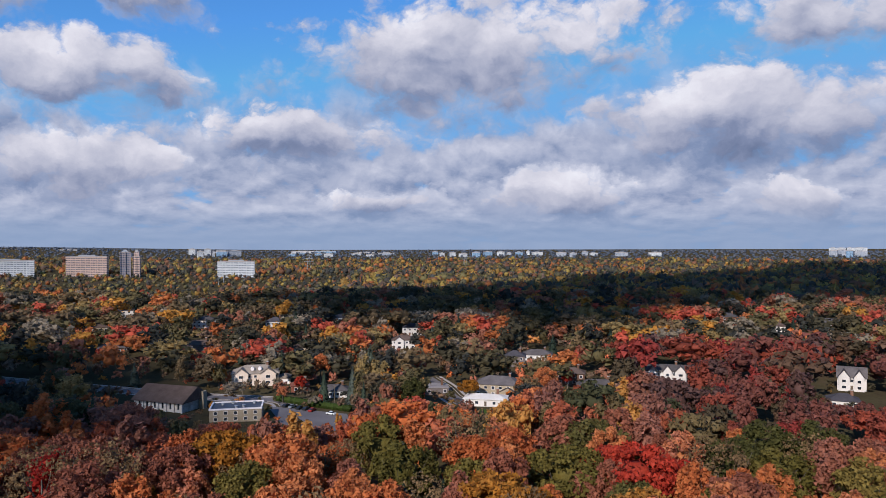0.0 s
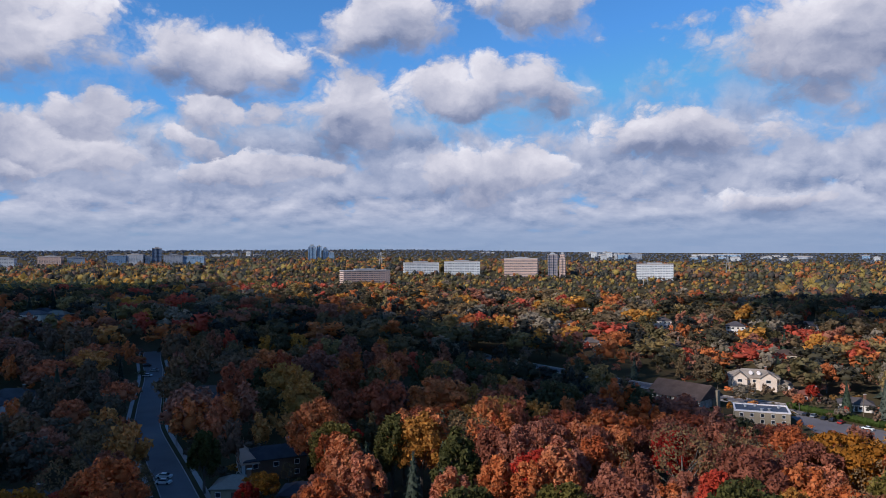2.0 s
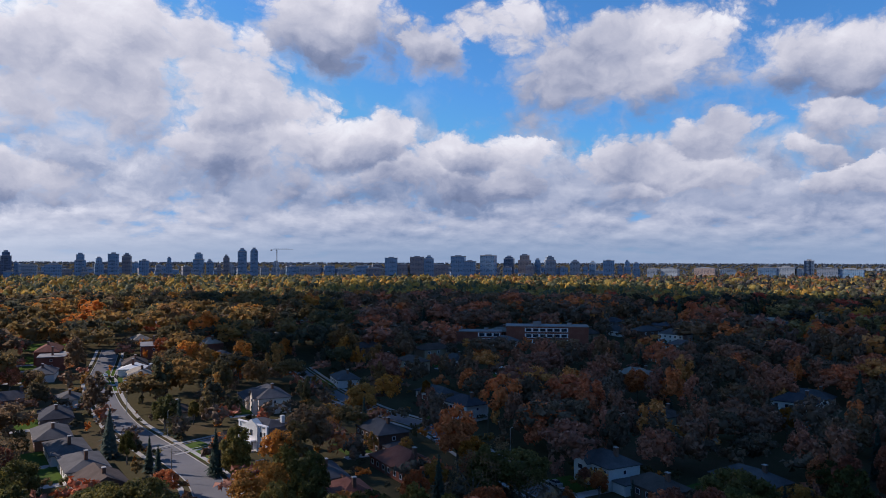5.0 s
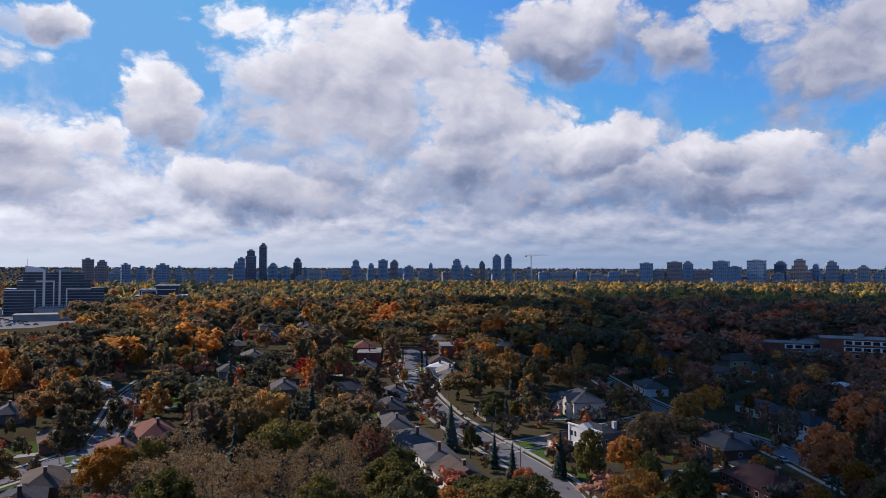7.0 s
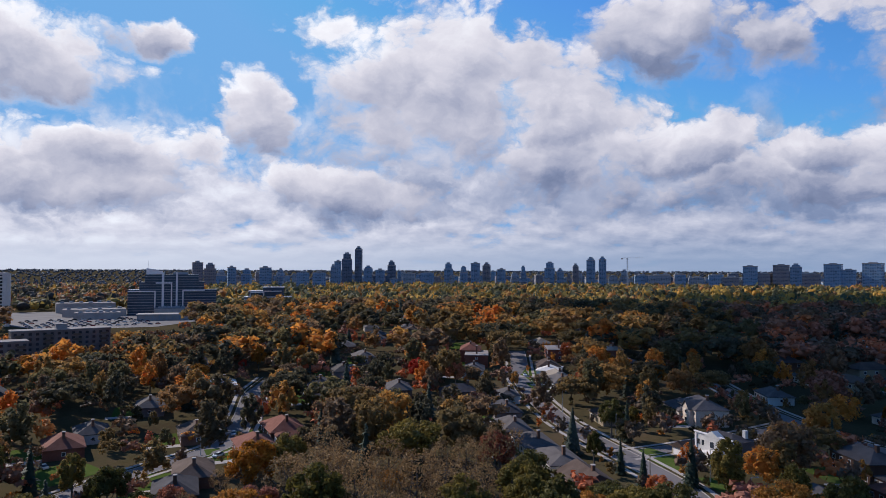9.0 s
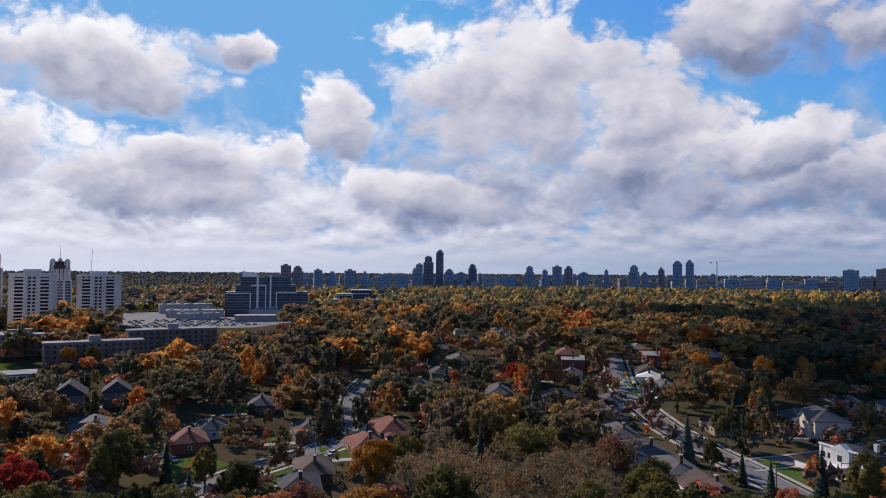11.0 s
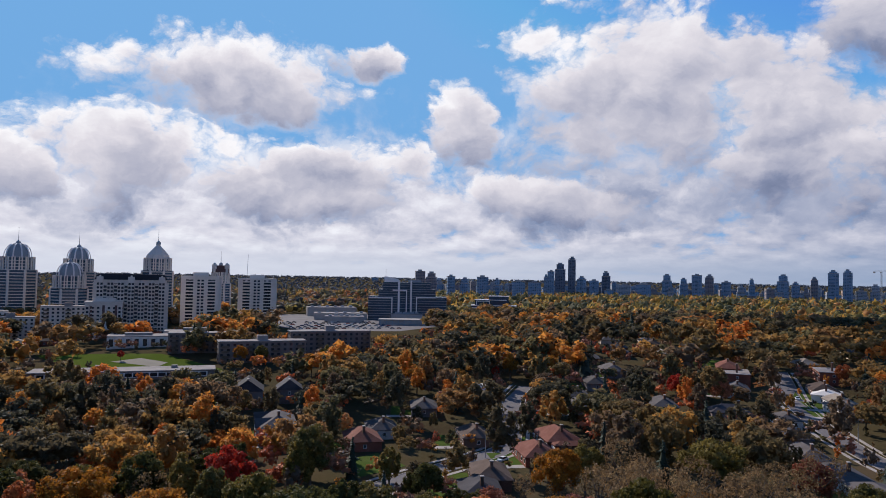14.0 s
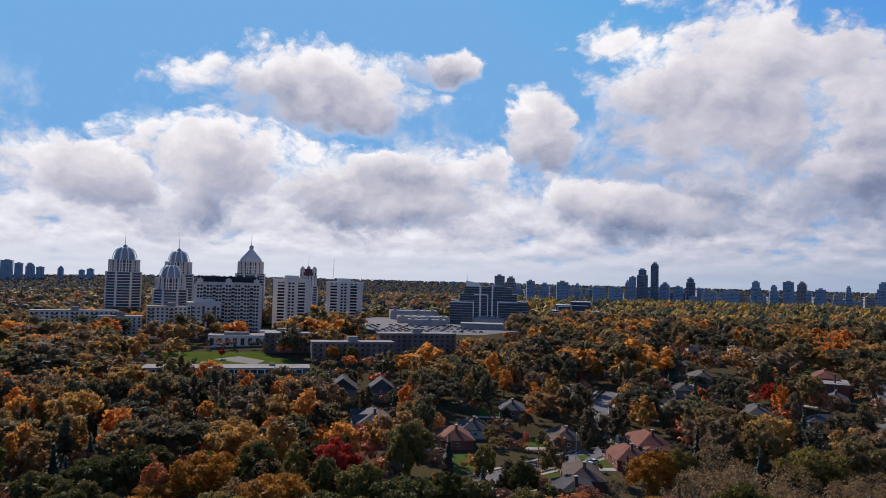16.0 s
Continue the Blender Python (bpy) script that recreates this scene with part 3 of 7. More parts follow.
def front_gable(home, gx, gw, depth, reach, h, rise, wall, roof):
    """A gabled bay on a house's front, with its own roof and windows."""
    y0, y1, e = -depth / 2 - reach, -1.0, 0.45
    part("front_bay", joined(box(gx - gw / 2, gx + gw / 2, y0, -depth / 2 + 0.2, -1.5, h), ([(gx - gw / 2, y0, h), (gx + gw / 2, y0, h), (gx, y0, h + rise), (gx - gw / 2, y1, h), (gx + gw / 2, y1, h), (gx, y1, h + rise)], [(0, 1, 2), (5, 4, 3)])), M[wall], home)
    part("bay_roof", ([(gx + s * (gw / 2 + e), yy, z) for yy in (y0 - e, y1) for s, z in ((-1, h - 0.3), (1, h - 0.3))] + [(gx, y0 - e, h + rise + 0.15), (gx, y1, h + rise + 0.15), (gx, y0 - e, h + rise - 0.15)], [(0, 4, 5, 2), (4, 1, 3, 5), (0, 6, 4), (6, 1, 4)]), M[roof], home)
    for zz in (1.75, 4.6):
        if zz < h:
            window(home, min(2.2, gw * 0.4), 1.5, pose(gx, y0, zz))


def strip(points, half, lift, shift=0.0, step=6.0):
    """A band along a line of points on the ground."""
    line = []
    for (ax, ay), (bx, by) in zip(points, points[1:]):
        k = max(1, int(math.hypot(bx - ax, by - ay) / step))
        line += [(ax + (bx - ax) * i / k, ay + (by - ay) * i / k) for i in range(k)]
    line.append(points[-1])
    for _ in range(3):
        line = [line[0]] + [tuple((line[i - 1][j] + 2 * line[i][j] + line[i + 1][j]) / 4 for j in (0, 1)) for i in range(1, len(line) - 1)] + [line[-1]]
    rows = []
    for i, (px, py) in enumerate(line):
        qx, qy = line[min(i + 1, len(line) - 1)]
        ox, oy = line[max(i - 1, 0)]
        nx, ny = -(qy - oy), qx - ox
        k = 1 / max(1e-6, math.hypot(nx, ny))
        rows.append((px + nx * k * shift, py + ny * k * shift, nx * k, ny * k))
    return rows


def band(name, points, half, lift, mat, label, category, shift=0.0, clear=True, depth=0.35):
    rows = strip(points, half, lift, shift)
    v, f = [], []
    for px, py, nx, ny in rows:
        if clear:
            CLEAR.append((px, py, half + 1.0))
        z = ground_z(px, py)
        v += [(px - nx * half, py - ny * half, z - depth), (px - nx * half, py - ny * half, z + lift), (px + nx * half, py + ny * half, z + lift), (px + nx * half, py + ny * half, z - depth)]
    for i in range(len(rows) - 1):
        a, b = 4 * i, 4 * i + 4
        f += [(a + j, a + j + 1, b + j + 1, b + j) for j in range(3)]
    me = mesh_of(name, v, f)
    me.materials.append(mat)
    return tagged(new(name, me), label, category, "", "structure")


def patch(name, corners, lift, mat, label, category, clear=True):
    """A level plot on the ground."""
    n = len(corners)
    if clear:
        PLOTS.append(corners)
    cx, cy = sum(c[0] for c in corners) / n, sum(c[1] for c in corners) / n
    rings, v, f = 6, [], []
    for k in range(rings, 0, -1):
        for i in range(4 * n):
            a, b, t = corners[i // 4], corners[(i // 4 + 1) % n], (i % 4) / 4
            px, py = a[0] + (b[0] - a[0]) * t, a[1] + (b[1] - a[1]) * t
            px, py = cx + (px - cx) * k / rings, cy + (py - cy) * k / rings
            v.append((px, py, ground_z(px, py) + lift))
    m = 4 * n
    for k in range(rings - 1):
        f += [(k * m + i, k * m + (i + 1) % m, (k + 1) * m + (i + 1) % m, (k + 1) * m + i) for i in range(m)]
    v.append((cx, cy, ground_z(cx, cy) + lift))
    f += [((rings - 1) * m + i, (rings - 1) * m + (i + 1) % m, len(v) - 1) for i in range(m)]
    me = mesh_of(name, v, f)
    me.materials.append(mat)
    return tagged(new(name, me), label, category, "", "structure")


# ---- the land ----
def build_ground():
    k = 115
    axis = np.sinh(np.linspace(-1, 1, 2 * k + 1) * 4.1) / np.sinh(4.1) * 4950
    xs, ys = axis - 200, axis + 100
    xs[0], xs[-1], ys[0], ys[-1] = -4950, 4950, -4950, 4950
    gx, gy = np.meshgrid(xs, ys, indexing="ij")
    gz = np.array([ground_z(px, py) for px, py in zip(gx.ravel(), gy.ravel())])
    v = np.stack([gx.ravel(), gy.ravel(), gz], -1)
    m = 2 * k + 1
    i, j = np.meshgrid(np.arange(m - 1), np.arange(m - 1), indexing="ij")
    a = (i * m + j).ravel()
    tris = np.concatenate([np.stack([a, a + m, a + m + 1], 1), np.stack([a, a + m + 1, a + 1], 1)])
    me = mesh_of_triangles("ground", v, tris)
    me.materials.append(M["ground"])
    me.shade_smooth()
    tagged(new("ground", me), "grassy ground strewn with fallen leaves, falling to a valley", "ground", "", "structure")


build_ground()

STREETS = [
    ([(-235.9, -90.9), (-288, -102.9), (-308.2, -107.5), (-341.5, -125), (-383.2, -147.8), (-422.4, -163.8), (-470.4, -179.6), (-521.2, -188.4), (-551.6, -194.4)], 4.6, "winding residential street"),
    ([(-177.9, 78), (-211.1, 97.3), (-232.4, 109.9), (-285.9, 140.3), (-319.5, 166.3), (-356, 196), (-391.6, 219.6), (-409.3, 233.5)], 4.4, "straight residential street"),
    ([(-240.5, -6.7), (-303.7, -22.3), (-339.8, -28.8), (-356.7, -31.7), (-389.3, -50.9), (-433, -68.4), (-486.7, -83.2)], 4.0, "short residential street"),
    ([(-220.1, -271.3), (-272.3, -267), (-317.8, -257.8), (-356, -274.8), (-398.6, -296.1), (-430.8, -304.1)], 4.2, "tree-lined residential street"),
    ([(-263.3, 355.9), (-188.4, 352.3), (-122.9, 338.7), (-82.3, 335.1), (-78.9, 323)], 3.8, "narrow street past the church"),
    ([(-16.8, 389.1), (-7, 362.9), (-3.7, 340.9), (2.8, 326.4)], 4.0, "short asphalt street between houses"),
    ([(-341.5, -125), (-361.5, -101.4), (-385.7, -78.5), (-405.5, -59.7)], 3.6, "side street off the winding street"),
]
for number, (points, half, label) in enumerate(STREETS, 1):
    for px, py, nx, ny in strip(points, half, 0, 0.0, 22.0):
        VIEWS.append((px, py, 7, 60 if py > 250 else 30))
    band(f"road_{number}", points, half, 0.05, M["asphalt"], label + " of worn grey asphalt", "road")
    for side in (-1, 1):
        band("kerb", points, 0.15, 0.17, M["concrete"], "raised concrete kerb along the street", "kerb", side * (half + 0.16), False)
        band("pavement", points, 0.75, 0.13, M["concrete"], "pale concrete pavement beside the street", "pavement", side * (half + 2.6), False)

patch("parking_lot", [(-88.5, 322.5), (-49.8, 307.6), (-41.7, 283.8), (-54.4, 271.8), (-73.7, 288.3)], 0.08, M["asphalt"], "small asphalt parking lot beside the hedge", "parking lot")
patch("sports_field", [(-337.8, -436.9), (-360, -446.4), (-374, -526.5), (-333.3, -594.5), (-309.5, -515)], 0.10, M["field"], "bright green school sports field", "field")
patch("sand_pitch", [(-343.1, -489.1), (-355.8, -496.2), (-356, -521.9), (-338.8, -525.6)], 0.16, M["sand"], "pale bare infield on the sports field", "pitch")
patch("lawn", [(-341.7, -107.1), (-354.8, -116.4), (-347.7, -121.1), (-330.8, -112.9), (-323.2, -107.3)], 0.10, M["lawn"], "mown green lawn on the street corner", "lawn")
patch("lawn", [(-322.8, -94.8), (-321, -103.6), (-304.1, -97.2), (-301.6, -89), (-313.2, -87.1)], 0.10, M["lawn"], "small front lawn before the white house", "lawn")
patch("lawn", [(-258.3, -280.2), (-278.9, -275.5), (-286.8, -293), (-266.2, -297.4)], 0.10, M["lawn"], "mown front lawn beside the street", "lawn")
patch("lawn", [(7.6, 304.2), (24, 304.8), (22.5, 315.4), (6, 314.3)], 0.10, M["lawn"], "green lawn behind the white bungalow", "lawn")
patch("lawn", [(-319.5, -141.3), (-334.2, -148.7), (-329.3, -156.4), (-314.2, -147.1)], 0.10, M["lawn"], "small lawn beside the street", "lawn")
patch("lawn", [(-549.7, -219.8), (-580.3, -223.3), (-575.1, -246.6), (-548.1, -243.1)], 0.10, M["lawn"], "green park lawn among the trees", "lawn")
patch("mall_parking", [(-573.4, -612), (-560.6, -578.4), (-616.3, -514.8), (-758.3, -529.2), (-818.7, -685.7), (-712, -790), (-616.4, -720.7)], 0.08, M["asphalt"], "wide asphalt parking lot of the shopping centre", "parking lot")

# ---- houses in the north ----
home = house(-108.2, 373.5, 12, 24, 13, 2, "stucco", "shingle_tan", "large cream stucco house with tan gabled roofs", wing=6)
for gx, gw in ((-7.0, 7.0), (6.5, 8.0)):
    part("front_bay", joined(box(gx - gw / 2, gx + gw / 2, -8.6, -6.4, -1.5, 6.3), ([(gx - gw / 2, -8.6, 6.3), (gx + gw / 2, -8.6, 6.3), (gx, -8.6, 8.9), (gx - gw / 2, -3, 6.3), (gx + gw / 2, -3, 6.3), (gx, -3, 8.9)], [(0, 1, 2), (5, 4, 3)])), M["stucco"], home, "gabled cream stucco bay")
    part("bay_roof", ([(gx - gw / 2 - 0.5, -9.1, 6.0), (gx + gw / 2 + 0.5, -9.1, 6.0), (gx, -9.1, 9.15), (gx - gw / 2 - 0.5, -2, 6.0), (gx + gw / 2 + 0.5, -2, 6.0), (gx, -2, 9.15), (gx - gw / 2 - 0.5, -9.1, 6.25), (gx + gw / 2 + 0.5, -9.1, 6.25), (gx, -9.1, 9.4), (gx - gw / 2 - 0.5, -2, 6.25), (gx + gw / 2 + 0.5, -2, 6.25), (gx, -2, 9.4)], [(6, 8, 11, 9), (8, 7, 10, 11), (0, 3, 5, 2), (2, 5, 4, 1), (0, 2, 8, 6), (2, 1, 7, 8), (0, 6, 9, 3), (1, 4, 10, 7)]), M["shingle_tan"], home)
    for zz in (1.8, 4.8):
        window(home, 2.4, 1.7, pose(gx, -8.6, zz))
for gx in (-1.6, 2.2):
    part("dormer", joined(prism(10, 0.95, 0, 2.2)), M["trim"], home, "small round dormer", pose(gx, -3.2, 8.4, 90, 0, 0))
house(-61.4, 346, 5, 14, 9, 1, "white", "shingle_grey", "white bungalow half hidden by spruces")
house(-81, 356.6, 15, 9, 8, 1, "red_brick", "shingle_red", "small red brick house behind a crimson maple")
house(12.6, 325.1, -12, 20, 10, 1, "white", "white", "white bungalow with a pale low roof", rise=1.6)
home = house(19.4, 344.7, -15, 22, 12, 2, "buff_brick", "shingle_grey", "split-level house with grey hipped roof")
front_gable(home, 5.5, 8, 12, 1.6, 3.2, 2.2, "buff_brick", "shingle_grey")
house(-11.9, 352.3, 8, 12, 10, 1, "grey_brick", "gravel_roof", "flat-roofed bungalow under a yellow tree", flat=True)
home = house(67.9, 346.4, -10, 20, 11, 1, "brick", "shingle_grey", "low brick house with grey shingled roof", wing=5)
front_gable(home, -4, 6.5, 11, 1.4, 3.2, 2.2, "brick", "shingle_grey")
house(58.1, 367, -12, 14, 9, 2, "brick", "shingle_brown", "brown-roofed brick house beside a red maple")
home = house(107, 366.5, -14, 20, 10, 2, "white", "shingle_grey", "white gabled house with grey roof", gable=True)
for gx, gw in ((-6.5, 5), (0.5, 4.2), (6.8, 5.4)):
    front_gable(home, gx, gw, 10, 1.8, 6.2, 3.0, "white", "shingle_grey")
home = house(186.4, 338, -28, 12, 9, 2, "white", "shingle_grey", "tall white house with steep grey gables", gable=True, rise=4.4)
for gx, gw in ((-3.2, 4.6), (3.0, 4.2)):
    front_gable(home, gx, gw, 9, 1.6, 6.4, 3.4, "white", "shingle_grey")
house(163.5, 303.2, -20, 12, 9, 1, "white", "shingle_dark", "low white house among red trees")
home = house(-37.1, 478.1, 5, 16, 11, 2, "white", "shingle_brown", "white house with brown roof")
front_gable(home, -3, 6, 11, 1.5, 6.1, 2.6, "white", "shingle_brown")
house(48.8, 437.4, -8, 18, 10, 1, "white", "shingle_grey", "white house with low grey roof")
house(33.4, 419.4, -8, 12, 10, 2, "grey_brick", "shingle_dark", "dark-roofed house beside a white house")
house(-147.4, 566.6, 10, 14, 12, 2, "white", "shingle_dark", "white house between yellow trees")
house(-173.2, 467.9, 15, 18, 11, 1, "grey_brick", "shingle_brown", "brick bungalow with brown hipped roof")
house(-221.6, 449.3, 20, 18, 11, 1, "brick", "shingle_grey", "bungalow with grey hipped roof")
house(-101, 465.8, 10, 16, 10, 1, "buff_brick", "shingle_brown", "brown-roofed house among red maples")
house(224.9, 593, -20, 16, 11, 2, "brick", "shingle_grey", "two-storey house on the wooded slope")
house(301, 572.2, -25, 20, 11, 1, "white", "shingle_grey", "white ranch house on the wooded slope")
house(236.2, 529.8, -22, 14, 10, 2, "white", "shingle_brown", "white two-storey house between trees")
house(-34.3, 534.4, 0, 15, 10, 2, "white", "shingle_dark", "white house with dark roof")
house(-274.6, 533.2, 20, 16, 11, 1, "buff_brick", "shingle_brown", "brown-roofed bungalow among yellow trees")
house(-208.2, 574.4, 20, 18, 11, 2, "white", "shingle_grey", "white two-storey house among trees")
house(-299.5, 632.7, 25, 16, 11, 2, "white", "shingle_grey", "pale house beyond the valley")
house(-100.1, 619.6, 8, 18, 11, 1, "white", "shingle_grey", "pale low house beyond the valley")

# ---- houses in the west ----
home = house(-207.6, 127.2, 56, 18, 10.5, 2, "brick", "shingle_dark", "brown brick house with a half-timbered twin-gabled front", rise=2.6, plain=True)
VIEWS.append((-207.6, 127.2, 11, 110))
part("gabled_front", joined(*[([(-9.9, y0, -1.5), (-9.9, y1, -1.5), (-8.9, y0, -1.5), (-8.9, y1, -1.5), (-9.9, y0, 5.6), (-9.9, y1, 5.6), (-8.9, y0, 5.6), (-8.9, y1, 5.6), (-9.9, (y0 + y1) / 2, 9.2), (-8.9, (y0 + y1) / 2, 9.2)], [(0, 4, 8, 5, 1), (2, 3, 7, 9, 6), (0, 2, 6, 4), (1, 5, 7, 3), (4, 6, 9, 8), (5, 8, 9, 7), (0, 1, 3, 2)]) for y0, y1 in ((-5.4, -0.2), (0.2, 5.4))]), M["white"], home, "white rendered front with two steep gables")
for mid_y in (-2.8, 2.8):
    part("gable_roof", ([(-10.2, mid_y - 3.0, 5.5), (-10.2, mid_y + 3.0, 5.5), (-10.2, mid_y, 9.7), (-8.6, mid_y, 9.7), (-4.6, mid_y - 2.9, 5.5), (-4.6, mid_y + 2.9, 5.5)], [(0, 2, 3, 4), (1, 5, 3, 2), (4, 3, 5), (0, 4, 5, 1)]), M["turret_tile"], home, "steep roof of pale peach tiles")
    for zz in (1.8, 4.6):
        window(home, 1.5, 1.6, pose(-9.9, mid_y, zz, 0, 0, -90))
    for dy in (-2.2, -1.0, 1.0, 2.2):
        part("timber", shared("timber", box(-0.08, 0.0, -0.12, 0.12, 0.0, 3.0), M["maroon_brick"]), M["maroon_brick"], home, "dark timber strip", pose(-9.9, mid_y + dy, 3.0))
house(-202.3, 108.7, 32, 12, 9, 1, "buff_brick", "shingle_tan", "tan-roofed garage wing of the brick house")
house(-183.1, 114.3, 30, 12, 9, 1, "grey_brick", "shingle_dark", "small slate-roofed house beside the grove", chimney=True)
house(-291.7, 173.8, 35, 18, 11, 1, "white", "shingle_grey", "bungalow with pale grey roof")
house(-300.4, 183.4, 35, 20, 11, 1, "brick", "shingle_brown", "long brown-roofed bungalow by the straight street")
house(-364.1, 132.8, 38, 18, 11, 1, "stucco", "shingle_grey", "pale bungalow in the cloud's shade")
house(-347.8, 113.7, 38, 16, 11, 2, "white", "shingle_dark", "pale two-storey house in the cloud's shade")
house(-449.2, 26.9, 20, 18, 12, 1, "white", "white", "bungalow with a pale blue-white roof", rise=2)
house(-484.8, 3.4, 15, 16, 10, 1, "white", "shingle_grey", "white bungalow near the school")
house(-446.7, -60.4, 10, 18, 11, 1, "white", "shingle_grey", "grey-roofed bungalow among dark trees")
home = house(-285.2, 4.4, 16, 15, 11, 2, "white", "shingle_grey", "white two-storey house with grey hipped roof", wing=5)
front_gable(home, -3, 6, 11, 1.5, 6.1, 2.6, "white", "shingle_grey")
house(-270.5, 12.1, 16, 15, 10, 1, "brick", "shingle_brown", "low brown-roofed house on the short street")
house(-271.9, 40.7, 20, 18, 11, 1, "brick", "shingle_grey", "grey-roofed bungalow under dark trees")
house(-238.1, 70.3, 30, 18, 11, 1, "stucco", "shingle_grey", "pale bungalow by the straight street")
house(-305.6, -50.5, 20, 22, 13, 1, "red_brick", "shingle_red", "brick house with a broad rust-red roof")
house(-335.3, -54.4, 20, 18, 11, 2, "brick", "shingle_grey", "two-storey brick house on the short street", wing=5)
house(-373.1, -16.9, 25, 16, 11, 2, "white", "shingle_dark", "white house with dark roof on the short street")
home = house(-402.9, -94.7, 15, 22, 13, 2, "stucco", "shingle_grey", "large pale two-storey house behind trees")
front_gable(home, 4, 8, 13, 1.5, 6.1, 3.0, "stucco", "shingle_grey")
house(-412.5, -101.1, 15, 20, 11, 1, "stucco", "shingle_grey", "long pale bungalow with grey roof")
house(-299.2, -75.5, 15, 16, 11, 1, "grey_brick", "shingle_grey", "grey-roofed bungalow beside the white house")
house(-281.4, -68.7, 15, 14, 10, 1, "red_brick", "shingle_red", "low house with red-brown roof")
house(-518.7, 156.8, 30, 18, 12, 2, "white", "shingle_grey", "white house beyond the school")
house(-494.4, 148.3, 30, 18, 11, 1, "white", "shingle_grey", "pale bungalow beyond the school")
house(-484.3, -165.7, 0, 20, 12, 1, "white", "white", "white-roofed bungalow on the winding street", rise=1.8)
house(-454.6, -157.4, 22, 20, 11, 1, "white", "shingle_grey", "white bungalow with pale grey roof")
house(-468.9, -160, 22, 18, 10, 1, "white", "shingle_tan", "white bungalow with sandy roof")
house(-495, -168.2, 14, 20, 12, 1, "brick", "shingle_brown", "brown-roofed bungalow on the winding street")
house(-534.1, -166.6, 12, 24, 14, 2, "red_brick", "gravel_roof", "flat-roofed two-storey brick building", flat=True)
house(-503.1, -210.4, 12, 24, 13, 2, "red_brick", "gravel_roof", "flat-roofed red brick maisonette block", flat=True)
house(-474, -205.5, 12, 20, 11, 1, "white", "shingle_grey", "white house with pale roof on the winding street")
house(-519.4, -217.7, 12, 26, 12, 2, "red_brick", "shingle_red", "brick house with orange-red roof")
house(-390, -173.5, 20, 20, 11, 1, "grey_brick", "shingle_dark", "bungalow with a slate-blue roof")
house(-360.7, -165.4, 22, 20, 11, 1, "brick", "shingle_grey", "grey-roofed bungalow set among dark firs")
house(-340.4, -154.3, 24, 20, 11, 1, "white", "shingle_grey", "bungalow with a low pale grey roof", rise=2)
house(-321.2, -144.1, 24, 20, 11, 1, "white", "shingle_grey", "low house with a pale ridged roof", rise=2)
house(-300.3, -133.9, 26, 16, 12, 1, "white", "shingle_brown", "white gabled house with brown roof", gable=True)
house(-419.4, -177.5, 20, 14, 9, 1, "white", "shingle_grey", "pale bungalow on the winding street")

# ---- houses in the south-west ----
house(-335.8, -246.5, 40, 20, 13, 1, "brick", "shingle_red", "brick house with a red-brown hipped roof", wing=5)
house(-310.5, -243.7, 40, 18, 12, 1, "red_brick", "shingle_red", "brick house with a red-brown roof")
house(-277.6, -244.4, 35, 18, 11, 1, "brick", "shingle_brown", "brown-roofed house beside the street")
house(-261.3, -238.8, 35, 16, 11, 1, "brick", "shingle_dark", "dark-roofed house beside the street")
house(-449.3, -271.9, 30, 18, 11, 1, "grey_brick", "shingle_grey", "grey-roofed house among golden trees")
house(-489.4, -275.7, 30, 22, 12, 1, "grey_brick", "shingle_grey", "long grey-roofed house among trees")
house(-414.9, -269.1, 30, 18, 11, 1, "white", "shingle_grey", "pale grey-roofed house among trees")
house(-395.7, -259.4, 30, 18, 11, 1, "grey_brick", "shingle_grey", "grey-roofed bungalow beside dark firs")
house(-399, -311.8, 35, 18, 11, 1, "white", "white", "bungalow with a bright white roof", rise=1.8)
house(-682.2, -218.8, 10, 22, 12, 2, "white", "shingle_grey", "pale house beside the park")
home = house(-281, -335.2, 48, 24, 13, 2, "white", "shingle_grey", "large white two-storey house with grey roof", wing=6)
for gx in (-7, 5):
    front_gable(home, gx, 6.5, 13, 1.4, 6.1, 2.6, "white", "shingle_grey")
house(-291.8, -303.8, 45, 18, 12, 1, "red_brick", "shingle_red", "house with a rusty red hipped roof")
house(-309.5, -308.1, 45, 16, 11, 1, "white", "shingle_grey", "grey-roofed house under a tall tree")
house(-316.8, -388.7, 45, 16, 13, 2, "grey_brick", "shingle_dark", "dark house with steep twin gables", gable=True, rise=5)
house(-330.9, -377, 45, 13, 11, 2, "grey_brick", "shingle_dark", "dark gabled house among firs", gable=True, rise=4.5)
house(-351.1, -315.7, 35, 18, 11, 1, "grey_brick", "shingle_grey", "grey-roofed house by the street")
house(-321.1, -273.7, 40, 18, 11, 1, "brick", "shingle_brown", "brown-roofed house by the street")
for k in range(5):
    house(-341 - 14 * k, -652.4 - 5 * k, 52, 13, 10, 1, "red_brick", "shingle_tan", "row house with a sandy pitched roof", chimney=False)
    house(-327 - 14 * k, -632 - 5 * k, 52, 13, 10, 1, "red_brick", "shingle_brown", "row house with a brown pitched roof", chimney=False)


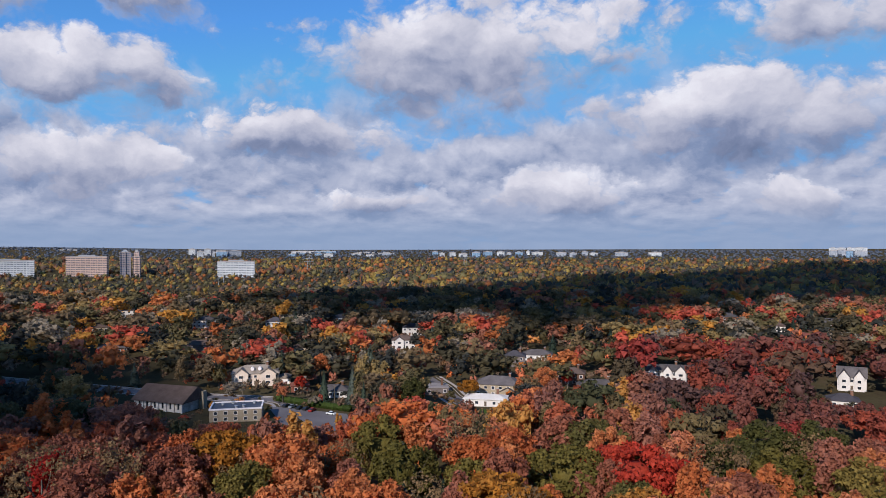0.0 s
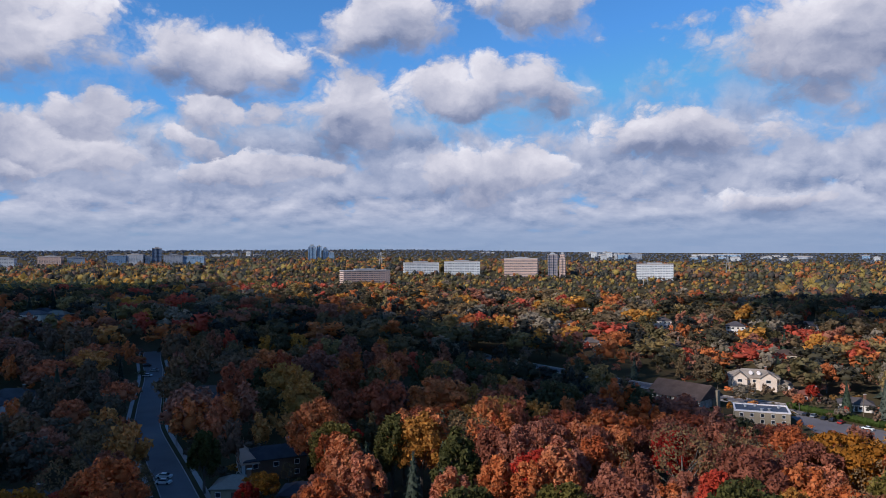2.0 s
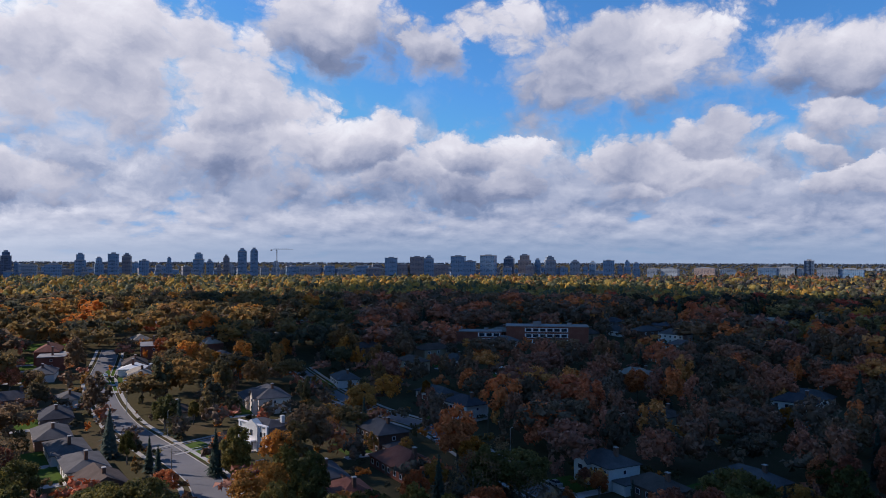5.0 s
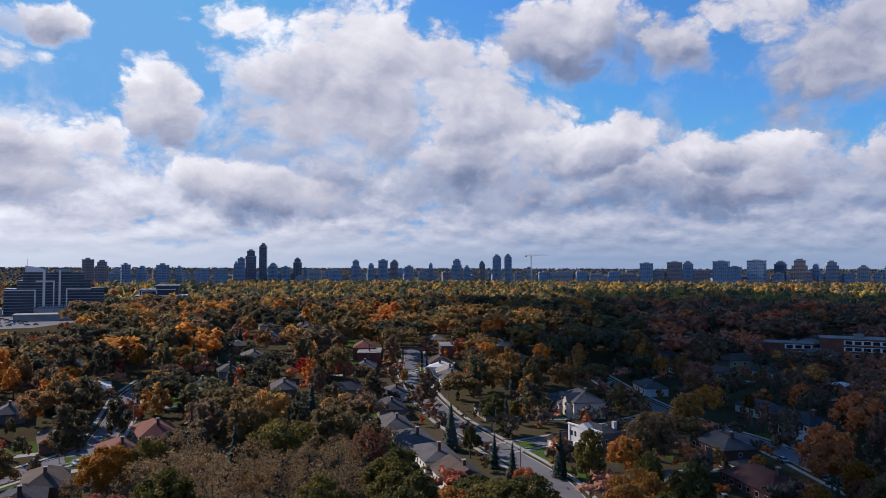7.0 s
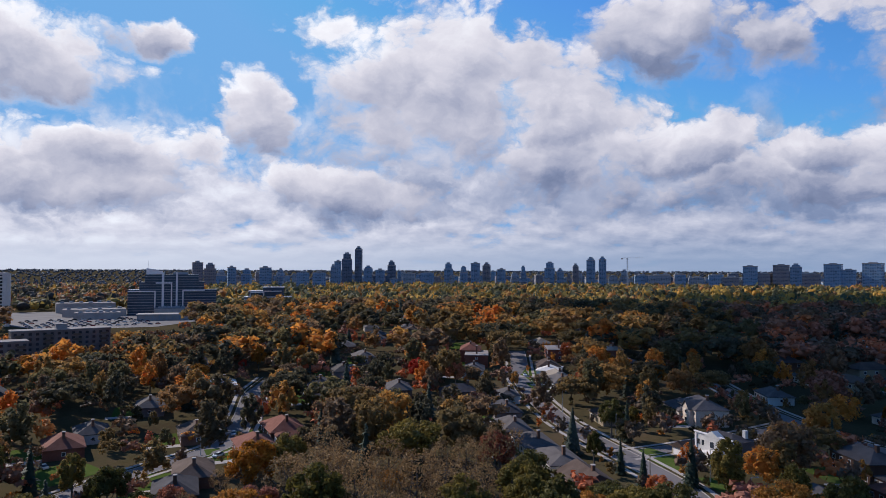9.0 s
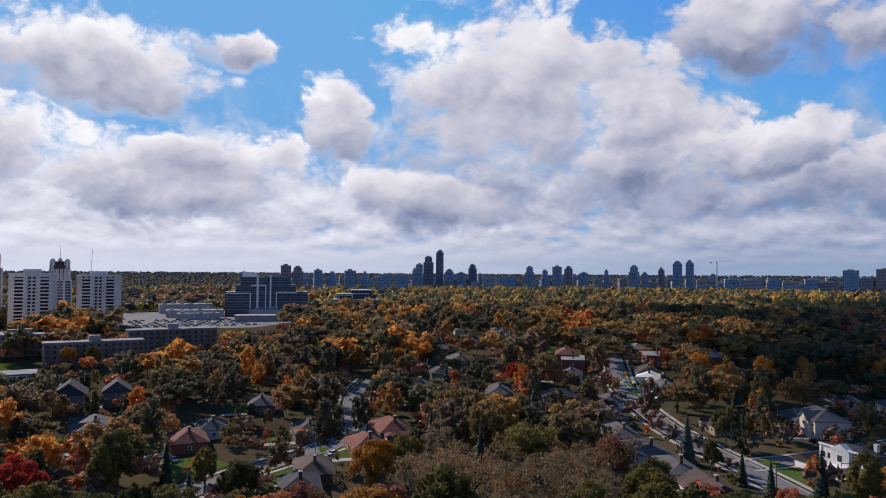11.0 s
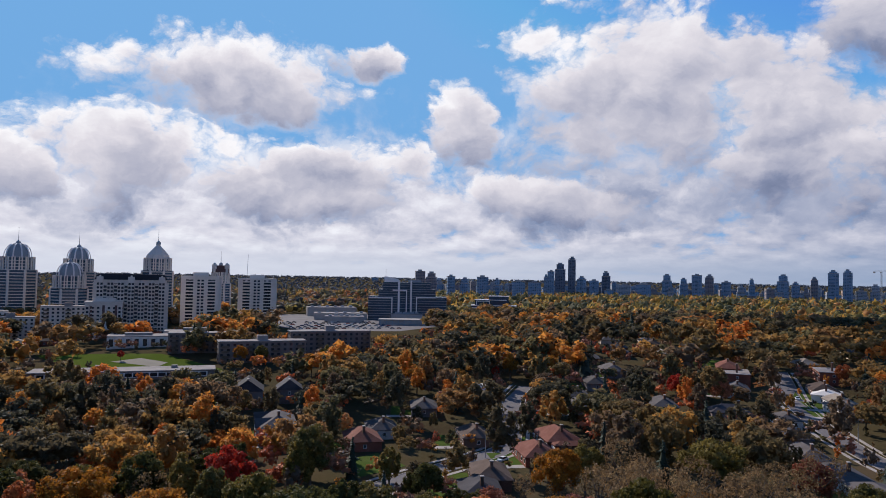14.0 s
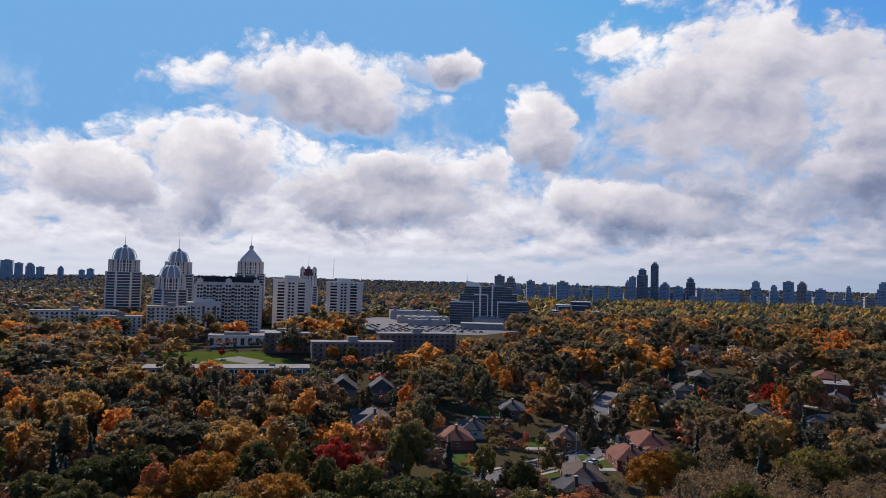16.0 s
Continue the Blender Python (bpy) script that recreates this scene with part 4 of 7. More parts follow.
# ---- further houses along the back streets ----
HOUSE_KINDS = [
    ("brick", "shingle_grey", "brick bungalow with a grey hipped roof"), ("white", "shingle_grey", "pale bungalow with a grey hipped roof"), ("buff_brick", "shingle_brown", "buff brick bungalow with a brown roof"),
    ("grey_brick", "shingle_dark", "grey brick house with a charcoal roof"), ("red_brick", "shingle_tan", "red brick bungalow with a sandy roof"), ("stucco", "shingle_grey", "cream house with a pale grey roof"),
]
rng = random.Random(44)
taken = [(cx, cy, cr) for cx, cy, cr in CLEAR]
for i in range(-14, 15):
    for j in range(-40, 41):
        u, v = 27.0 * j + rng.uniform(-3, 3), 52.0 * i + rng.choice((-11, 11)) + rng.uniform(-2, 2)
        x, y = -420 + 0.92 * u - 0.40 * v, -130 + 0.40 * u + 0.92 * v
        far, turn = math.hypot(x + 92, y + 108), math.degrees(math.atan2(-(x + 92), y + 108))
        chance = rng.random()
        if not (260 < far < 690 and 50 < turn < 130) or chance > (0.55 if turn > 84 else 0.38) or y < -360 or -370 < x < -300 and y < -400:
            continue
        if any((cx - x) ** 2 + (cy - y) ** 2 < (cr + 11) ** 2 for cx, cy, cr in taken):
            continue
        wall, roof, label = rng.choice(HOUSE_KINDS)
        house(x, y, 23.5 + rng.choice((0, 0, 90)) * rng.choice((0, 1)) + rng.uniform(-4, 4), rng.uniform(15, 20), rng.uniform(10, 12), rng.choice((1, 1, 1, 2)), wall, roof, label, chimney=rng.random() < 0.6, plain=True)


# ---- larger buildings near by ----
def white_mansion():
    """The white two-storey house on the corner, with its pediment, corner pilasters, porch and detached garage."""
    x, y, turn = -341.9, -92.9, 38
    garden(x, y, 15)
    home = thing("house", pose(x, y, ground_z(x, y), 0, 0, turn), "white stone-fronted two-storey house with flat dark roof", "house")
    w, d, h = 16, 10, 8.0
    part("wall", box(-w / 2, w / 2, -d / 2 + 0.4, d / 2, -1.5, h), M["grey_brick"], home, "plain grey-brown brick side walls")
    part("front", joined(box(-w / 2, w / 2, -d / 2, -d / 2 + 0.4, -1.5, h + 0.6), box(-3.4, 3.4, -d / 2 - 0.7, -d / 2, -1.5, h + 0.3), ([(-3.6, -d / 2 - 0.8, h + 0.3), (3.6, -d / 2 - 0.8, h + 0.3), (0, -d / 2 - 0.8, h + 2.3), (-3.6, -d / 2 + 1.6, h + 0.3), (3.6, -d / 2 + 1.6, h + 0.3), (0, -d / 2 + 1.6, h + 2.3)], [(0, 1, 2), (5, 4, 3), (0, 2, 5, 3), (1, 4, 5, 2)])), M["white"], home, "white stone front with a central pediment")
    for xx in (-7.7, -3.5, 3.5, 7.7):
        part("pilaster", box(xx - 0.35, xx + 0.35, -d / 2 - 0.3, -d / 2 + 0.05, -1, h + 0.3), M["trim"], home)
    part("cornice", joined(box(-w / 2 - 0.4, w / 2 + 0.4, -d / 2 - 0.4, -d / 2 + 0.3, h + 0.6, h + 1.0)), M["trim"], home)
    part("roof", hip_roof(w - 1, d - 0.6, h + 0.05, 1.6, 0.3), M["shingle_dark"], home)
    part("chimney", box(5, 6.2, 2, 3.2, h, h + 3), M["white"], home)
    for s in range(2):
        for xx in (-6.6, -4.6, 4.6, 6.6):
            window(home, 1.5, 2.0, pose(xx, -d / 2, 2.1 + 3.6 * s))
        window(home, 1.2, 1.4, pose(w / 2, 2 - 5 * s, 2.1 + 3.6 * s, 0, 0, 90))
    window(home, 2.0, 2.2, pose(0, -d / 2 - 0.7, 5.9))
    part("door", box(-0.9, 0.9, -d / 2 - 0.78, -d / 2 - 0.68, 0.4, 2.9, 0.03), M["timber"], home, "dark double front door")
    for xx in (-1.9, 1.9):
        part("column", prism(10, 0.28, 0.3, 3.4, 0.85, xx, -d / 2 - 2.2), M["trim"], home)
    part("porch_roof", box(-2.6, 2.6, -d / 2 - 2.7, -d / 2 - 0.65, 3.4, 3.8, 0.08), M["trim"], home)
    part("step", joined(box(-2.6, 2.6, -d / 2 - 2.9, -d / 2 - 0.65, -1, 0.3), box(-3, 3, -d / 2 - 3.4, -d / 2 - 2.9, -1, 0.15)), M["concrete"], home)
    gx, gy = -348.6, -104.3
    garden(gx, gy, 6)
    shed = thing("garage", pose(gx, gy, ground_z(gx, gy), 0, 0, turn), "small tan gabled garage with white door", "garage")
    part("wall", box(-3.2, 3.2, -3.5, 3.5, -1, 2.7), M["buff_brick"], shed)
    part("roof", hip_roof(6.4, 7.2, 2.7, 2.0, 0.4, True), M["shingle_brown"], shed)
    part("gable", ([(-3.2, -3.5, 2.6), (3.2, -3.5, 2.6), (0, -3.5, 4.5), (-3.2, 3.5, 2.6), (3.2, 3.5, 2.6), (0, 3.5, 4.5)], [(0, 1, 2), (5, 4, 3), (0, 2, 5, 3), (1, 4, 5, 2)]), M["buff_brick"], shed)
    part("garage_door", box(-2.4, 2.4, -3.58, -3.48, 0.1, 2.3, 0.03), M["trim"], shed)


def church():
    """The brown-roofed church with its stone end wall, and the flat brick hall beside it."""
    x, y = -130.5, 316.8
    garden(x, y, 24, 20)
    hall = thing("church", pose(x, y, ground_z(x, y), 0, 0, -18), "low church with a broad brown roof and stone end wall", "church")
    w, d, h = 25, 17, 4.4
    part("wall", box(-w / 2, w / 2, -d / 2, d / 2, -1.5, h), M["white"], hall)
    part("roof", hip_roof(w, d, h, 5.6, 1.6, True), M["shingle_brown"], hall, "broad brown shingled gable roof")
    part("end_wall", ([(w / 2 + 0.1, -d / 2, -1.5), (w / 2 + 0.1, d / 2, -1.5), (w / 2 + 0.1, d / 2, h), (w / 2 + 0.1, 0, h + 5.1), (w / 2 + 0.1, -d / 2, h), (w / 2 - 0.4, -d / 2, -1.5), (w / 2 - 0.4, d / 2, -1.5), (w / 2 - 0.4, d / 2, h), (w / 2 - 0.4, 0, h + 5.1), (w / 2 - 0.4, -d / 2, h)], [(0, 1, 2, 3, 4), (9, 8, 7, 6, 5), (0, 5, 6, 1), (1, 6, 7, 2), (2, 7, 8, 3), (3, 8, 9, 4), (4, 9, 5, 0)]), M["stone"], hall, "rubble stone gable wall")
    for i in range(6):
        window(hall, 1.3, 2.8, pose(-10.5 + 4.2 * i, -d / 2, 2.5))
    for i in range(7):
        part("buttress", box(-12.9 + 4.2 * i, -12.3 + 4.2 * i, -d / 2 - 0.8, -d / 2, -1.5, h - 0.4), M["white"], hall)
    part("chimney", box(w / 2 + 0.6, w / 2 + 3.0, 2, 4.4, -1, h + 3.2), M["buff_brick"], hall, "square buff brick chimney")
    x, y = -94.9, 297.7
    garden(x, y, 17, 16)
    annex = thing("church_hall", pose(x, y, ground_z(x, y), 0, 0, 12), "flat-roofed buff brick hall with dark tarred roof", "hall")
    w, d, h = 21, 14, 5.2
    part("wall", box(-w / 2, w / 2, -d / 2, d / 2, -1.5, h), M["buff_brick"], annex)
    part("roof", joined(box(-w / 2 + 0.4, w / 2 - 0.4, -d / 2 + 0.4, d / 2 - 0.4, h, h + 0.15)), M["dark_roof"], annex, "dark tarred flat roof")
    part("parapet", joined(box(-w / 2 - 0.2, w / 2 + 0.2, -d / 2 - 0.2, -d / 2 + 0.4, h, h + 0.6), box(-w / 2 - 0.2, w / 2 + 0.2, d / 2 - 0.4, d / 2 + 0.2, h, h + 0.6), box(-w / 2 - 0.2, -w / 2 + 0.4, -d / 2 + 0.4, d / 2 - 0.4, h, h + 0.6), box(w / 2 - 0.4, w / 2 + 0.2, -d / 2 + 0.4, d / 2 - 0.4, h, h + 0.6)), M["trim"], annex, "white roof edge")
    for xx, yy in ((-6, 2), (-2, 4), (3, -3), (7, 3), (0, -4)):
        part("roof_vent", joined(prism(10, 0.55, h + 0.15, h + 0.9), prism(10, 0.75, h + 0.9, h + 1.1)), M["steel"], annex, "", pose(xx, yy, 0))
    for i in range(5):
        window(annex, 1.5, 1.5, pose(-8 + 4.0 * i, -d / 2, 1.5))
        window(annex, 1.5, 1.5, pose(-8 + 4.0 * i, -d / 2, 3.9))
    for yy in (-4, 0, 4):
        window(annex, 1.5, 1.5, pose(w / 2, yy, 3.7, 0, 0, 90))


def school(x, y, turn, w, d, h, wall, label, bands):
    CLEAR.extend([(x + k * math.cos(radians(turn)), y + k * math.sin(radians(turn)), d) for k in range(int(-w / 2), int(w / 2) + 1, 8)])
    s = thing("school", pose(x, y, ground_z(x, y), 0, 0, turn), label, "school")
    part("wall", box(-w / 2, w / 2, -d / 2, d / 2, -1.5, h), M[wall], s)
    part("roof", joined(box(-w / 2 - 0.4, w / 2 + 0.4, -d / 2 - 0.4, d / 2 + 0.4, h, h + 0.5, 0.1), box(-w / 6, -w / 6 + 5, -2, 2, h + 0.5, h + 2.6), box(w / 4, w / 4 + 3, 1, 4, h + 0.5, h + 1.8)), M["gravel_roof"], s, "pale gravel roof with vents")
    lo, hi = bands
    n = int((hi - lo) / 4)
    for level in range(max(1, int(h / 3.8))):
        z = 2.3 + 3.7 * level
        part("window_band", box(lo - 0.3, hi + 0.3, -d / 2 - 0.1, -d / 2, z - 1.25, z + 1.25), M["trim"], s, "white band of window frames")
        for i in range(n):
            part("pane", shared("school_pane", box(-1.7, 1.7, -0.06, 0.0, -0.95, 0.95), M["glass"]), M["glass"], s, "", pose(lo + (hi - lo) * (i + 0.5) / n, -d / 2 - 0.1, z))
    return s


def many_windows(thing_, spots_, w, h, depth=0.25, mat="glass"):
    """The nearest panes as parts; any more are one joined part."""
    me = shared(f"tower_pane {w} {h} {mat}", box(-w / 2, w / 2, -0.04, depth, -h / 2, h / 2), M[mat])
    for m in spots_[:84]:
        part("window", me, M[mat], thing_, "", m)
    if len(spots_) > 84:
        shapes = []
        for m in spots_[84:]:
            v, f = box(-w / 2, w / 2, -0.04, depth, -h / 2, h / 2)
            shapes.append(([tuple(m @ Vector(c)) for c in v], f))
        tagged(part("upper_windows", joined(*shapes), M[mat], thing_), kind="stuff")


def grid_spots(w, d, z0, floors, step, bays, faces=(0, 1), size=1.0):
    """Places of windows on the faces of a block: 0 front (-y), 1 its right, 2 back, 3 left."""
    out = []
    for face in faces:
        length, off = (w, d / 2) if face % 2 == 0 else (d, w / 2)
        n = max(1, int(length / bays))
        for level in range(floors):
            for i in range(n):
                at = -length / 2 + length * (i + 0.5) / n
                out.append(pose(0, 0, 0, 0, 0, 90 * face) @ pose(at, -off, z0 + step * level))
    return out


def slab_tower(x, y, turn, w, d, h, label):
    """A pale concrete flat-topped tower with recessed balcony stacks between blank piers."""
    CLEAR.append((x, y, 36))
    t = thing("apartment_tower", pose(x, y, ground_z(x, y), 0, 0, turn), label, "apartment tower", "pale concrete towers")
    floors = int(h / 2.9)
    part("body", box(-w / 2, w / 2, -d / 2, d / 2, -2, h), M["pale_concrete"], t)
    part("roof", joined(box(-w / 2 - 0.3, w / 2 + 0.3, -d / 2 - 0.3, d / 2 + 0.3, h, h + 1.0), box(-w / 5, w / 5, -d / 4, d / 4, h + 1.0, h + 4.2)), M["pale_concrete"], t)
    for k in (-0.42, -0.14, 0.14, 0.42):
        part("pier", box(k * w - 1.5, k * w + 1.5, -d / 2 - 1.5, -d / 2, -2, h + 0.4), M["pale_concrete"], t)
    for k in (-0.4, 0.0, 0.4):
        part("pier", box(w / 2, w / 2 + 1.4, k * d - 1.3, k * d + 1.3, -2, h + 0.4), M["pale_concrete"], t)
    # a dark panel behind the balconies stands for the shade in each recess
    for k in (-0.28, 0.28):
        part("balcony_recess", box(k * w - w * 0.095, k * w + w * 0.095, -d / 2 - 0.08, -d / 2 + 0.3, 1.0, h - 2.5), M["glass"], t, "dark glass panel standing for shade in the balcony recess")
    for level in range(floors):
        z = 1.2 + 2.9 * level
        for k in (-0.28, 0.28):
            part("balcony", shared(f"balcony {w}", joined(box(-w * 0.10, w * 0.10, -1.35, 0, -0.15, 0.05), box(-w * 0.10, w * 0.10, -1.35, -1.22, 0.05, 1.0)), M["pale_concrete"]), M["pale_concrete"], t, "", pose(k * w, -d / 2, z))
    spots_ = [pose(k * w, -d / 2, 1.2 + 2.9 * level + 1.25) for level in range(floors) for k in (-0.34, -0.22, 0.22, 0.34)]
    spots_ += [pose(k * w, -d / 2, 2.4 + 2.9 * level) for level in range(floors) for k in (-0.05, 0.05)]
    spots_ += [pose(w / 2, k * d, 2.4 + 2.9 * level, 0, 0, 90) for level in range(floors) for k in (-0.3, -0.12, 0.12, 0.3)]
    many_windows(t, spots_, 2.2, 1.6)


def beige_tower(x, y, turn):
    """The broad beige block with bay stacks, a dark mansard roof and a lower wing."""
    CLEAR.append((x, y, 52))
    w, d, h = 52.5, 18, 44
    t = thing("apartment_tower", pose(x, y, ground_z(x, y), 0, 0, turn), "broad beige apartment block with dark mansard roof", "apartment tower")
    part("body", box(-w / 2, w / 2, -d / 2, d / 2, -2, h), M["beige_precast"], t, "beige precast walls")
    for i in range(2, 7, 2):
        part("brick_strip", box(-w / 2 + 7.5 * i - 2.0, -w / 2 + 7.5 * i + 2.0, -d / 2 - 0.06, -d / 2 + 0.3, -2, h - 3), M["maroon_brick"], t, "dark maroon brick strip")
    part("roof", ([(-w / 2 - 0.5, -d / 2 - 0.5, h), (w / 2 + 0.5, -d / 2 - 0.5, h), (w / 2 + 0.5, d / 2 + 0.5, h), (-w / 2 - 0.5, d / 2 + 0.5, h), (-w / 2 + 2, -d / 2 + 3, h + 4.5), (w / 2 - 2, -d / 2 + 3, h + 4.5), (w / 2 - 2, d / 2 - 3, h + 4.5), (-w / 2 + 2, d / 2 - 3, h + 4.5)], [(0, 1, 5, 4), (1, 2, 6, 5), (2, 3, 7, 6), (3, 0, 4, 7), (4, 5, 6, 7)]), M["copper"], t, "dark mansard roof")
    for i in range(7):
        xx = -w / 2 + 3.75 + 7.5 * i
        part("bay", joined(box(xx - 2.4, xx + 2.4, -d / 2 - 1.6, -d / 2, -2, h + (2.4 if i % 3 == 0 else -3)), prism(12, 2.0, h - 3, h + (3.4 if i % 3 == 0 else 0), 0.3, xx, -d / 2 + 0.2)), M["beige_precast"], t, "projecting window bay with arched head")
    for side in (-1, 1):
        for k in (-5, 5):
            part("side_bay", box(side * w / 2, side * (w / 2 + 1.4), k - 2.4, k + 2.4, -2, h - 2) if side > 0 else box(-w / 2 - 1.4, -w / 2, k - 2.4, k + 2.4, -2, h - 2), M["beige_precast"], t, "projecting beige side bay")
    for z in (6, 26, 40):
        part("string_course", box(-w / 2 - 0.35, w / 2 + 0.35, -d / 2 - 0.35, d / 2 + 0.35, z, z + 0.5), M["trim"], t)
    floors = int(h / 2.95)
    spots_ = [pose(-w / 2 + 3.75 + 7.5 * i + k, -d / 2 - (1.6 if k in (-1.2, 1.2) else 0), 2.4 + 2.95 * level) for level in range(floors) for i in range(7) for k in (-1.2, 1.2)]
    # dark panels between the bays stand for the shade of the balcony gaps
    for i in range(1, 7):
        part("balcony_recess", box(-w / 2 + 7.5 * i - 1.1, -w / 2 + 7.5 * i + 1.1, -d / 2 - 0.12, -d / 2 + 0.5, 1.5, h - 4), M["glass"], t, "dark glass panel standing for shade between the bays")
        for level in range(0, floors, 1):
            part("balcony", shared("recess_balcony", joined(box(-1.1, 1.1, -0.6, 0, -0.2, 0.1), box(-1.1, 1.1, -0.6, -0.5, 0.1, 0.9)), M["beige_precast"]), M["beige_precast"], t, "", pose(-w / 2 + 7.5 * i, -d / 2 - 0.12, 1.2 + 2.95 * level))
    spots_ += [pose(side * (w / 2 + 1.4), k, 2.4 + 2.95 * level, 0, 0, 90 * side) for level in range(floors) for side in (-1, 1) for k in (-6.2, -3.8, 3.8, 6.2)]
    many_windows(t, spots_, 1.7, 1.7)
    px, py = x + 16, y - 2
    t = thing("apartment_block", pose(px + 9, py + 5, ground_z(px, py), 0, 0, turn), "lower beige apartment wing with stacked balconies", "apartment block")
    w, d, h = 26, 15, 27
    part("body", box(-w / 2, w / 2, -d / 2, d / 2, -2, h), M["beige_precast"], t)
    for k in (-0.33, 0.0, 0.33):
        part("recess", box(k * w - 0.9, k * w + 0.9, -d / 2 - 0.1, -d / 2 + 0.5, -1, h - 2), M["maroon_brick"], t, "dark maroon brick recess")
    part("roof", joined(box(-w / 2 - 0.4, w / 2 + 0.4, -d / 2 - 0.4, d / 2 + 0.4, h, h + 0.9), box(-8, 8, -4, 4, h + 0.9, h + 3.4)), M["beige_precast"], t)
    many_windows(t, grid_spots(w, d, 2.2, 8, 2.95, 3.4, (0, 1, 3)), 1.7, 1.7)
    for level in range(8):
        part("balcony", shared("wing_balcony", joined(box(-3, 3, -1.4, 0, -0.15, 0.05), box(-3, 3, -1.4, -1.3, 0.05, 1.0)), M["beige_precast"]), M["beige_precast"], t, "", pose(-6, -d / 2, 3.8 + 2.95 * level))


def domed_tower(x, y, turn, w, h, crown, label):
    """A point tower with chamfered corners and bay stacks under a ribbed dome or a pyramid, lantern and mast."""
    CLEAR.append((x, y, 34))
    t = thing("domed_tower", pose(x, y, ground_z(x, y), 0, 0, turn), label, "apartment tower", "domed towers")
    r = w / 2
    part("body", prism(8, r * 0.985 / math.cos(math.pi / 8), -2, h - 12, 1.0, 0, 0, math.pi / 8), M["tower_glass"], t, "blue glazed storeys")
    part("upper_body", prism(8, r * 0.84 / math.cos(math.pi / 8), h - 12, h, 1.0, 0, 0, math.pi / 8), M["tower_glass"], t, "set-back glazed storeys")
    for i in range(8):
        for k in (-0.39, -0.25, -0.11, 0.11, 0.25, 0.39):
            top = h - 12 if abs(k) > 0.3 else h + 1
            part("pier", shared(f"tower_pier {w} {round(top)}", box(-0.6, 0.6, -0.75, 0.5, -2, top), M["pale_concrete"]), M["pale_concrete"], t, "", pose(0, 0, 0, 0, 0, 45 * i) @ pose(k * r, -r, 0) if top < h else pose(0, 0, 0, 0, 0, 45 * i) @ pose(k * r, -r * 0.86, 0))
    floors = int((h - 2) / 3.0)
    for level in range(floors):
        k = 1.005 if 3 * level < h - 13 else 0.855
        part("floor_slab", shared(f"floor_slab {w} {k}", prism(8, r * k / math.cos(math.pi / 8), 0, 0.75, 1.0, 0, 0, math.pi / 8), M["pale_concrete"]), M["pale_concrete"], t, "", pose(0, 0, 3.0 * level + 2.0))
    if crown == "dome":
        rows, sides, v, f = 6, 16, [], []
        for j in range(rows + 1):
            a = j / rows * math.pi / 2
            for i in range(sides):
                k = r * 0.64 * math.cos(a) ** 0.8 * (1.0 if i % 2 else 0.92) + 0.6
                v.append((k * math.cos(2 * math.pi * i / sides), k * math.sin(2 * math.pi * i / sides), h + r * 0.80 * math.sin(a)))
        for j in range(rows):
            f += [(j * sides + i, j * sides + (i + 1) % sides, (j + 1) * sides + (i + 1) % sides, (j + 1) * sides + i) for i in range(sides)]
        dome = part("dome", (v, f), M["zinc"], t, "ribbed grey metal dome")
        for i in range(10):
            arch = [(r * 0.66 * math.cos(j / 6 * math.pi / 2) ** 0.8 + 0.5, h + r * 0.82 * math.sin(j / 6 * math.pi / 2)) for j in range(7)]
            v = [(px + o, yy, pz + o) for px, pz in arch for o, yy in ((0, -0.55), (0, 0.55), (0.6, 0.55), (0.6, -0.55))]
            f = [(4 * j + a, 4 * j + (a + 1) % 4, 4 * j + 4 + (a + 1) % 4, 4 * j + 4 + a) for j in range(6) for a in range(4)]
            part("rib", shared(f"dome_rib {w}", (v, f), M["trim"]), M["trim"], dome, "white dome rib", pose(0, 0, 0, 0, 0, 36 * i))
        top = h + r * 0.80
    elif crown == "turrets":
        part("dome", joined(box(-r * 0.8, r * 0.8, -r * 0.8, r * 0.8, h, h + 5), box(-r * 0.5, r * 0.5, -r * 0.5, r * 0.5, h + 5, h + 9)), M["maroon_brick"], t, "stepped brown crown")
        for sx in (-1, 1):
            for sy in (-1, 1):
                part("turret", joined(prism(8, 2.6, h, h + 9, 1.0, sx * r * 0.62, sy * r * 0.62), prism(8, 3.0, h + 9, h + 12, 0.2, sx * r * 0.62, sy * r * 0.62)), M["beige_precast"], t, "cream corner turret")
        top = h + 9
    else:
        part("dome", joined(prism(8, r * 0.85, h, h + 4, 0.9, 0, 0, math.pi / 8), prism(8, r * 0.76, h + 4, h + 4 + r * 0.75, 0.08, 0, 0, math.pi / 8)), M["beige_precast"], t, "stepped pyramid roof")
        top = h + 4 + r * 0.75
    part("lantern", joined(prism(10, 2.2, top - 1.0, top + 2.0), prism(10, 2.4, top + 2.0, top + 3.6, 0.2)), M["zinc"], t)
    part("mast", prism(6, 0.3, top + 3.4, top + 17, 0.3), M["steel"], t)


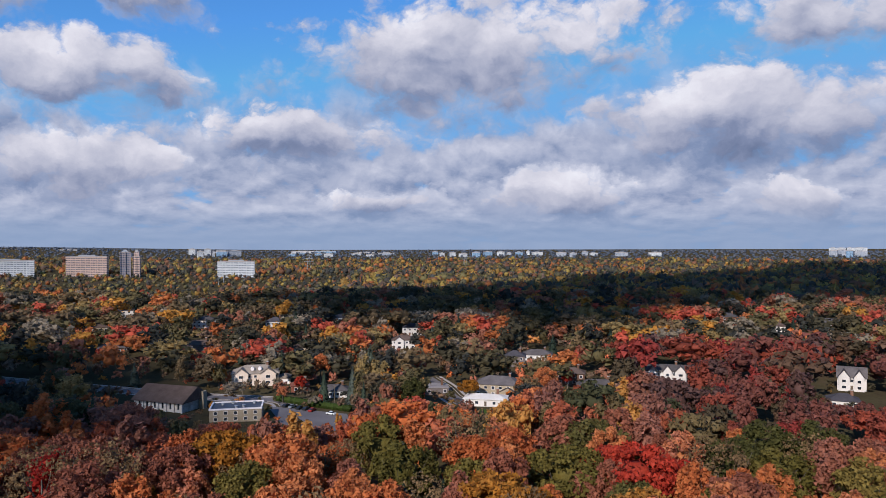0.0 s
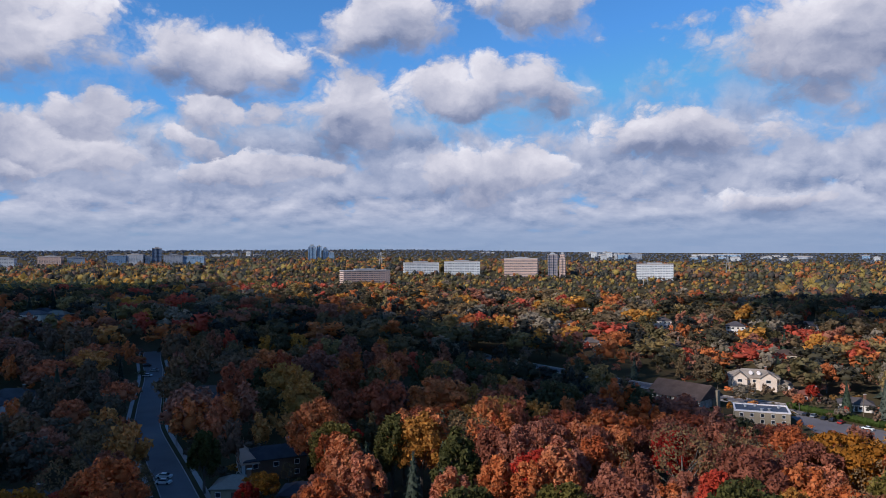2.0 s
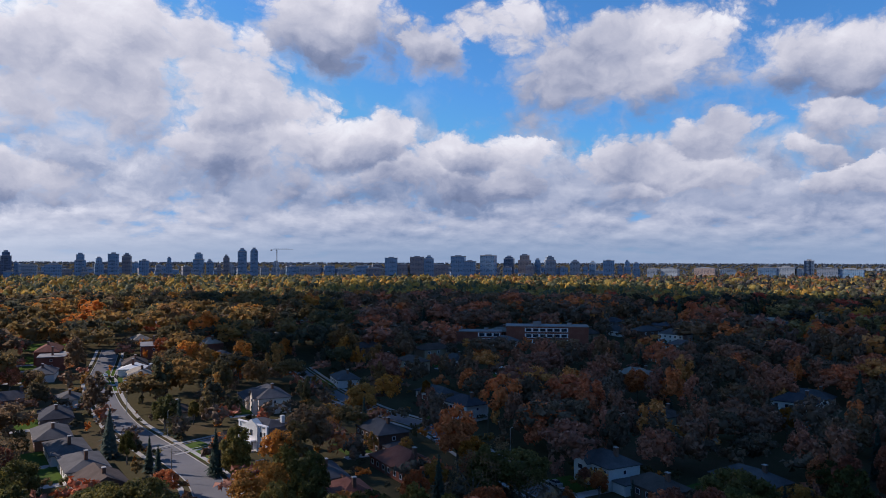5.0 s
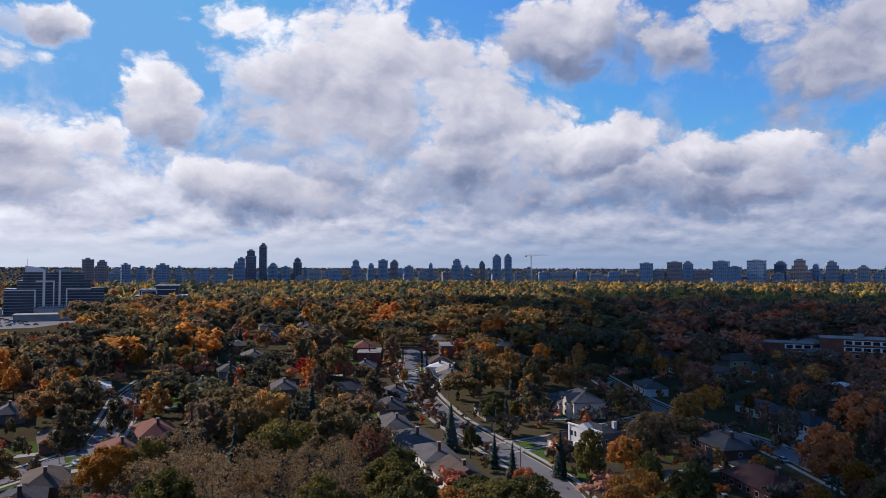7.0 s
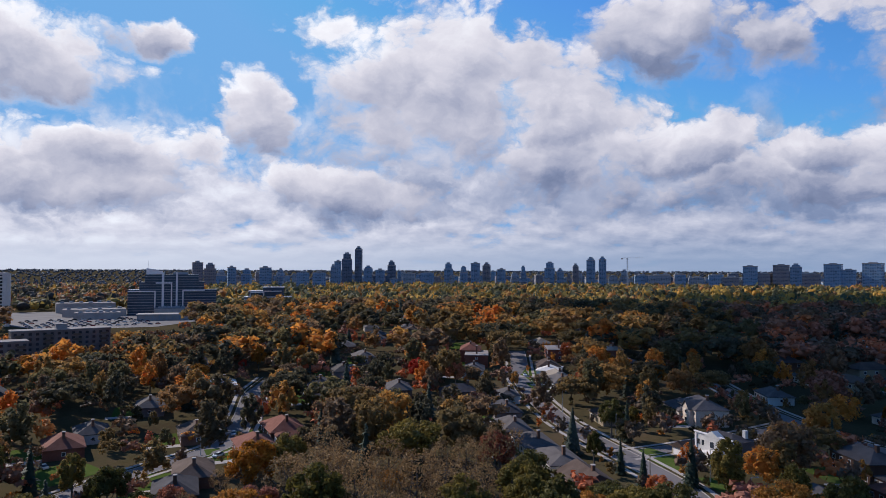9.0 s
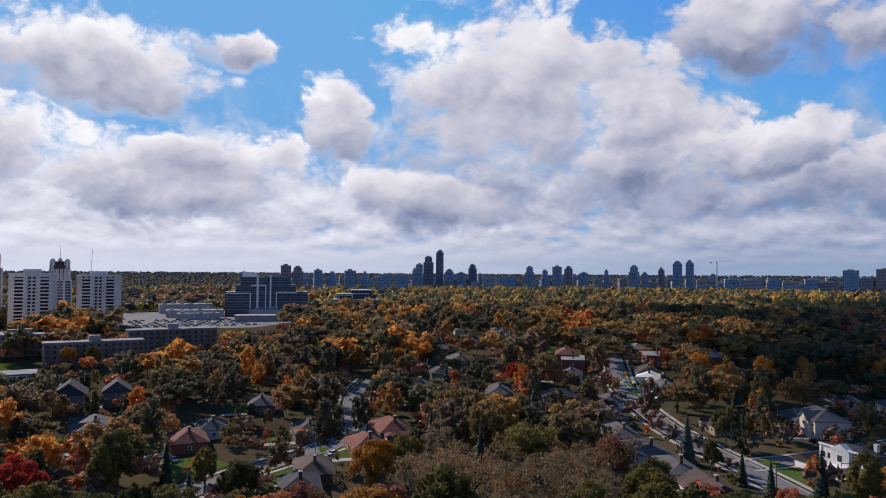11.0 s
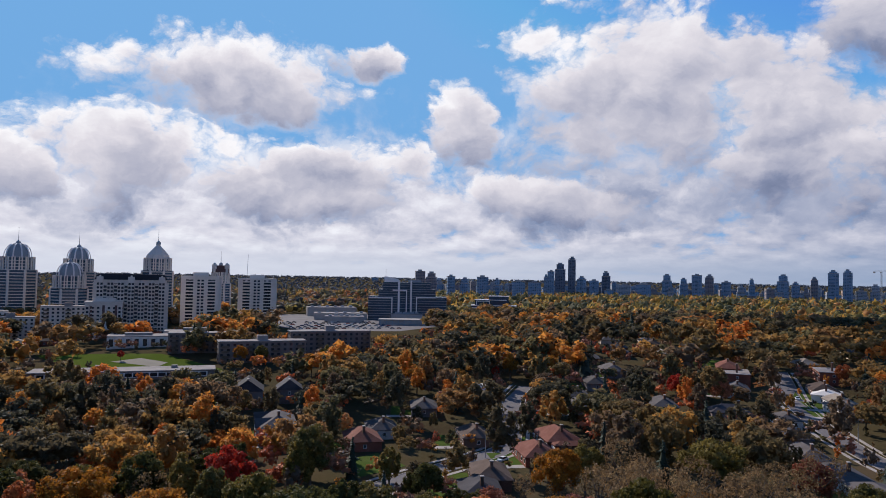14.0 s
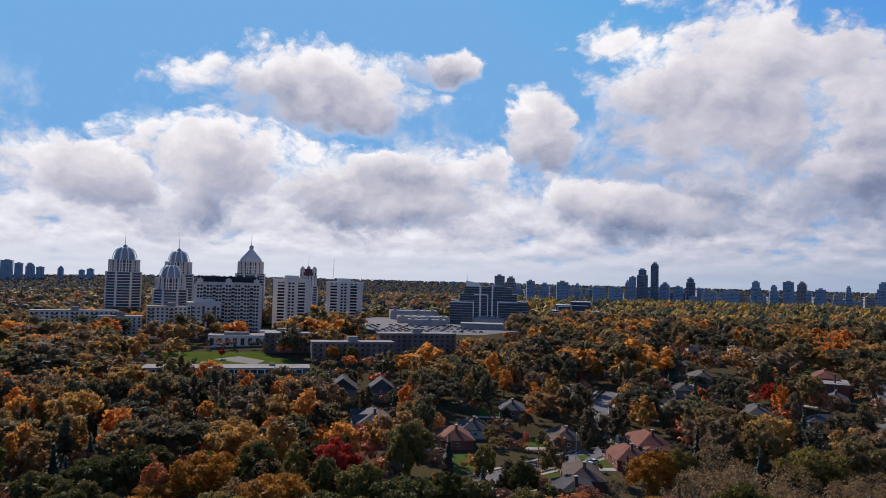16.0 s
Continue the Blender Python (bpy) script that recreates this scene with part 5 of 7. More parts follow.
def office_complex():
    """The stepped dark-glass office block with white frames on its front, over a long pavilion."""
    x, y = -770.6, -611.3
    CLEAR.append((x, y, 75))
    t = thing("office_building", pose(x, y, ground_z(x, y), 0, 0, 124) @ Matrix.Diagonal((0.75, 0.75, 0.75, 1)), "stepped dark-glass office building with white frames", "office building")
    blocks = [(-60, 60, 36, "lower_block"), (-45, 43, 47, "middle_block"), (-38, 35, 58, "upper_block")]
    for x0, x1, h, name in blocks:
        part(name, box(x0, x1, -14 + (58 - h) * -0.15, 16, -2, h), M["blue_glass"], t, "dark blue glazed storeys")
    for x0, x1, h0, h1, yy in ((-60, 60, 2, 36, -17.6), (-45, 43, 36, 47, -15.8), (-38, 35, 47, 58, -14.3)):
        z = h0
        while z < h1:
            part("floor_band", box(x0 - 0.3, x1 + 0.3, yy - 0.35, yy + 0.5, z, z + 0.6), M["zinc"], t, "pale spandrel band")
            z += 3.9
    b = 1.6
    part("white_frame", joined(box(-59, -23, -19.4, -17.4, 33, 33 + b), box(-23 - b, -23, -19.4, -17.4, 2, 33)), M["trim"], t, "white frame bent round the lower storeys")
    part("white_frame", joined(box(-23, -1, -19.4, -15.6, 45, 45 + b), box(-1 - b, -1, -19.4, -15.6, 2, 45)), M["trim"], t, "tall white frame bent round the middle storeys")
    part("white_frame", joined(box(13, 44, -19.4, -17.4, 36 - b, 36), box(13, 13 + b, -19.4, -17.4, 2, 36 - b)), M["trim"], t, "white frame bent round the lower storeys")
    for x0, x1 in ((-15, -12), (4, 6.5)):
        part("pier", box(x0, x1, -18.2, -13.8, 2, 61), M["trim"], t, "tall white pier")
    part("roof_screen", ([(-36, -14.2, 58), (-14, -14.2, 58), (-14, -14.2, 62.5), (-25, -14.2, 65.2), (-36, -14.2, 67), (-36, -12, 58), (-14, -12, 58), (-14, -12, 62.5), (-25, -12, 65.2), (-36, -12, 67)], [(0, 1, 2, 3, 4), (9, 8, 7, 6, 5), (0, 4, 9, 5), (4, 3, 8, 9), (3, 2, 7, 8), (2, 1, 6, 7), (1, 0, 5, 6)]), M["trim"], t, "white sail-shaped roof screen")
    part("plant_room", box(0, 20, -8, 8, 58, 62), M["zinc"], t)
    part("mast", prism(6, 0.3, 58, 78, 0.4, -34, -8), M["steel"], t)
    x, y = -851.7, -540.1
    t = thing("office_building", pose(x, y, ground_z(x, y), 0, 0, 117) @ Matrix.Diagonal((0.75, 0.75, 0.75, 1)), "low stepped glass office building with white frames", "office building")
    for x0, x1, y0, h in ((-36, 36, -12, 22), (-30, 20, -9, 31), (-8, 24, -7, 37)):
        part("block", box(x0, x1, y0, 14, -2, h), M["blue_glass"], t, "dark blue glazed storeys")
        part("rim", box(x0 - 0.6, x1 + 0.6, y0 - 0.6, 14.6, h, h + 1.1), M["trim"], t, "white roof rim")
    for x0, x1, z1 in ((-36, -20, 20), (-16, -2, 20), (2, 18, 20), (22, 36, 20), (-28, -6, 30)):
        yy = -13.2 if z1 < 25 else -10.0
        part("white_frame", joined(box(x0, x1, yy, yy + 1.2, z1 - 1.1, z1), box(x0, x0 + 1.1, yy, yy + 1.2, 0 if z1 < 25 else 22, z1 - 1.1), box(x1 - 1.1, x1, yy, yy + 1.2, 0 if z1 < 25 else 22, z1 - 1.1)), M["trim"], t, "white frame")
    for z in (3, 7, 11, 15, 19):
        part("floor_band", box(-36.2, 36.2, -12.4, -11.9, z, z + 0.8), M["zinc"], t)
    x, y = -706.1, -545.8
    t = thing("pavilion", pose(x, y, ground_z(x, y), 0, 0, 123) @ Matrix.Diagonal((0.75, 0.75, 0.75, 1)), "long low shop hall with pale roof and blank walls", "shop hall")
    part("wall", box(-62, 62, -15, 15, -1, 7), M["concrete"], t)
    part("roof", box(-63, 63, -16, 16, 7, 8, 0.2), M["concrete"], t)
    for i in range(16):
        part("pilaster", box(-60 + 8 * i, -58.8 + 8 * i, -15.5, -15, -1, 7), M["zinc"], t)


def shops():
    """Flat-roofed shop buildings between the parking lots, with plant on their roofs."""
    for x, y, w, d, h, turn in ((-687.8, -637.7, 41.8, 22.4, 6, 130), (-721.6, -671.1, 59.8, 29.9, 7, 132), (-766.6, -723.2, 59.8, 29.9, 10, 135), (-747.4, -596.4, 34.4, 22.4, 8, 128)):
        t = thing("shop_building", pose(x, y, ground_z(x, y), 0, 0, turn), "flat-roofed pale shop building with roof plant", "shop")
        part("wall", box(-w / 2, w / 2, -d / 2, d / 2, -1, h), M["concrete"], t)
        part("roof", box(-w / 2 + 0.5, w / 2 - 0.5, -d / 2 + 0.5, d / 2 - 0.5, h, h + 0.3), M["gravel_roof"], t, "pale gravel roof")
        for i in range(6):
            part("roof_unit", shared("roof_unit", box(-2, 2, -1.4, 1.4, 0, 1.8, 0.15), M["zinc"]), M["zinc"], t, "", pose(-w / 2 + 6 + (w - 12) * i / 5, (-d / 4, d / 5, 0)[i % 3], h + 0.3))
    CLEAR.extend([(-654.1 - 22 * k, -604.2 - 20 * k, 38) for k in range(-2, 7)])


def walk_up(x, y, turn, w, d, floors, label, wall="grey_brick"):
    """A long brick apartment block of few storeys with balconies and a gravel roof."""
    CLEAR.extend([(x + k * math.cos(radians(turn)), y + k * math.sin(radians(turn)), d * 0.8) for k in range(int(-w / 2), int(w / 2) + 1, 6)])
    h = 2.9 * floors + 0.6
    t = thing("apartment_block", pose(x, y, ground_z(x, y), 0, 0, turn), label, "apartment block")
    part("wall", box(-w / 2, w / 2, -d / 2, d / 2, -1, h), M[wall], t)
    part("roof", joined(box(-w / 2 - 0.3, w / 2 + 0.3, -d / 2 - 0.3, d / 2 + 0.3, h, h + 0.5, 0.1), box(-3, 3, -2.5, 2.5, h + 0.5, h + 3.4)), M["gravel_roof"], t, "pale gravel roof with stair head")
    n = int(w / 7)
    for level in range(floors):
        for i in range(0, n, 2):
            part("balcony", shared("walk_up_balcony", joined(box(-2, 2, -1.3, 0, -0.12, 0.05), box(-2, 2, -1.3, -1.22, 0.05, 0.95)), M["timber"]), M["timber"], t, "", pose(-w / 2 + w * (i + 0.5) / n, -d / 2, 0.5 + 2.9 * level))
    many_windows(t, grid_spots(w, d, 1.7, floors, 2.9, 3.5, (0, 1, 2, 3)), 1.6, 1.5)


def low_hall(x, y, turn, w, d, h, label):
    CLEAR.extend([(x + k * math.cos(radians(turn)), y + k * math.sin(radians(turn)), d * 0.75) for k in range(int(-w / 2), int(w / 2) + 1, 6)])
    t = thing("low_building", pose(x, y, ground_z(x, y), 0, 0, turn), label, "building")
    part("wall", box(-w / 2, w / 2, -d / 2, d / 2, -1, h), M["pale_concrete"], t)
    part("roof", joined(box(-w / 2 - 0.3, w / 2 + 0.3, -d / 2 - 0.3, d / 2 + 0.3, h, h + 0.5, 0.1), box(-w / 4, w / 6, -d / 5, d / 5, h + 0.5, h + 2.2)), M["gravel_roof"], t)
    n = int(w / 5)
    for i in range(n):
        part("pier", box(-0.4, 0.4, -0.5, 0, -1, h - 0.3), M["white"], t, "", pose(-w / 2 + w * (i + 0.5) / n + 2, -d / 2, 0))
        part("window", shared(f"hall_pane {round(h)}", box(-1.3, 1.3, -0.06, 0.1, 0.8, h - 1.5), M["glass"]), M["glass"], t, "", pose(-w / 2 + w * (i + 0.5) / n, -d / 2, 0))


white_mansion()
church()
school(-536.9, 75.5, 72, 52.4, 15.9, 11.8, "red_brick", "two-storey red brick school with white window bands", (-14, 13))
school(-553.2, 25.3, 75, 46.3, 14.4, 7.8, "red_brick", "long low red brick school wing", (8, 22))
school(-316.2, -477.9, 140, 87.9, 17.6, 3.9, "grey_brick", "low brown brick school with flat gravel roof", (-40, 40))
slab_tower(-515.3, -662.4, 139, 32.9, 17.9, 46.1, "tall pale concrete apartment tower with balcony stacks")
slab_tower(-574.4, -653.3, 135, 34.4, 19.4, 44.7, "pale concrete apartment tower standing alone")
beige_tower(-440.8, -654.8, 143)
domed_tower(-466.2, -875.6, 151, 34.4, 65.5, "dome", "slender apartment tower with ribbed grey dome")
domed_tower(-516.7, -854.3, 147, 31.4, 63, "dome", "apartment tower with ribbed grey dome behind a lower one")
domed_tower(-488.9, -822.4, 148, 32.9, 46.4, "dome", "lower apartment tower with shallow glazed dome")
domed_tower(-554.1, -776, 142, 29.9, 63.7, "pyramid", "apartment tower with stepped pyramid roof")
walk_up(-395.5, -461.4, 135 + 8, 50.9, 13.1, 4, "four-storey brown brick apartment block with flat roof")
walk_up(-442.8, -449, 131 + 12, 51.8, 12.6, 5, "five-storey grey brick apartment block with balconies")
walk_up(-395.1, -515, 139, 39.7, 12.7, 4, "brown brick apartment block behind the field")
walk_up(-412.4, -693.8, 149, 38.8, 13.4, 8, "beige mid-rise apartment block with gravel roof", "beige_precast")
walk_up(-376.2, -709.4, 149, 32.9, 13.4, 6, "lower beige mid-rise apartment block", "beige_precast")
walk_up(-351.8, -735.7, 154, 64.2, 13.4, 8, "long beige mid-rise apartment block", "beige_precast")
low_hall(-390.7, -570.3, 143, 41.3, 19.1, 7.1, "low white-piered hall with flat roof")
low_hall(-433.8, -562.1, 139, 49.3, 18.5, 7.7, "low pale concrete hall with flat roof")
office_complex()
shops()

VIEWS += [(-59.2, 271.6, 20.8, 96.1), (-81.6, 283.1, 19.2, 96.1), (-106.1, 297.7, 17.6, 96.2), (-0.5, 314.9, 13.1, 90.1), (15.9, 309.9, 14.8, 90.4), (163.6, 297.5, 15.6, 95.2), (177.6, 307.1, 14.9, 91.3), (-590.5, -585.8, 44.8, 246.5), (-609, -540.9, 44.8, 246.5), (-338.6, -450.8, 43.5, 104.4)]
VIEWS += [(-61.8, 298.5, 27.3, 120.6), (-98.4, 320.4, 27.4, 120.9), (-81.8, 302.5, 19.3, 120.6), (-669, -604.2, 71, 246.5), (-345.2, -499.4, 52.1, 126), (-390.7, -570.3, 27, 71.5), (-395.5, -461.4, 32.8, 73.9), (-442.8, -449, 32.9, 70.6), (-536.9, 75.5, 63.5, 111.1), (-706.1, -545.8, 46.3, 89.6)]


# ---- far buildings ----
# the blue in these far walls is partly distance haze put into the colour
FACADE = {
    "glass": facade("hazed_blue_grey_curtain_wall", (0.26, 0.35, 0.47), (0.10, 0.19, 0.30), 3.0, 4.2, 0.62),
    "black": facade("dark_curtain_wall", (0.12, 0.16, 0.24), (0.055, 0.09, 0.15), 3.4, 4.0, 0.75),
    "concrete": facade("grey_concrete_front", (0.38, 0.39, 0.43), (0.11, 0.15, 0.21), 2.9, 3.6, 0.5),
    "brown": facade("brown_concrete_front", (0.29, 0.245, 0.255), (0.10, 0.12, 0.17), 2.9, 3.6, 0.5),
    "pink": facade("rosy_concrete_front", (0.52, 0.36, 0.30), (0.10, 0.10, 0.12), 2.9, 3.6, 0.45),
    "white": facade("white_concrete_front", (0.56, 0.57, 0.58), (0.16, 0.18, 0.22), 2.9, 4.4, 0.42),
}
WORDS = {"glass": "blue-grey glass", "black": "near-black glass", "concrete": "grey concrete", "brown": "brown concrete", "pink": "rosy concrete", "white": "white concrete"}


def skyscraper(x, y, w, h, view, style):
    """A far tower or slab: body with corner piers and balcony fins, a setback crown, parapet and plant room."""
    rng = random.Random(int(x * 7 + y * 13))
    z = ground_z(x, y)
    tall = h > 1.4 * w
    shapeword = "tower" if tall else "slab block"
    t = thing("far_tower" if tall else "far_block", pose(x, y, z, 0, 0, view + rng.uniform(-14, 14)), f"distant {WORDS[style]} {shapeword} on the skyline", "high-rise", "skyline buildings")
    w *= 0.76 if tall or x < -1150 else 1.0
    d = min(w, 26) if not tall else w * rng.uniform(0.75, 1.0)
    crown = rng.choice((0, 0, 4, 8, 12)) if tall else 0
    mat = FACADE[style]
    body = h - crown
    part("body", box(-w / 2, w / 2, -d / 2, d / 2, -6, body), mat, t)
    k = max(2, int(w / 13))
    for i in range(k + 1 if tall and h > 34 else 0):
        xx = -w / 2 + w * i / k
        part("fin", box(xx - 0.5, xx + 0.5, -d / 2 - 1.3, -d / 2, -6, body + 0.6), mat, t)
    if crown:
        part("crown", box(-w * 0.38, w * 0.38, -d * 0.38, d * 0.38, body, h), mat, t)
    if tall and rng.random() < 0.07:
        part("roof", prism(4, w * 0.52, h, h + w * 0.25, 0.25, 0, 0, math.pi / 4), M["zinc"], t)
    else:
        part("plant_room", box(-w * 0.22, w * 0.2, -d * 0.2, d * 0.25, h, h + (3.5 if tall else 2.5)), M["zinc"], t)
    part("parapet", box(-w / 2 - 0.3, w / 2 + 0.3, -d / 2 - 0.3, d / 2 + 0.3, body - 0.8, body + 0.5), M["concrete"], t)


skyscraper(-1261.5, -917.2, 24.1, 52.6, 125, "brown")
skyscraper(-1274.7, -898.1, 26.6, 49.1, 124, "brown")
skyscraper(-1295.3, -865.7, 19.1, 43.8, 122, "glass")
skyscraper(-1310.1, -841.6, 22.4, 38.7, 121, "glass")
skyscraper(-1327.4, -811.7, 28.2, 43.4, 120, "glass")
skyscraper(-1341.4, -786, 14.9, 39, 118, "glass")
skyscraper(-1361.1, -748.6, 32.4, 35.4, 117, "glass")
skyscraper(-1375.1, -720.4, 33.2, 35.2, 115, "glass")
skyscraper(-1636.6, -742.8, 19.9, 91.9, 112, "black")
skyscraper(-1625.9, -767.7, 29.9, 77.2, 113, "black")
skyscraper(-1617.7, -786.8, 19.1, 60, 114, "glass")
skyscraper(-1613.6, -797.6, 10.8, 50.1, 114, "glass")
skyscraper(-1644.8, -722.1, 24.1, 47.1, 111, "glass")
skyscraper(-1654.6, -696.4, 26.6, 40.3, 110, "glass")
skyscraper(-1663.6, -671.5, 24.1, 59.2, 110, "black")
skyscraper(-1669.4, -654.9, 9.1, 37.5, 109, "glass")
skyscraper(-1676.8, -631.7, 34.9, 32.4, 108, "concrete")
skyscraper(-1689.1, -591.9, 42.3, 33.8, 107, "glass")
skyscraper(-1703, -543.8, 26.6, 55.1, 105, "glass")
skyscraper(-1711.5, -509.6, 21.6, 47, 104, "glass")
skyscraper(-1718.1, -482, 26.6, 56.5, 103, "glass")
skyscraper(-1723.8, -456.3, 21.6, 55.5, 102, "brown")
skyscraper(-1730.9, -422.7, 24.1, 42.3, 101, "glass")
skyscraper(-1735.6, -393.7, 22.4, 32.3, 100, "concrete")
skyscraper(-1739.5, -372.9, 14.9, 47.9, 99, "glass")
skyscraper(-1744.2, -338.1, 21.6, 29.6, 98, "brown")
skyscraper(-1747.2, -311.6, 28.2, 57.6, 97, "glass")
skyscraper(-1749.5, -288.4, 19.1, 42.6, 96, "glass")
skyscraper(-1751.8, -268.4, 12.4, 32.6, 96, "brown")
skyscraper(-1753.3, -253.5, 16.6, 53.3, 95, "brown")
skyscraper(-1755.4, -218.7, 24.9, 68.1, 94, "glass")
skyscraper(-1756.9, -193, 20.8, 69.6, 93, "glass")
skyscraper(-1757.5, -169, 21.6, 28.2, 92, "concrete")
skyscraper(-1758.1, -144.1, 21.6, 39.7, 91, "concrete")
skyscraper(-1757.7, -106, 39, 30.5, 90, "glass")
skyscraper(-1754.5, -69.2, 63.1, 30, 88, "concrete")
skyscraper(-1752.9, -23.6, 29.9, 32.4, 87, "glass")
skyscraper(-1750.4, 12.8, 39.8, 25.8, 86, "concrete")
skyscraper(-1747.2, 46, 28.2, 31.6, 84, "glass")
skyscraper(-1743.9, 81.6, 46.5, 26.7, 83, "brown")
skyscraper(-1739, 118.9, 38.2, 50.7, 82, "glass")
skyscraper(-1734.1, 147, 34, 35, 81, "brown")
skyscraper(-1729.2, 178.5, 41.5, 53.2, 80, "brown")
skyscraper(-1724.2, 205.9, 28.2, 53.3, 79, "glass")
skyscraper(-1718.5, 233.2, 44.8, 35.1, 78, "brown")
skyscraper(-1709.5, 273, 41.5, 55, 76, "glass")
skyscraper(-1702.9, 299.5, 35.7, 43.4, 75, "glass")
skyscraper(-1691.4, 340.9, 44, 56.8, 74, "glass")
skyscraper(-1768.1, 414, 30.7, 54, 74, "black")
skyscraper(-1757.4, 450.4, 39.8, 58.2, 72, "pink")
skyscraper(-1747.4, 480.2, 19.9, 47.5, 71, "glass")
skyscraper(-1737.5, 507.6, 32.4, 54.1, 70, "concrete")
skyscraper(-1726.7, 538.2, 25.7, 29.3, 69, "glass")
skyscraper(-1716, 564.7, 29.9, 44.3, 68, "concrete")
skyscraper(-1706.9, 587.1, 15.8, 31.1, 68, "glass")
skyscraper(-1700.2, 603.7, 18.3, 41.9, 67, "glass")
skyscraper(-1684.9, 637.5, 34.9, 45.7, 66, "glass")
skyscraper(-1674.2, 661.5, 14.1, 30.8, 65, "glass")
skyscraper(-1666.7, 676.4, 19.1, 43.3, 64, "glass")
skyscraper(-1657.6, 694.6, 21.6, 39.2, 64, "glass")
skyscraper(-1640.2, 729.4, 30.7, 26.9, 62, "concrete")
skyscraper(-1622, 763.4, 49.8, 27, 61, "white")
skyscraper(-1724.1, 917.6, 67.2, 26.3, 58, "pink")
skyscraper(-1696.9, 962.8, 49.8, 23.7, 57, "white")
skyscraper(-1646.4, 1036.5, 53.9, 28.2, 54, "glass")
skyscraper(-1620.7, 1070.5, 53.1, 30.1, 53, "concrete")
skyscraper(-1603.3, 1094.5, 22.4, 26.1, 52, "white")
skyscraper(-1590.9, 1110.3, 27.4, 45.3, 51, "black")
skyscraper(-1567.2, 1139.7, 58.9, 28.1, 50, "concrete")
skyscraper(-1536.5, 1176.9, 72.2, 25.9, 49, "glass")
skyscraper(-1495.3, 1575.8, 29, 47.2, 42, "glass")
skyscraper(-1479.6, 1589.9, 16.6, 45.7, 42, "glass")
skyscraper(-1466.3, 1601.4, 19.9, 39.2, 41, "glass")
skyscraper(-1452.2, 1613.9, 19.9, 27.8, 41, "glass")
skyscraper(-2063.7, 1702.9, 35.7, 6, 50, "white")
skyscraper(-2041.3, 1729.4, 39.8, 6, 49, "concrete")
skyscraper(-2020.6, 1751.7, 23.2, 10.1, 48, "white")
skyscraper(-1989.1, 1786.4, 20.8, 17, 47, "white")
skyscraper(-1968.3, 1808.8, 39, 6, 47, "white")
skyscraper(-688.3, 791.7, 68.9, 19.1, 39, "pink")
skyscraper(-758.7, 1048.5, 63.1, 20.6, 34, "white")
skyscraper(-695.7, 1088.2, 64.7, 24.2, 31, "white")
skyscraper(-601.2, 1140.2, 59.8, 32.5, 26, "pink")
skyscraper(-550.6, 1163.3, 20.8, 41.2, 23, "brown")
skyscraper(-534, 1170.7, 13.3, 42.3, 22, "pink")
skyscraper(-382.6, 1221.9, 61.4, 28, 15, "white")
skyscraper(-1531.1, 2759.9, 91.3, 4, 28, "white")
skyscraper(-665.8, 3072.7, 97.9, 9.6, 12, "white")
skyscraper(-571.4, 3090.7, 98.8, 10.3, 10, "glass")
skyscraper(-1075.9, 2960.9, 60.6, 4.9, 19, "white")
skyscraper(-982.3, 2992.2, 114.5, 6.6, 17, "white")
skyscraper(-390, 3116, 93, 4, 6, "white")
skyscraper(-1239.6, 3304.9, 29.9, 13.2, 21, "white")
skyscraper(-1208.2, 3316.3, 26.6, 6, 20, "white")
skyscraper(-1175.9, 3327.8, 29.9, 14.2, 20, "white")
skyscraper(-1150.2, 3336.1, 14.9, 7.2, 19, "white")
skyscraper(-1115.4, 3348.5, 47.3, 7.8, 18, "white")
skyscraper(-986.8, 2630, 24.1, 20.8, 21, "white")
skyscraper(-863.3, 2369.7, 19.1, 21.5, 20, "white")
skyscraper(-922.8, 2611.2, 23.2, 23.1, 20, "white")
skyscraper(-840.1, 2434.3, 10.8, 21, 19, "white")
skyscraper(-851.6, 2555.5, 36.5, 18.3, 18, "glass")
skyscraper(-817.6, 2591.9, 45.6, 20.7, 18, "concrete")
skyscraper(-611.4, 2633.9, 26.6, 9.4, 13, "glass")
skyscraper(-600.1, 2741.4, 18.3, 10.3, 12, "glass")
skyscraper(-535.5, 2750.3, 27.4, 7.5, 11, "glass")
skyscraper(-459.6, 2539.3, 29, 12.8, 10, "white")
skyscraper(-388.9, 2753.3, 34, 8.4, 8, "white")
skyscraper(-317.9, 2626.1, 31.5, 7.4, 7, "white")
skyscraper(-272.9, 2779.6, 63.1, 9.5, 6, "concrete")
skyscraper(-81.1, 2784.3, 22.4, 14.1, 2, "glass")
skyscraper(-49.6, 2543.5, 16.6, 15.3, 1, "white")
skyscraper(-11.4, 2567.5, 20.7, 16.6, 0, "white")
skyscraper(25.8, 2548.2, 28.2, 13.3, -0, "white")
skyscraper(73.7, 2534, 28.2, 17.6, -2, "glass")
skyscraper(117.9, 2606, 29, 17.9, -2, "glass")
skyscraper(173.7, 2707.9, 28.2, 15.1, -4, "white")
skyscraper(212.9, 2811.6, 18.3, 8.9, -4, "concrete")
skyscraper(245.8, 2742.6, 29, 12.6, -5, "glass")
skyscraper(284.9, 2775.7, 13.3, 15.7, -6, "white")
skyscraper(315.4, 2733.3, 39.8, 12.3, -6, "white")
skyscraper(385.3, 2580.3, 36.5, 14.7, -8, "concrete")
skyscraper(415.7, 2508, 24.9, 15, -9, "concrete")
skyscraper(489.1, 2682.1, 22.4, 14.9, -10, "concrete")
skyscraper(516.4, 2657.2, 26.6, 10.7, -11, "white")
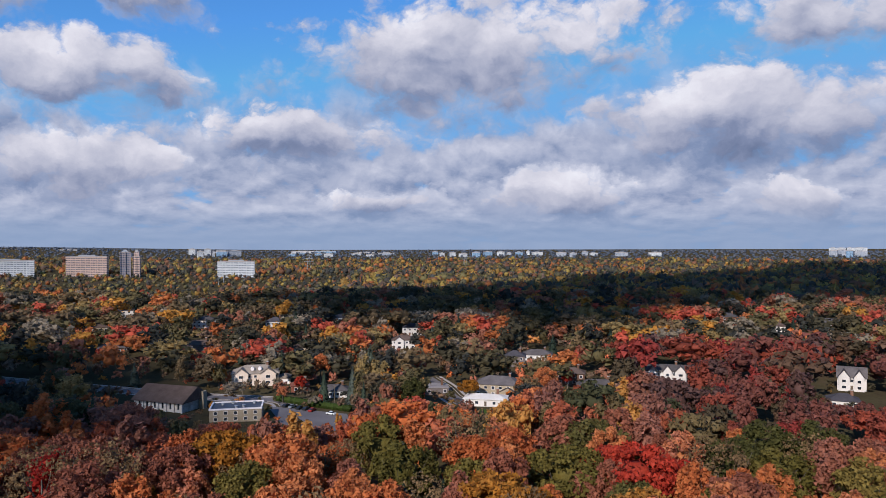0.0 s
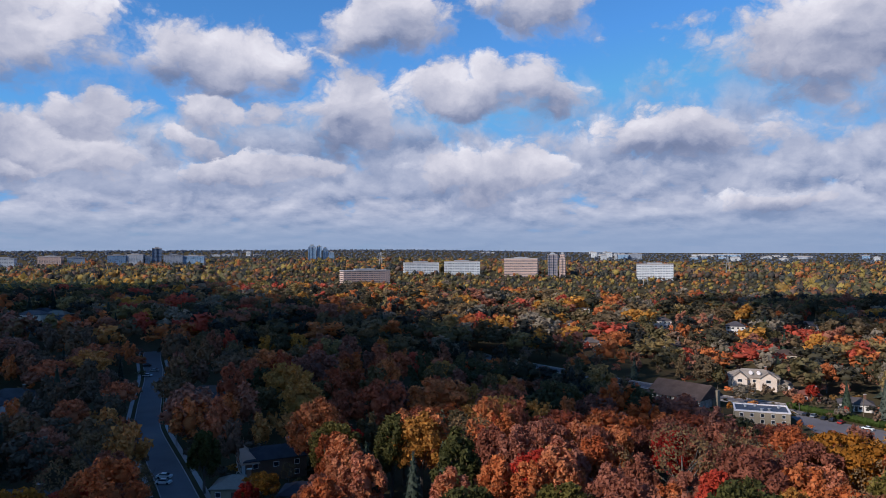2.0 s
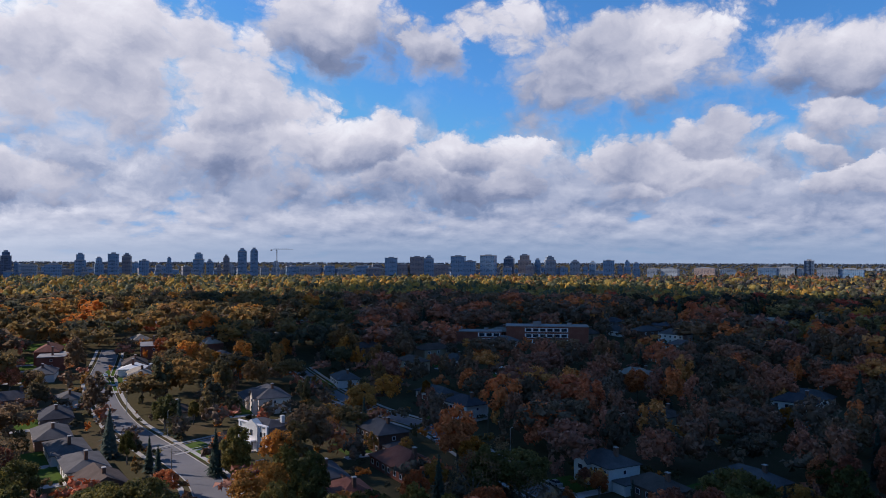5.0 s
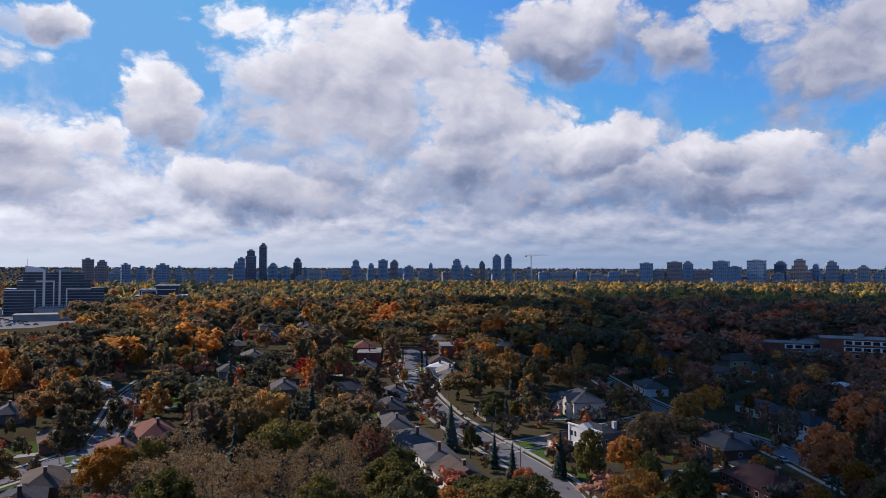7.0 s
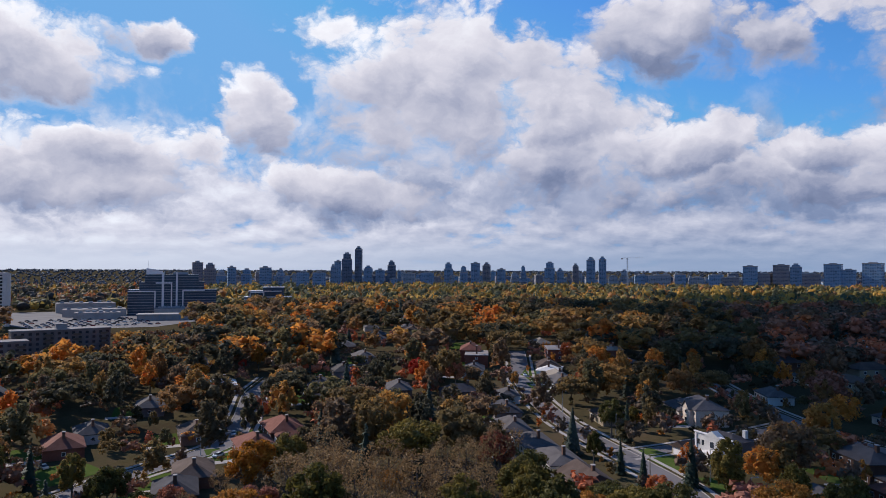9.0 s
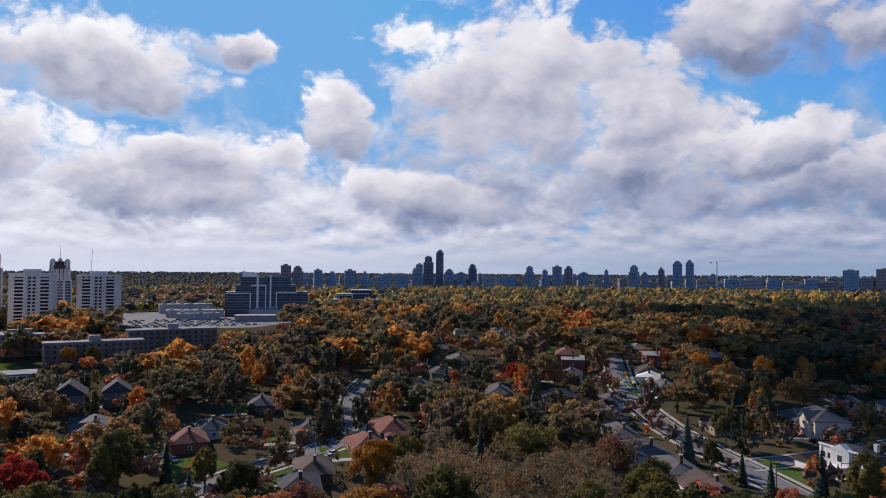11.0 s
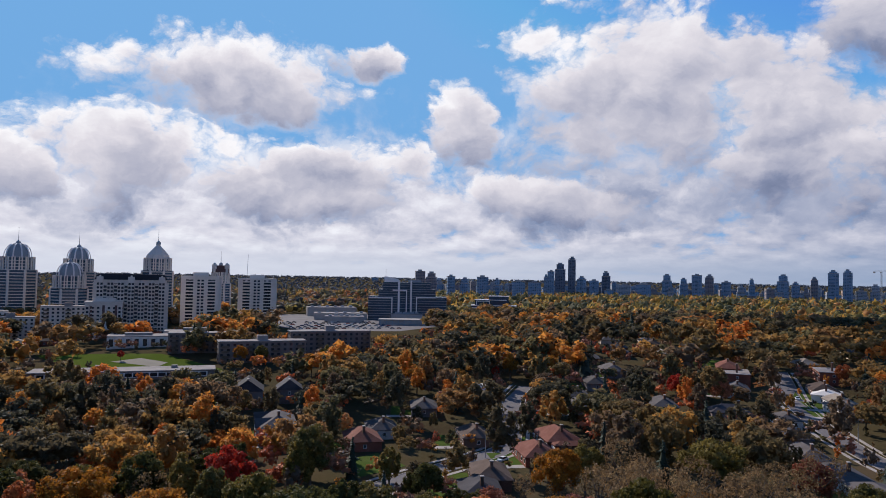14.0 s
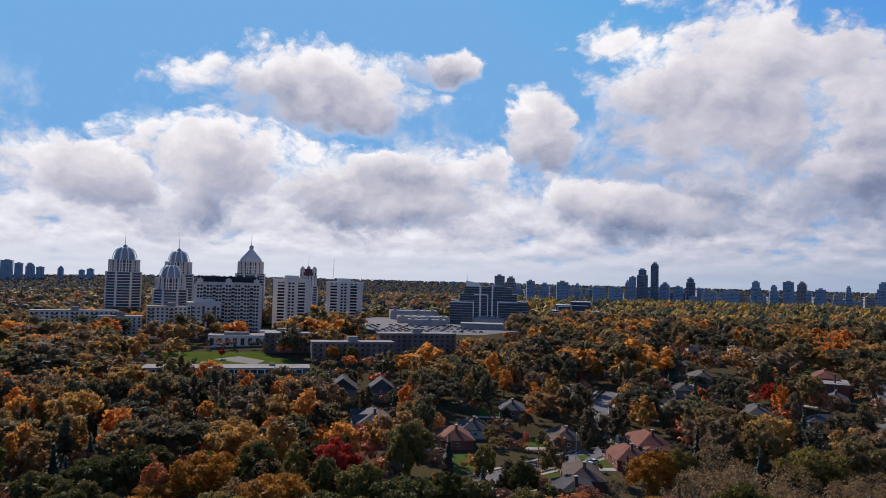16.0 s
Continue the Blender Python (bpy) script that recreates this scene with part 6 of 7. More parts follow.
skyscraper(603.9, 2582.3, 44, 14.1, -13, "concrete")
skyscraper(719.8, 2555.4, 44.8, 14.2, -16, "white")
skyscraper(1268.8, 2392.5, 24.9, 21.3, -28, "concrete")
skyscraper(1327, 2451.3, 25.7, 21.7, -28, "concrete")
skyscraper(1260.2, 2279.6, 19.1, 23.6, -29, "glass")
skyscraper(1346.7, 2373.2, 38.2, 18.8, -30, "concrete")
skyscraper(1652.3, 3115.3, 32.4, 19.6, -28, "white")
skyscraper(1678.8, 3101.2, 32.4, 19.8, -28, "white")
skyscraper(1706.9, 3085.4, 26.6, 20, -29, "white")
skyscraper(1740.1, 3066.2, 49.8, 20.3, -30, "white")
skyscraper(-1072.1, -2786, 44.8, 64.8, 158, "glass")
skyscraper(-1104.7, -2773.4, 31.5, 54.9, 158, "glass")
skyscraper(-1135.6, -2761.6, 36.5, 54, 157, "glass")
skyscraper(-1164.1, -2749.7, 31.5, 42.5, 156, "glass")
skyscraper(-1221.8, -2725.2, 20.8, 42.5, 155, "glass")
skyscraper(-1281.2, -2697.4, 25.7, 32.6, 154, "glass")
skyscraper(-1306.3, -2685.5, 28.2, 36.8, 153, "glass")
skyscraper(-2338.7, -1837.9, 29.9, 15.7, 127, "glass")
rng = random.Random(17)
for k in range(46):
    view, far = 66 + 60 * (k + rng.uniform(-0.4, 0.4)) / 46, rng.uniform(1760, 1900)
    skyscraper(-92 - far * math.sin(radians(view)), -108 + far * math.cos(radians(view)), rng.uniform(34, 66), rng.uniform(16, 27), view, rng.choice(("glass", "glass", "concrete", "brown", "black", "glass")))
for k in range(58):
    view, far = 70 + 56 * (k + rng.uniform(-0.4, 0.4)) / 58, rng.uniform(1640, 1880)
    skyscraper(-92 - far * math.sin(radians(view)), -108 + far * math.cos(radians(view)), rng.uniform(14, 30), rng.uniform(10, 36), view, rng.choice(("glass", "glass", "concrete", "brown", "pink", "concrete")))
domed_tower(-651.5, -793.1, 137, 22.4, 49.8, "turrets", "brown and cream tower with twin roof turrets")


def tower_crane(x, y, h, turn, luffing):
    t = thing("tower_crane", pose(x, y, ground_z(x, y), 0, 0, turn), "slender pale tower crane above a building site", "crane")
    part("mast", joined(*[box(sx - 0.15, sx + 0.15, sy - 0.15, sy + 0.15, 0, h) for sx in (-0.9, 0.9) for sy in (-0.9, 0.9)]), M["steel"], t)
    part("brace", joined(*[box(-0.9, 0.9, -0.95 + 1.8 * (i % 2), -0.85 + 1.8 * (i % 2), 3 * i, 3 * i + 0.2) for i in range(int(h / 3))]), M["steel"], t)
    if luffing:
        part("jib", joined(*[box(-0.5 + 0.9 * k, -0.35 + 0.9 * k, -0.15, 0.15, 0, 32) for k in (0, 1)]), M["steel"], t, "", pose(0, 0, h, 0, -14, 0))
    else:
        part("jib", joined(box(-14, 38, -0.5, -0.3, h, h + 0.3), box(-14, 38, 0.3, 0.5, h, h + 0.3), box(-10, 30, -0.1, 0.1, h + 1.6, h + 1.9)), M["steel"], t)
        part("counterweight", box(-14, -11, -1, 1, h - 2.5, h), M["concrete"], t)
    part("cab", box(-1, 1, -2.4, -0.9, h - 2.4, h - 0.2, 0.1), M["white"], t)


tower_crane(-1556.3, -135.2, 65.3, 60, False)
tower_crane(-695.5, -797.1, 41.9, 40, True)


# ---- clouds out of view, added and laid out to shade parts of the land; they stand high on the sun's side ----
def cloud(name, label, puffs, high=1500.0):
    """One cloud: lumps joined in a mesh. Each puff is given by the place on the land that it shades and by its radius."""
    rng = np.random.RandomState(len(puffs))
    bm = bmesh.new()
    shift = TO_SUN * (high / TO_SUN.z)
    for x, y, r in puffs:
        for k in range(7):
            a, q = rng.uniform(0, 6.28), (0.0 if k == 0 else rng.uniform(0.35, 0.95))
            size = r * (0.72 if k == 0 else rng.uniform(0.28, 0.5))
            lift = 1 + rng.uniform(0, 0.2) * r / high
            at = Vector((x + math.cos(a) * r * q + shift.x * lift, y + math.sin(a) * r * q + shift.y * lift, high * lift))
            made = bmesh.ops.create_icosphere(bm, subdivisions=3, radius=size)["verts"]
            for v in made:
                n = v.co.normalized()
                v.co *= 1 + 0.30 * noise.fractal(n * 2.3 + at * 0.01, 0.8, 2.0, 4)
                v.co.z *= 0.32 if v.co.z < 0 else 0.6
                v.co += at
    me = bpy.data.meshes.new(name)
    bm.to_mesh(me)
    bm.free()
    me.materials.append(M["cloud"])
    tagged(new(name, me), label, "cloud", "", "structure")


cloud("cloud", "broad grey-white cumulus cloud casting shade on the suburb", [(-1102.5, 156.3, 199.2), (-879.2, 208.2, 298.8), (-714.1, 374.5, 166), (-507.8, 174.1, 247.3), (-376.2, 289, 105.7), (-323.3, 183.2, 124), (-239.8, 307.2, 82.9), (-414.8, 43, 99.1), (-266.3, 231.5, 87.8), (-213.9, 239, 47.9), (-228.3, 179.3, 45.5), (-250.8, 109, 70.1), (-294.2, 44.5, 87.7), (-363.7, -12.2, 71.1), (-256.9, 39.7, 64.5), (-431.5, -46.3, 55.6), (-509, -49, 94.2), (-745.2, -50.3, 132.8), (-269.6, -12.9, 70.8), (-305.2, -59.1, 40.4), (-226.7, 8.4, 56.1), (-218.9, 60, 54.2), (-153.9, 240, 50), (-165, 208, 38), (-125, 222, 34), (-102, 200, 24), (-208, 168, 34), (-213, 108, 33), (-194, 92, 22), (-194, 124, 20), (-185, 62, 26), (-140, 190, 22), (-205, 310, 50), (-230, 130, 40), (-172, 48, 25), (-186, 84, 20), (-150, 28, 24)])
cloud("cloud", "cumulus cloud casting shade beyond the valley", [(35, 655, 125), (-70, 690, 105), (-150, 695, 60), (130, 655, 125), (205, 725, 130), (300, 770, 130), (125, 812, 200), (330, 911, 240), (540, 952, 250), (470, 860, 120), (747, 1203, 332), (680, 900, 160), (954, 1411, 315)])


# ---- trees ----
G = (1 + 5 ** 0.5) / 2
ICO_V = np.array([(-1, G, 0), (1, G, 0), (-1, -G, 0), (1, -G, 0), (0, -1, G), (0, 1, G), (0, -1, -G), (0, 1, -G), (G, 0, -1), (G, 0, 1), (-G, 0, -1), (-G, 0, 1)]) / math.hypot(1, G)
ICO_F = np.array([(0, 11, 5), (0, 5, 1), (0, 1, 7), (0, 7, 10), (0, 10, 11), (1, 5, 9), (5, 11, 4), (11, 10, 2), (10, 7, 6), (7, 1, 8), (3, 9, 4), (3, 4, 2), (3, 2, 6), (3, 6, 8), (3, 8, 9), (4, 9, 5), (2, 4, 11), (6, 2, 10), (8, 6, 7), (9, 8, 1)])


ICO_EDGES = {}
FINE_V, FINE_F = [tuple(c) for c in ICO_V], []
for a, b, c in ICO_F:
    mids = []
    for p, q in ((a, b), (b, c), (c, a)):
        key = (min(p, q), max(p, q))
        if key not in ICO_EDGES:
            m = ICO_V[p] + ICO_V[q]
            ICO_EDGES[key] = len(FINE_V)
            FINE_V.append(tuple(m / np.linalg.norm(m)))
        mids.append(ICO_EDGES[key])
    FINE_F += [(a, mids[0], mids[2]), (b, mids[1], mids[0]), (c, mids[2], mids[1]), tuple(mids)]
FINE_V, FINE_F = np.array(FINE_V), np.array(FINE_F)


def lobes_of(kind, rng, many=1.0):
    """The inner mass of a crown and the lobes that stand out of it, for a tree of height 1: middle, radius, half height."""
    wide, tall, mid_, count = {"round": (0.30, 0.31, 0.64, 18), "tall": (0.20, 0.36, 0.60, 18), "broad": (0.40, 0.25, 0.66, 24)}[kind]
    count = max(5, int(count * many))
    swell = (18 / count) ** 0.36
    rows = [(0, 0, mid_, wide, tall)]
    for i in range(count):
        h = 1 - 1.6 * (i + 0.5) / count
        a = i * 2.399963 + rng.uniform(-0.4, 0.4)
        q = math.sqrt(max(0.0, 1 - h * h)) * rng.uniform(0.62, 0.98)
        size = rng.uniform(0.30, 0.46) * swell
        rows.append((wide * q * math.cos(a), wide * q * math.sin(a), mid_ + tall * h * 0.84, wide * size, tall * size * rng.uniform(0.75, 1.0)))
    return rows


def crown_arrays(kind, seed, leaves, size, many=1.0, fine=False, bare=False):
    """A crown: rough inner lobes and many small leaf clumps all over them, as corners and triangles."""
    rng = np.random.RandomState(seed)
    lobes = lobes_of(kind, rng, many)
    verts, tris, k = [], [], 0
    if not bare:
        cv, cf = (FINE_V, FINE_F) if fine else (ICO_V, ICO_F)
        for i, (x, y, z, r, t) in enumerate(lobes):
            scale = 0.58 if i == 0 else 0.60
            jag = rng.uniform(0.72, 1.12, (len(cv), 1)) if fine else rng.uniform(0.78, 1.1, (len(cv), 1))
            verts.append(cv * jag * np.array([r, r, t]) * scale + np.array([x, y, z]))
            tris.append(cf + k)
            k += len(cv)
    area = np.array([r * r for *_, r, t in lobes[1:]])
    pick = rng.choice(len(lobes) - 1, leaves, p=area / area.sum())
    L = np.array(lobes)[1 + pick]
    way = rng.normal(size=(leaves, 3)) * 0.7 + (L[:, :3] - np.array(lobes[0][:3])) / np.array([lobes[0][3], lobes[0][3], lobes[0][4]]) * 0.9 + np.array([0, 0, 0.15])
    way /= np.linalg.norm(way, axis=1)[:, None]
    at = L[:, :3] + way * L[:, [3, 3, 4]] * rng.uniform(0.52, 1.16, (leaves, 1))
    normal = way + rng.normal(scale=0.75, size=(leaves, 3))
    normal /= np.linalg.norm(normal, axis=1)[:, None]
    side = np.cross(normal, rng.normal(size=(leaves, 3)))
    side /= np.linalg.norm(side, axis=1)[:, None]
    up = np.cross(normal, side)
    s = size * rng.uniform(0.6, 1.4, (leaves, 1))
    clump = np.stack([at - side * s * 0.9 - up * s * 0.6, at + side * s * 0.9 - up * s * rng.uniform(0.3, 0.8, (leaves, 1)), at + up * s + side * s * rng.uniform(-0.5, 0.5, (leaves, 1))], 1).reshape(-1, 3)
    verts.append(clump)
    tris.append(k + 3 * np.arange(leaves)[:, None] + np.array([[0, 1, 2]]))
    return np.concatenate(verts), np.concatenate(tris)


def conifer_arrays(seed, leaves, size, wide=0.2):
    rng = np.random.RandomState(seed)
    h = rng.uniform(0, 1, leaves) ** 1.35
    a = rng.uniform(0, 2 * math.pi, leaves)
    tier = 0.75 + 0.25 * np.sin(h * 60)
    r = wide * (1 - h) * tier * rng.uniform(0.55, 1.05, leaves) + 0.008
    at = np.stack([r * np.cos(a), r * np.sin(a), 0.08 + 0.92 * h - 0.25 * r], 1)
    out = np.stack([np.cos(a), np.sin(a), np.full(leaves, -0.45)], 1)
    side = np.stack([-np.sin(a), np.cos(a), np.zeros(leaves)], 1)
    s = size * (1.15 - 0.8 * h)[:, None] * rng.uniform(0.7, 1.3, (leaves, 1))
    quad = np.stack([at - out * s, at - side * s * 0.6, at + out * s * 1.2, at + side * s * 0.6], 1).reshape(-1, 3)
    base = 4 * np.arange(leaves)[:, None]
    v, t = [quad], [base + np.array([[0, 1, 3]]), base + np.array([[1, 2, 3]])]
    cone, f = prism(8, wide * 0.72, 0.10, 0.97, 0.03)
    k = len(quad)
    v.append(np.array(cone))
    t.append(np.array([[k + i, k + (i + 1) % 8, k + 8 + i] for i in range(8)] + [[k + (i + 1) % 8, k + 8 + (i + 1) % 8, k + 8 + i] for i in range(8)]))
    return np.concatenate(v), np.concatenate(t)


def trunk_shape(seed, top=0.66, thick=0.022, limbs=5, fork=0.2):
    """A tapered trunk with limbs, for a tree of height 1."""
    rng = random.Random(seed)

    def bough(a, b, r0, r1, sides=6):
        a, b = Vector(a), Vector(b)
        q = (b - a).to_track_quat("Z", "Y")
        v = [tuple(p + q @ Vector((r * math.cos(2 * math.pi * i / sides), r * math.sin(2 * math.pi * i / sides), 0))) for p, r in ((a, r0), (b, r1)) for i in range(sides)]
        return v, [(i, (i + 1) % sides, sides + (i + 1) % sides, sides + i) for i in range(sides)]

    shapes = [bough((0, 0, -0.04), (0.01, 0.0, 0.3), thick * 1.2, thick * 0.85), bough((0.01, 0, 0.3), (0.0, 0.01, top), thick * 0.85, thick * 0.3)]
    for i in range(limbs):
        a, z = i * 2.4 + rng.uniform(-0.4, 0.4), rng.uniform(0.24, 0.5)
        end = (fork * math.cos(a), fork * math.sin(a), z + rng.uniform(0.16, 0.3))
        shapes.append(bough((0.005, 0, z), end, thick * 0.5, thick * 0.16, 5))
        shapes.append(bough(end, (end[0] * 1.3, end[1] * 1.3 + 0.04, end[2] + 0.14), thick * 0.16, thick * 0.05, 4))
    return joined(*shapes)


def model(name, arrays, mat):
    me = mesh_of_triangles(name, *arrays)
    me.materials.append(mat)
    return me


CROWNS = {kind: [model(f"crown_{kind}", crown_arrays(kind, 10 * i + j, 3000, 0.0200, 1.0, False), LEAF["green"]) for i in range(4)] for j, kind in enumerate(("round", "tall", "broad"))}
CROWNS["thin"] = [model("crown_thin", crown_arrays("round", 70 + i, 1100, 0.015, 1.0, False, True), LEAF["brown"]) for i in range(3)]
CROWNS["conifer"] = [model("crown_conifer", conifer_arrays(90 + i, 520, 0.042, 0.17 + 0.03 * i), LEAF["conifer"]) for i in range(3)]
TRUNKS = {}
for kind, fork in (("round", 0.2), ("tall", 0.13), ("broad", 0.28), ("thin", 0.24)):
    TRUNKS[kind] = mesh_of("trunk_" + kind, *trunk_shape(len(kind), fork=fork, limbs=9 if kind == "thin" else 5))
TRUNKS["conifer"] = mesh_of("trunk_conifer", *trunk_shape(3, 0.9, 0.016, 0))
for me in TRUNKS.values():
    me.materials.append(M["bark"])

TREE_WORDS = {
    "orange": ("sugar_maple_tree", "maple in orange autumn leaf"), "red": ("red_maple_tree", "maple in deep red autumn leaf"), "russet": ("oak_tree", "oak in russet autumn leaf"),
    "golden": ("ash_tree", "broad tree in golden autumn leaf"), "olive": ("linden_tree", "tree in yellowing olive-green leaf"), "green": ("beech_tree", "full tree still in dark green leaf"),
    "conifer": ("spruce_tree", "dark green spruce with drooping boughs"), "brown": ("bare_tree", "half-bare tree with thin brown leaves"),
}
COUNT = {}


def tree(x, y, colour, height, shape="", rng=random.Random(5)):
    name, label = TREE_WORDS[colour]
    shape = shape or {"conifer": "conifer", "brown": "thin"}.get(colour) or rng.choice({"golden": ("round", "round", "broad"), "orange": ("round", "tall", "tall"), "russet": ("tall", "tall", "round")}.get(colour, ("round", "round", "tall", "broad")))
    t = thing(name, pose(x, y, ground_z(x, y), 0, 0, rng.uniform(0, 360)) @ Matrix.Diagonal((height, height, height, 1)), label, "tree", colour + " trees")
    part("trunk", TRUNKS[shape], M["bark"], t)
    crown = part("crown", rng.choice(CROWNS[shape]), LEAF[colour], t)
    crown.material_slots[0].link = "OBJECT"
    crown.material_slots[0].material = LEAF[colour]
    COUNT[colour] = COUNT.get(colour, 0) + 1
    PLANTED.append((x, y))


PLANTED = []
# trees that stand out
for x, y, colour, height, shape in (
    (-168, 116, "red", 15, "round"), (-79.3, 349.3, "red", 9, "round"), (-83, 328.8, "orange", 8, "round"), (4.4, 329.8, "golden", 12, "broad"), (-28.3, 342.4, "golden", 9, "round"), (-40.1, 290.9, "conifer", 17, ""), (-50, 327.2, "conifer", 18, ""),
    (-64.5, 333.5, "conifer", 15, ""), (-20.1, 302.9, "green", 16, "round"), (-123.4, 359.3, "golden", 11, "round"), (54.5, 355.9, "red", 10, "round"), (39.1, 323.3, "orange", 17, "round"), (29.1, 312.3, "orange", 15, "round"),
    (-97.7, 386.5, "conifer", 16, ""), (-74.7, 378, "orange", 15, "round"), (-201, 137.8, "conifer", 13, ""), (-311.1, -105.5, "conifer", 14, ""), (-318.5, -125.2, "conifer", 11, ""), (-328.4, -133.6, "olive", 10, "tall"),
    (-337.7, -141.1, "conifer", 16, ""), (-297.7, -118.8, "conifer", 13, ""), (-364.8, -129.4, "green", 14, "round"), (-360.6, -123.8, "conifer", 15, ""), (-398.5, -326.2, "golden", 13, "broad"), (-380.6, -338.9, "golden", 15, "broad"),
    (-441.6, -317.6, "golden", 13, "round"), (-460.7, -348.9, "golden", 14, "round"), (-482.5, -316.4, "orange", 15, "round"), (-455.9, -299.2, "golden", 15, "broad"), (-499.7, -309.7, "golden", 16, "round"), (-376.6, -404.4, "golden", 15, "broad"),
    (-400.5, -412.9, "olive", 14, "round"), (-374.6, -457.3, "golden", 12, "round"), (-383.1, -449, "olive", 12, "round"), (-522.3, -159.5, "orange", 12, "round"), (-500.9, -140.3, "golden", 14, "broad"), (-478.5, -128.6, "golden", 14, "broad"),
    (-453.3, -111.7, "golden", 13, "broad"), (-432.9, -205.4, "orange", 14, "round"), (-441.1, -227.9, "red", 13, "round"), (-419.4, -148.4, "golden", 13, "round"), (-273.2, -182.9, "golden", 10, "broad"), (-343.8, -523.3, "red", 6, "round"),
    (-307.5, -420.1, "red", 8, "round"), (-407, -620.9, "golden", 14, "broad"), (-437.5, -324.6, "red", 7, "round"), (-367.6, 36.6, "orange", 14, "round"), (-380.1, 61.1, "orange", 15, "round"), (-318.3, 87.1, "golden", 11, "round"),
    (-315.6, 5.5, "golden", 9, "tall"), (-379.7, -121.7, "olive", 9, "tall"), (-405.7, -27.1, "golden", 9, "tall"),
):
    if shape == "broad":
        height *= 0.95
    tree(x, y, colour, height, shape)

# the west mix leans brown to match the cloud shade lying there
ZONES = {
    "forest": (("orange", 42), ("red", 8), ("russet", 20), ("golden", 6), ("brown", 13), ("green", 7), ("olive", 7), ("conifer", 3)),
    "slope": (("russet", 30), ("orange", 20), ("red", 12), ("brown", 16), ("olive", 14), ("green", 8)),
    "north": (("olive", 26), ("green", 24), ("orange", 14), ("red", 8), ("golden", 10), ("russet", 8), ("conifer", 10)),
    "west": (("green", 20), ("russet", 24), ("brown", 22), ("golden", 10), ("orange", 10), ("conifer", 14), ("olive", 8)),
    "south": (("green", 36), ("olive", 30), ("golden", 14), ("conifer", 12), ("orange", 3), ("brown", 10), ("red", 1)),
    "thicket": (("brown", 72), ("russet", 3), ("olive", 14), ("golden", 11)),
}


def zone_of(x, y):
    if -335 < x < -222 and -228 < y < -155 + 0.15 * (x + 335):
        return "thicket"
    if x > 75 and y > 190:
        return "slope" if y < 400 else "north"
    if x > -200 and y < 276 - 0.25 * max(0, -x) and y > -50:
        return "forest"
    if x > 100 and y < 400:
        return "slope"
    if y > 250:
        return "north"
    if x < -170 and y > -50:
        return "west" if not (x > -280 and y > 160) else "forest"
    return "south"


PATH_XY = np.array([(r[1], r[2]) for r in ROWS])
CLEAR_XY = np.array(CLEAR)


def in_plot(x, y):
    for corners in PLOTS:
        inside = False
        for (ax, ay), (bx, by) in zip(corners, corners[1:] + corners[:1]):
            if (ay > y) != (by > y) and x < ax + (bx - ax) * (y - ay) / (by - ay):
                inside = not inside
        if inside:
            return True
    return False


def free(x, y, margin=0.0):
    return not in_plot(x, y) and bool(np.all((CLEAR_XY[:, 0] - x) ** 2 + (CLEAR_XY[:, 1] - y) ** 2 > (CLEAR_XY[:, 2] + margin) ** 2))


def sightline_room(x, y):
    """How high a tree may grow at a place without hiding what lies behind it from the camera."""
    best = 99.0
    for hx, hy, r, reach in VIEWS:
        ex, ey = (-33, -12) if hy > 250 else ((-90, -66) if hy > -85 else (-94, -128))
        dx, dy = ex - hx, ey - hy
        k = 1 / math.hypot(dx, dy)
        dx, dy = dx * k, dy * k
        along, off = (x - hx) * dx + (y - hy) * dy, abs((x - hx) * dy - (y - hy) * dx)
        if 0 < along < reach and off < r * 0.9 + 1:
            slope = (48 - ground_z(hx, hy)) * k
            best = min(best, ground_z(hx, hy) + (-3.0 if reach > 200 else (3.0 if hy > 250 else 4.2)) + along * slope - ground_z(x, y))
    return best


def seen_side(x, y):
    """Whether a place lies on the side that the flight looks to."""
    a = math.degrees(math.atan2(-(x + 50), y + 50))
    return -48 < a < 176


def scatter(spacing, near, far, rng):
    """Jittered places between two distances of the flight."""
    out = []
    k = int(far / spacing) + 40
    for i in range(-k, k):
        for j in range(-k, k):
            x, y = -50 + (i + rng.uniform(-0.45, 0.45)) * spacing, -50 + (j + rng.uniform(-0.45, 0.45)) * spacing
            d = np.min(np.hypot(PATH_XY[:, 0] - x, PATH_XY[:, 1] - y)) if far < 1500 else math.hypot(x + 50, y + 50)
            if near <= d < far and seen_side(x, y):
                out.append((x, y))
    return out


rng = random.Random(11)
NEAR = 206.0
for x, y in scatter(12.0, 70, NEAR, rng):
    zone = zone_of(x, y)
    if not free(x, y, 0.5):
        continue
    pool = ZONES[zone]
    colour = rng.choices([c for c, _ in pool], [n for _, n in pool])[0]
    height = rng.uniform(17, 25) if zone in ("forest", "slope") else rng.uniform(11, 20)
    room = sightline_room(x, y)
    if room < 3.5:
        continue
    tree(x, y, colour, min(room * rng.uniform(0.75, 1.0), height * (0.85 if colour == "conifer" else 1.0)), "", rng)


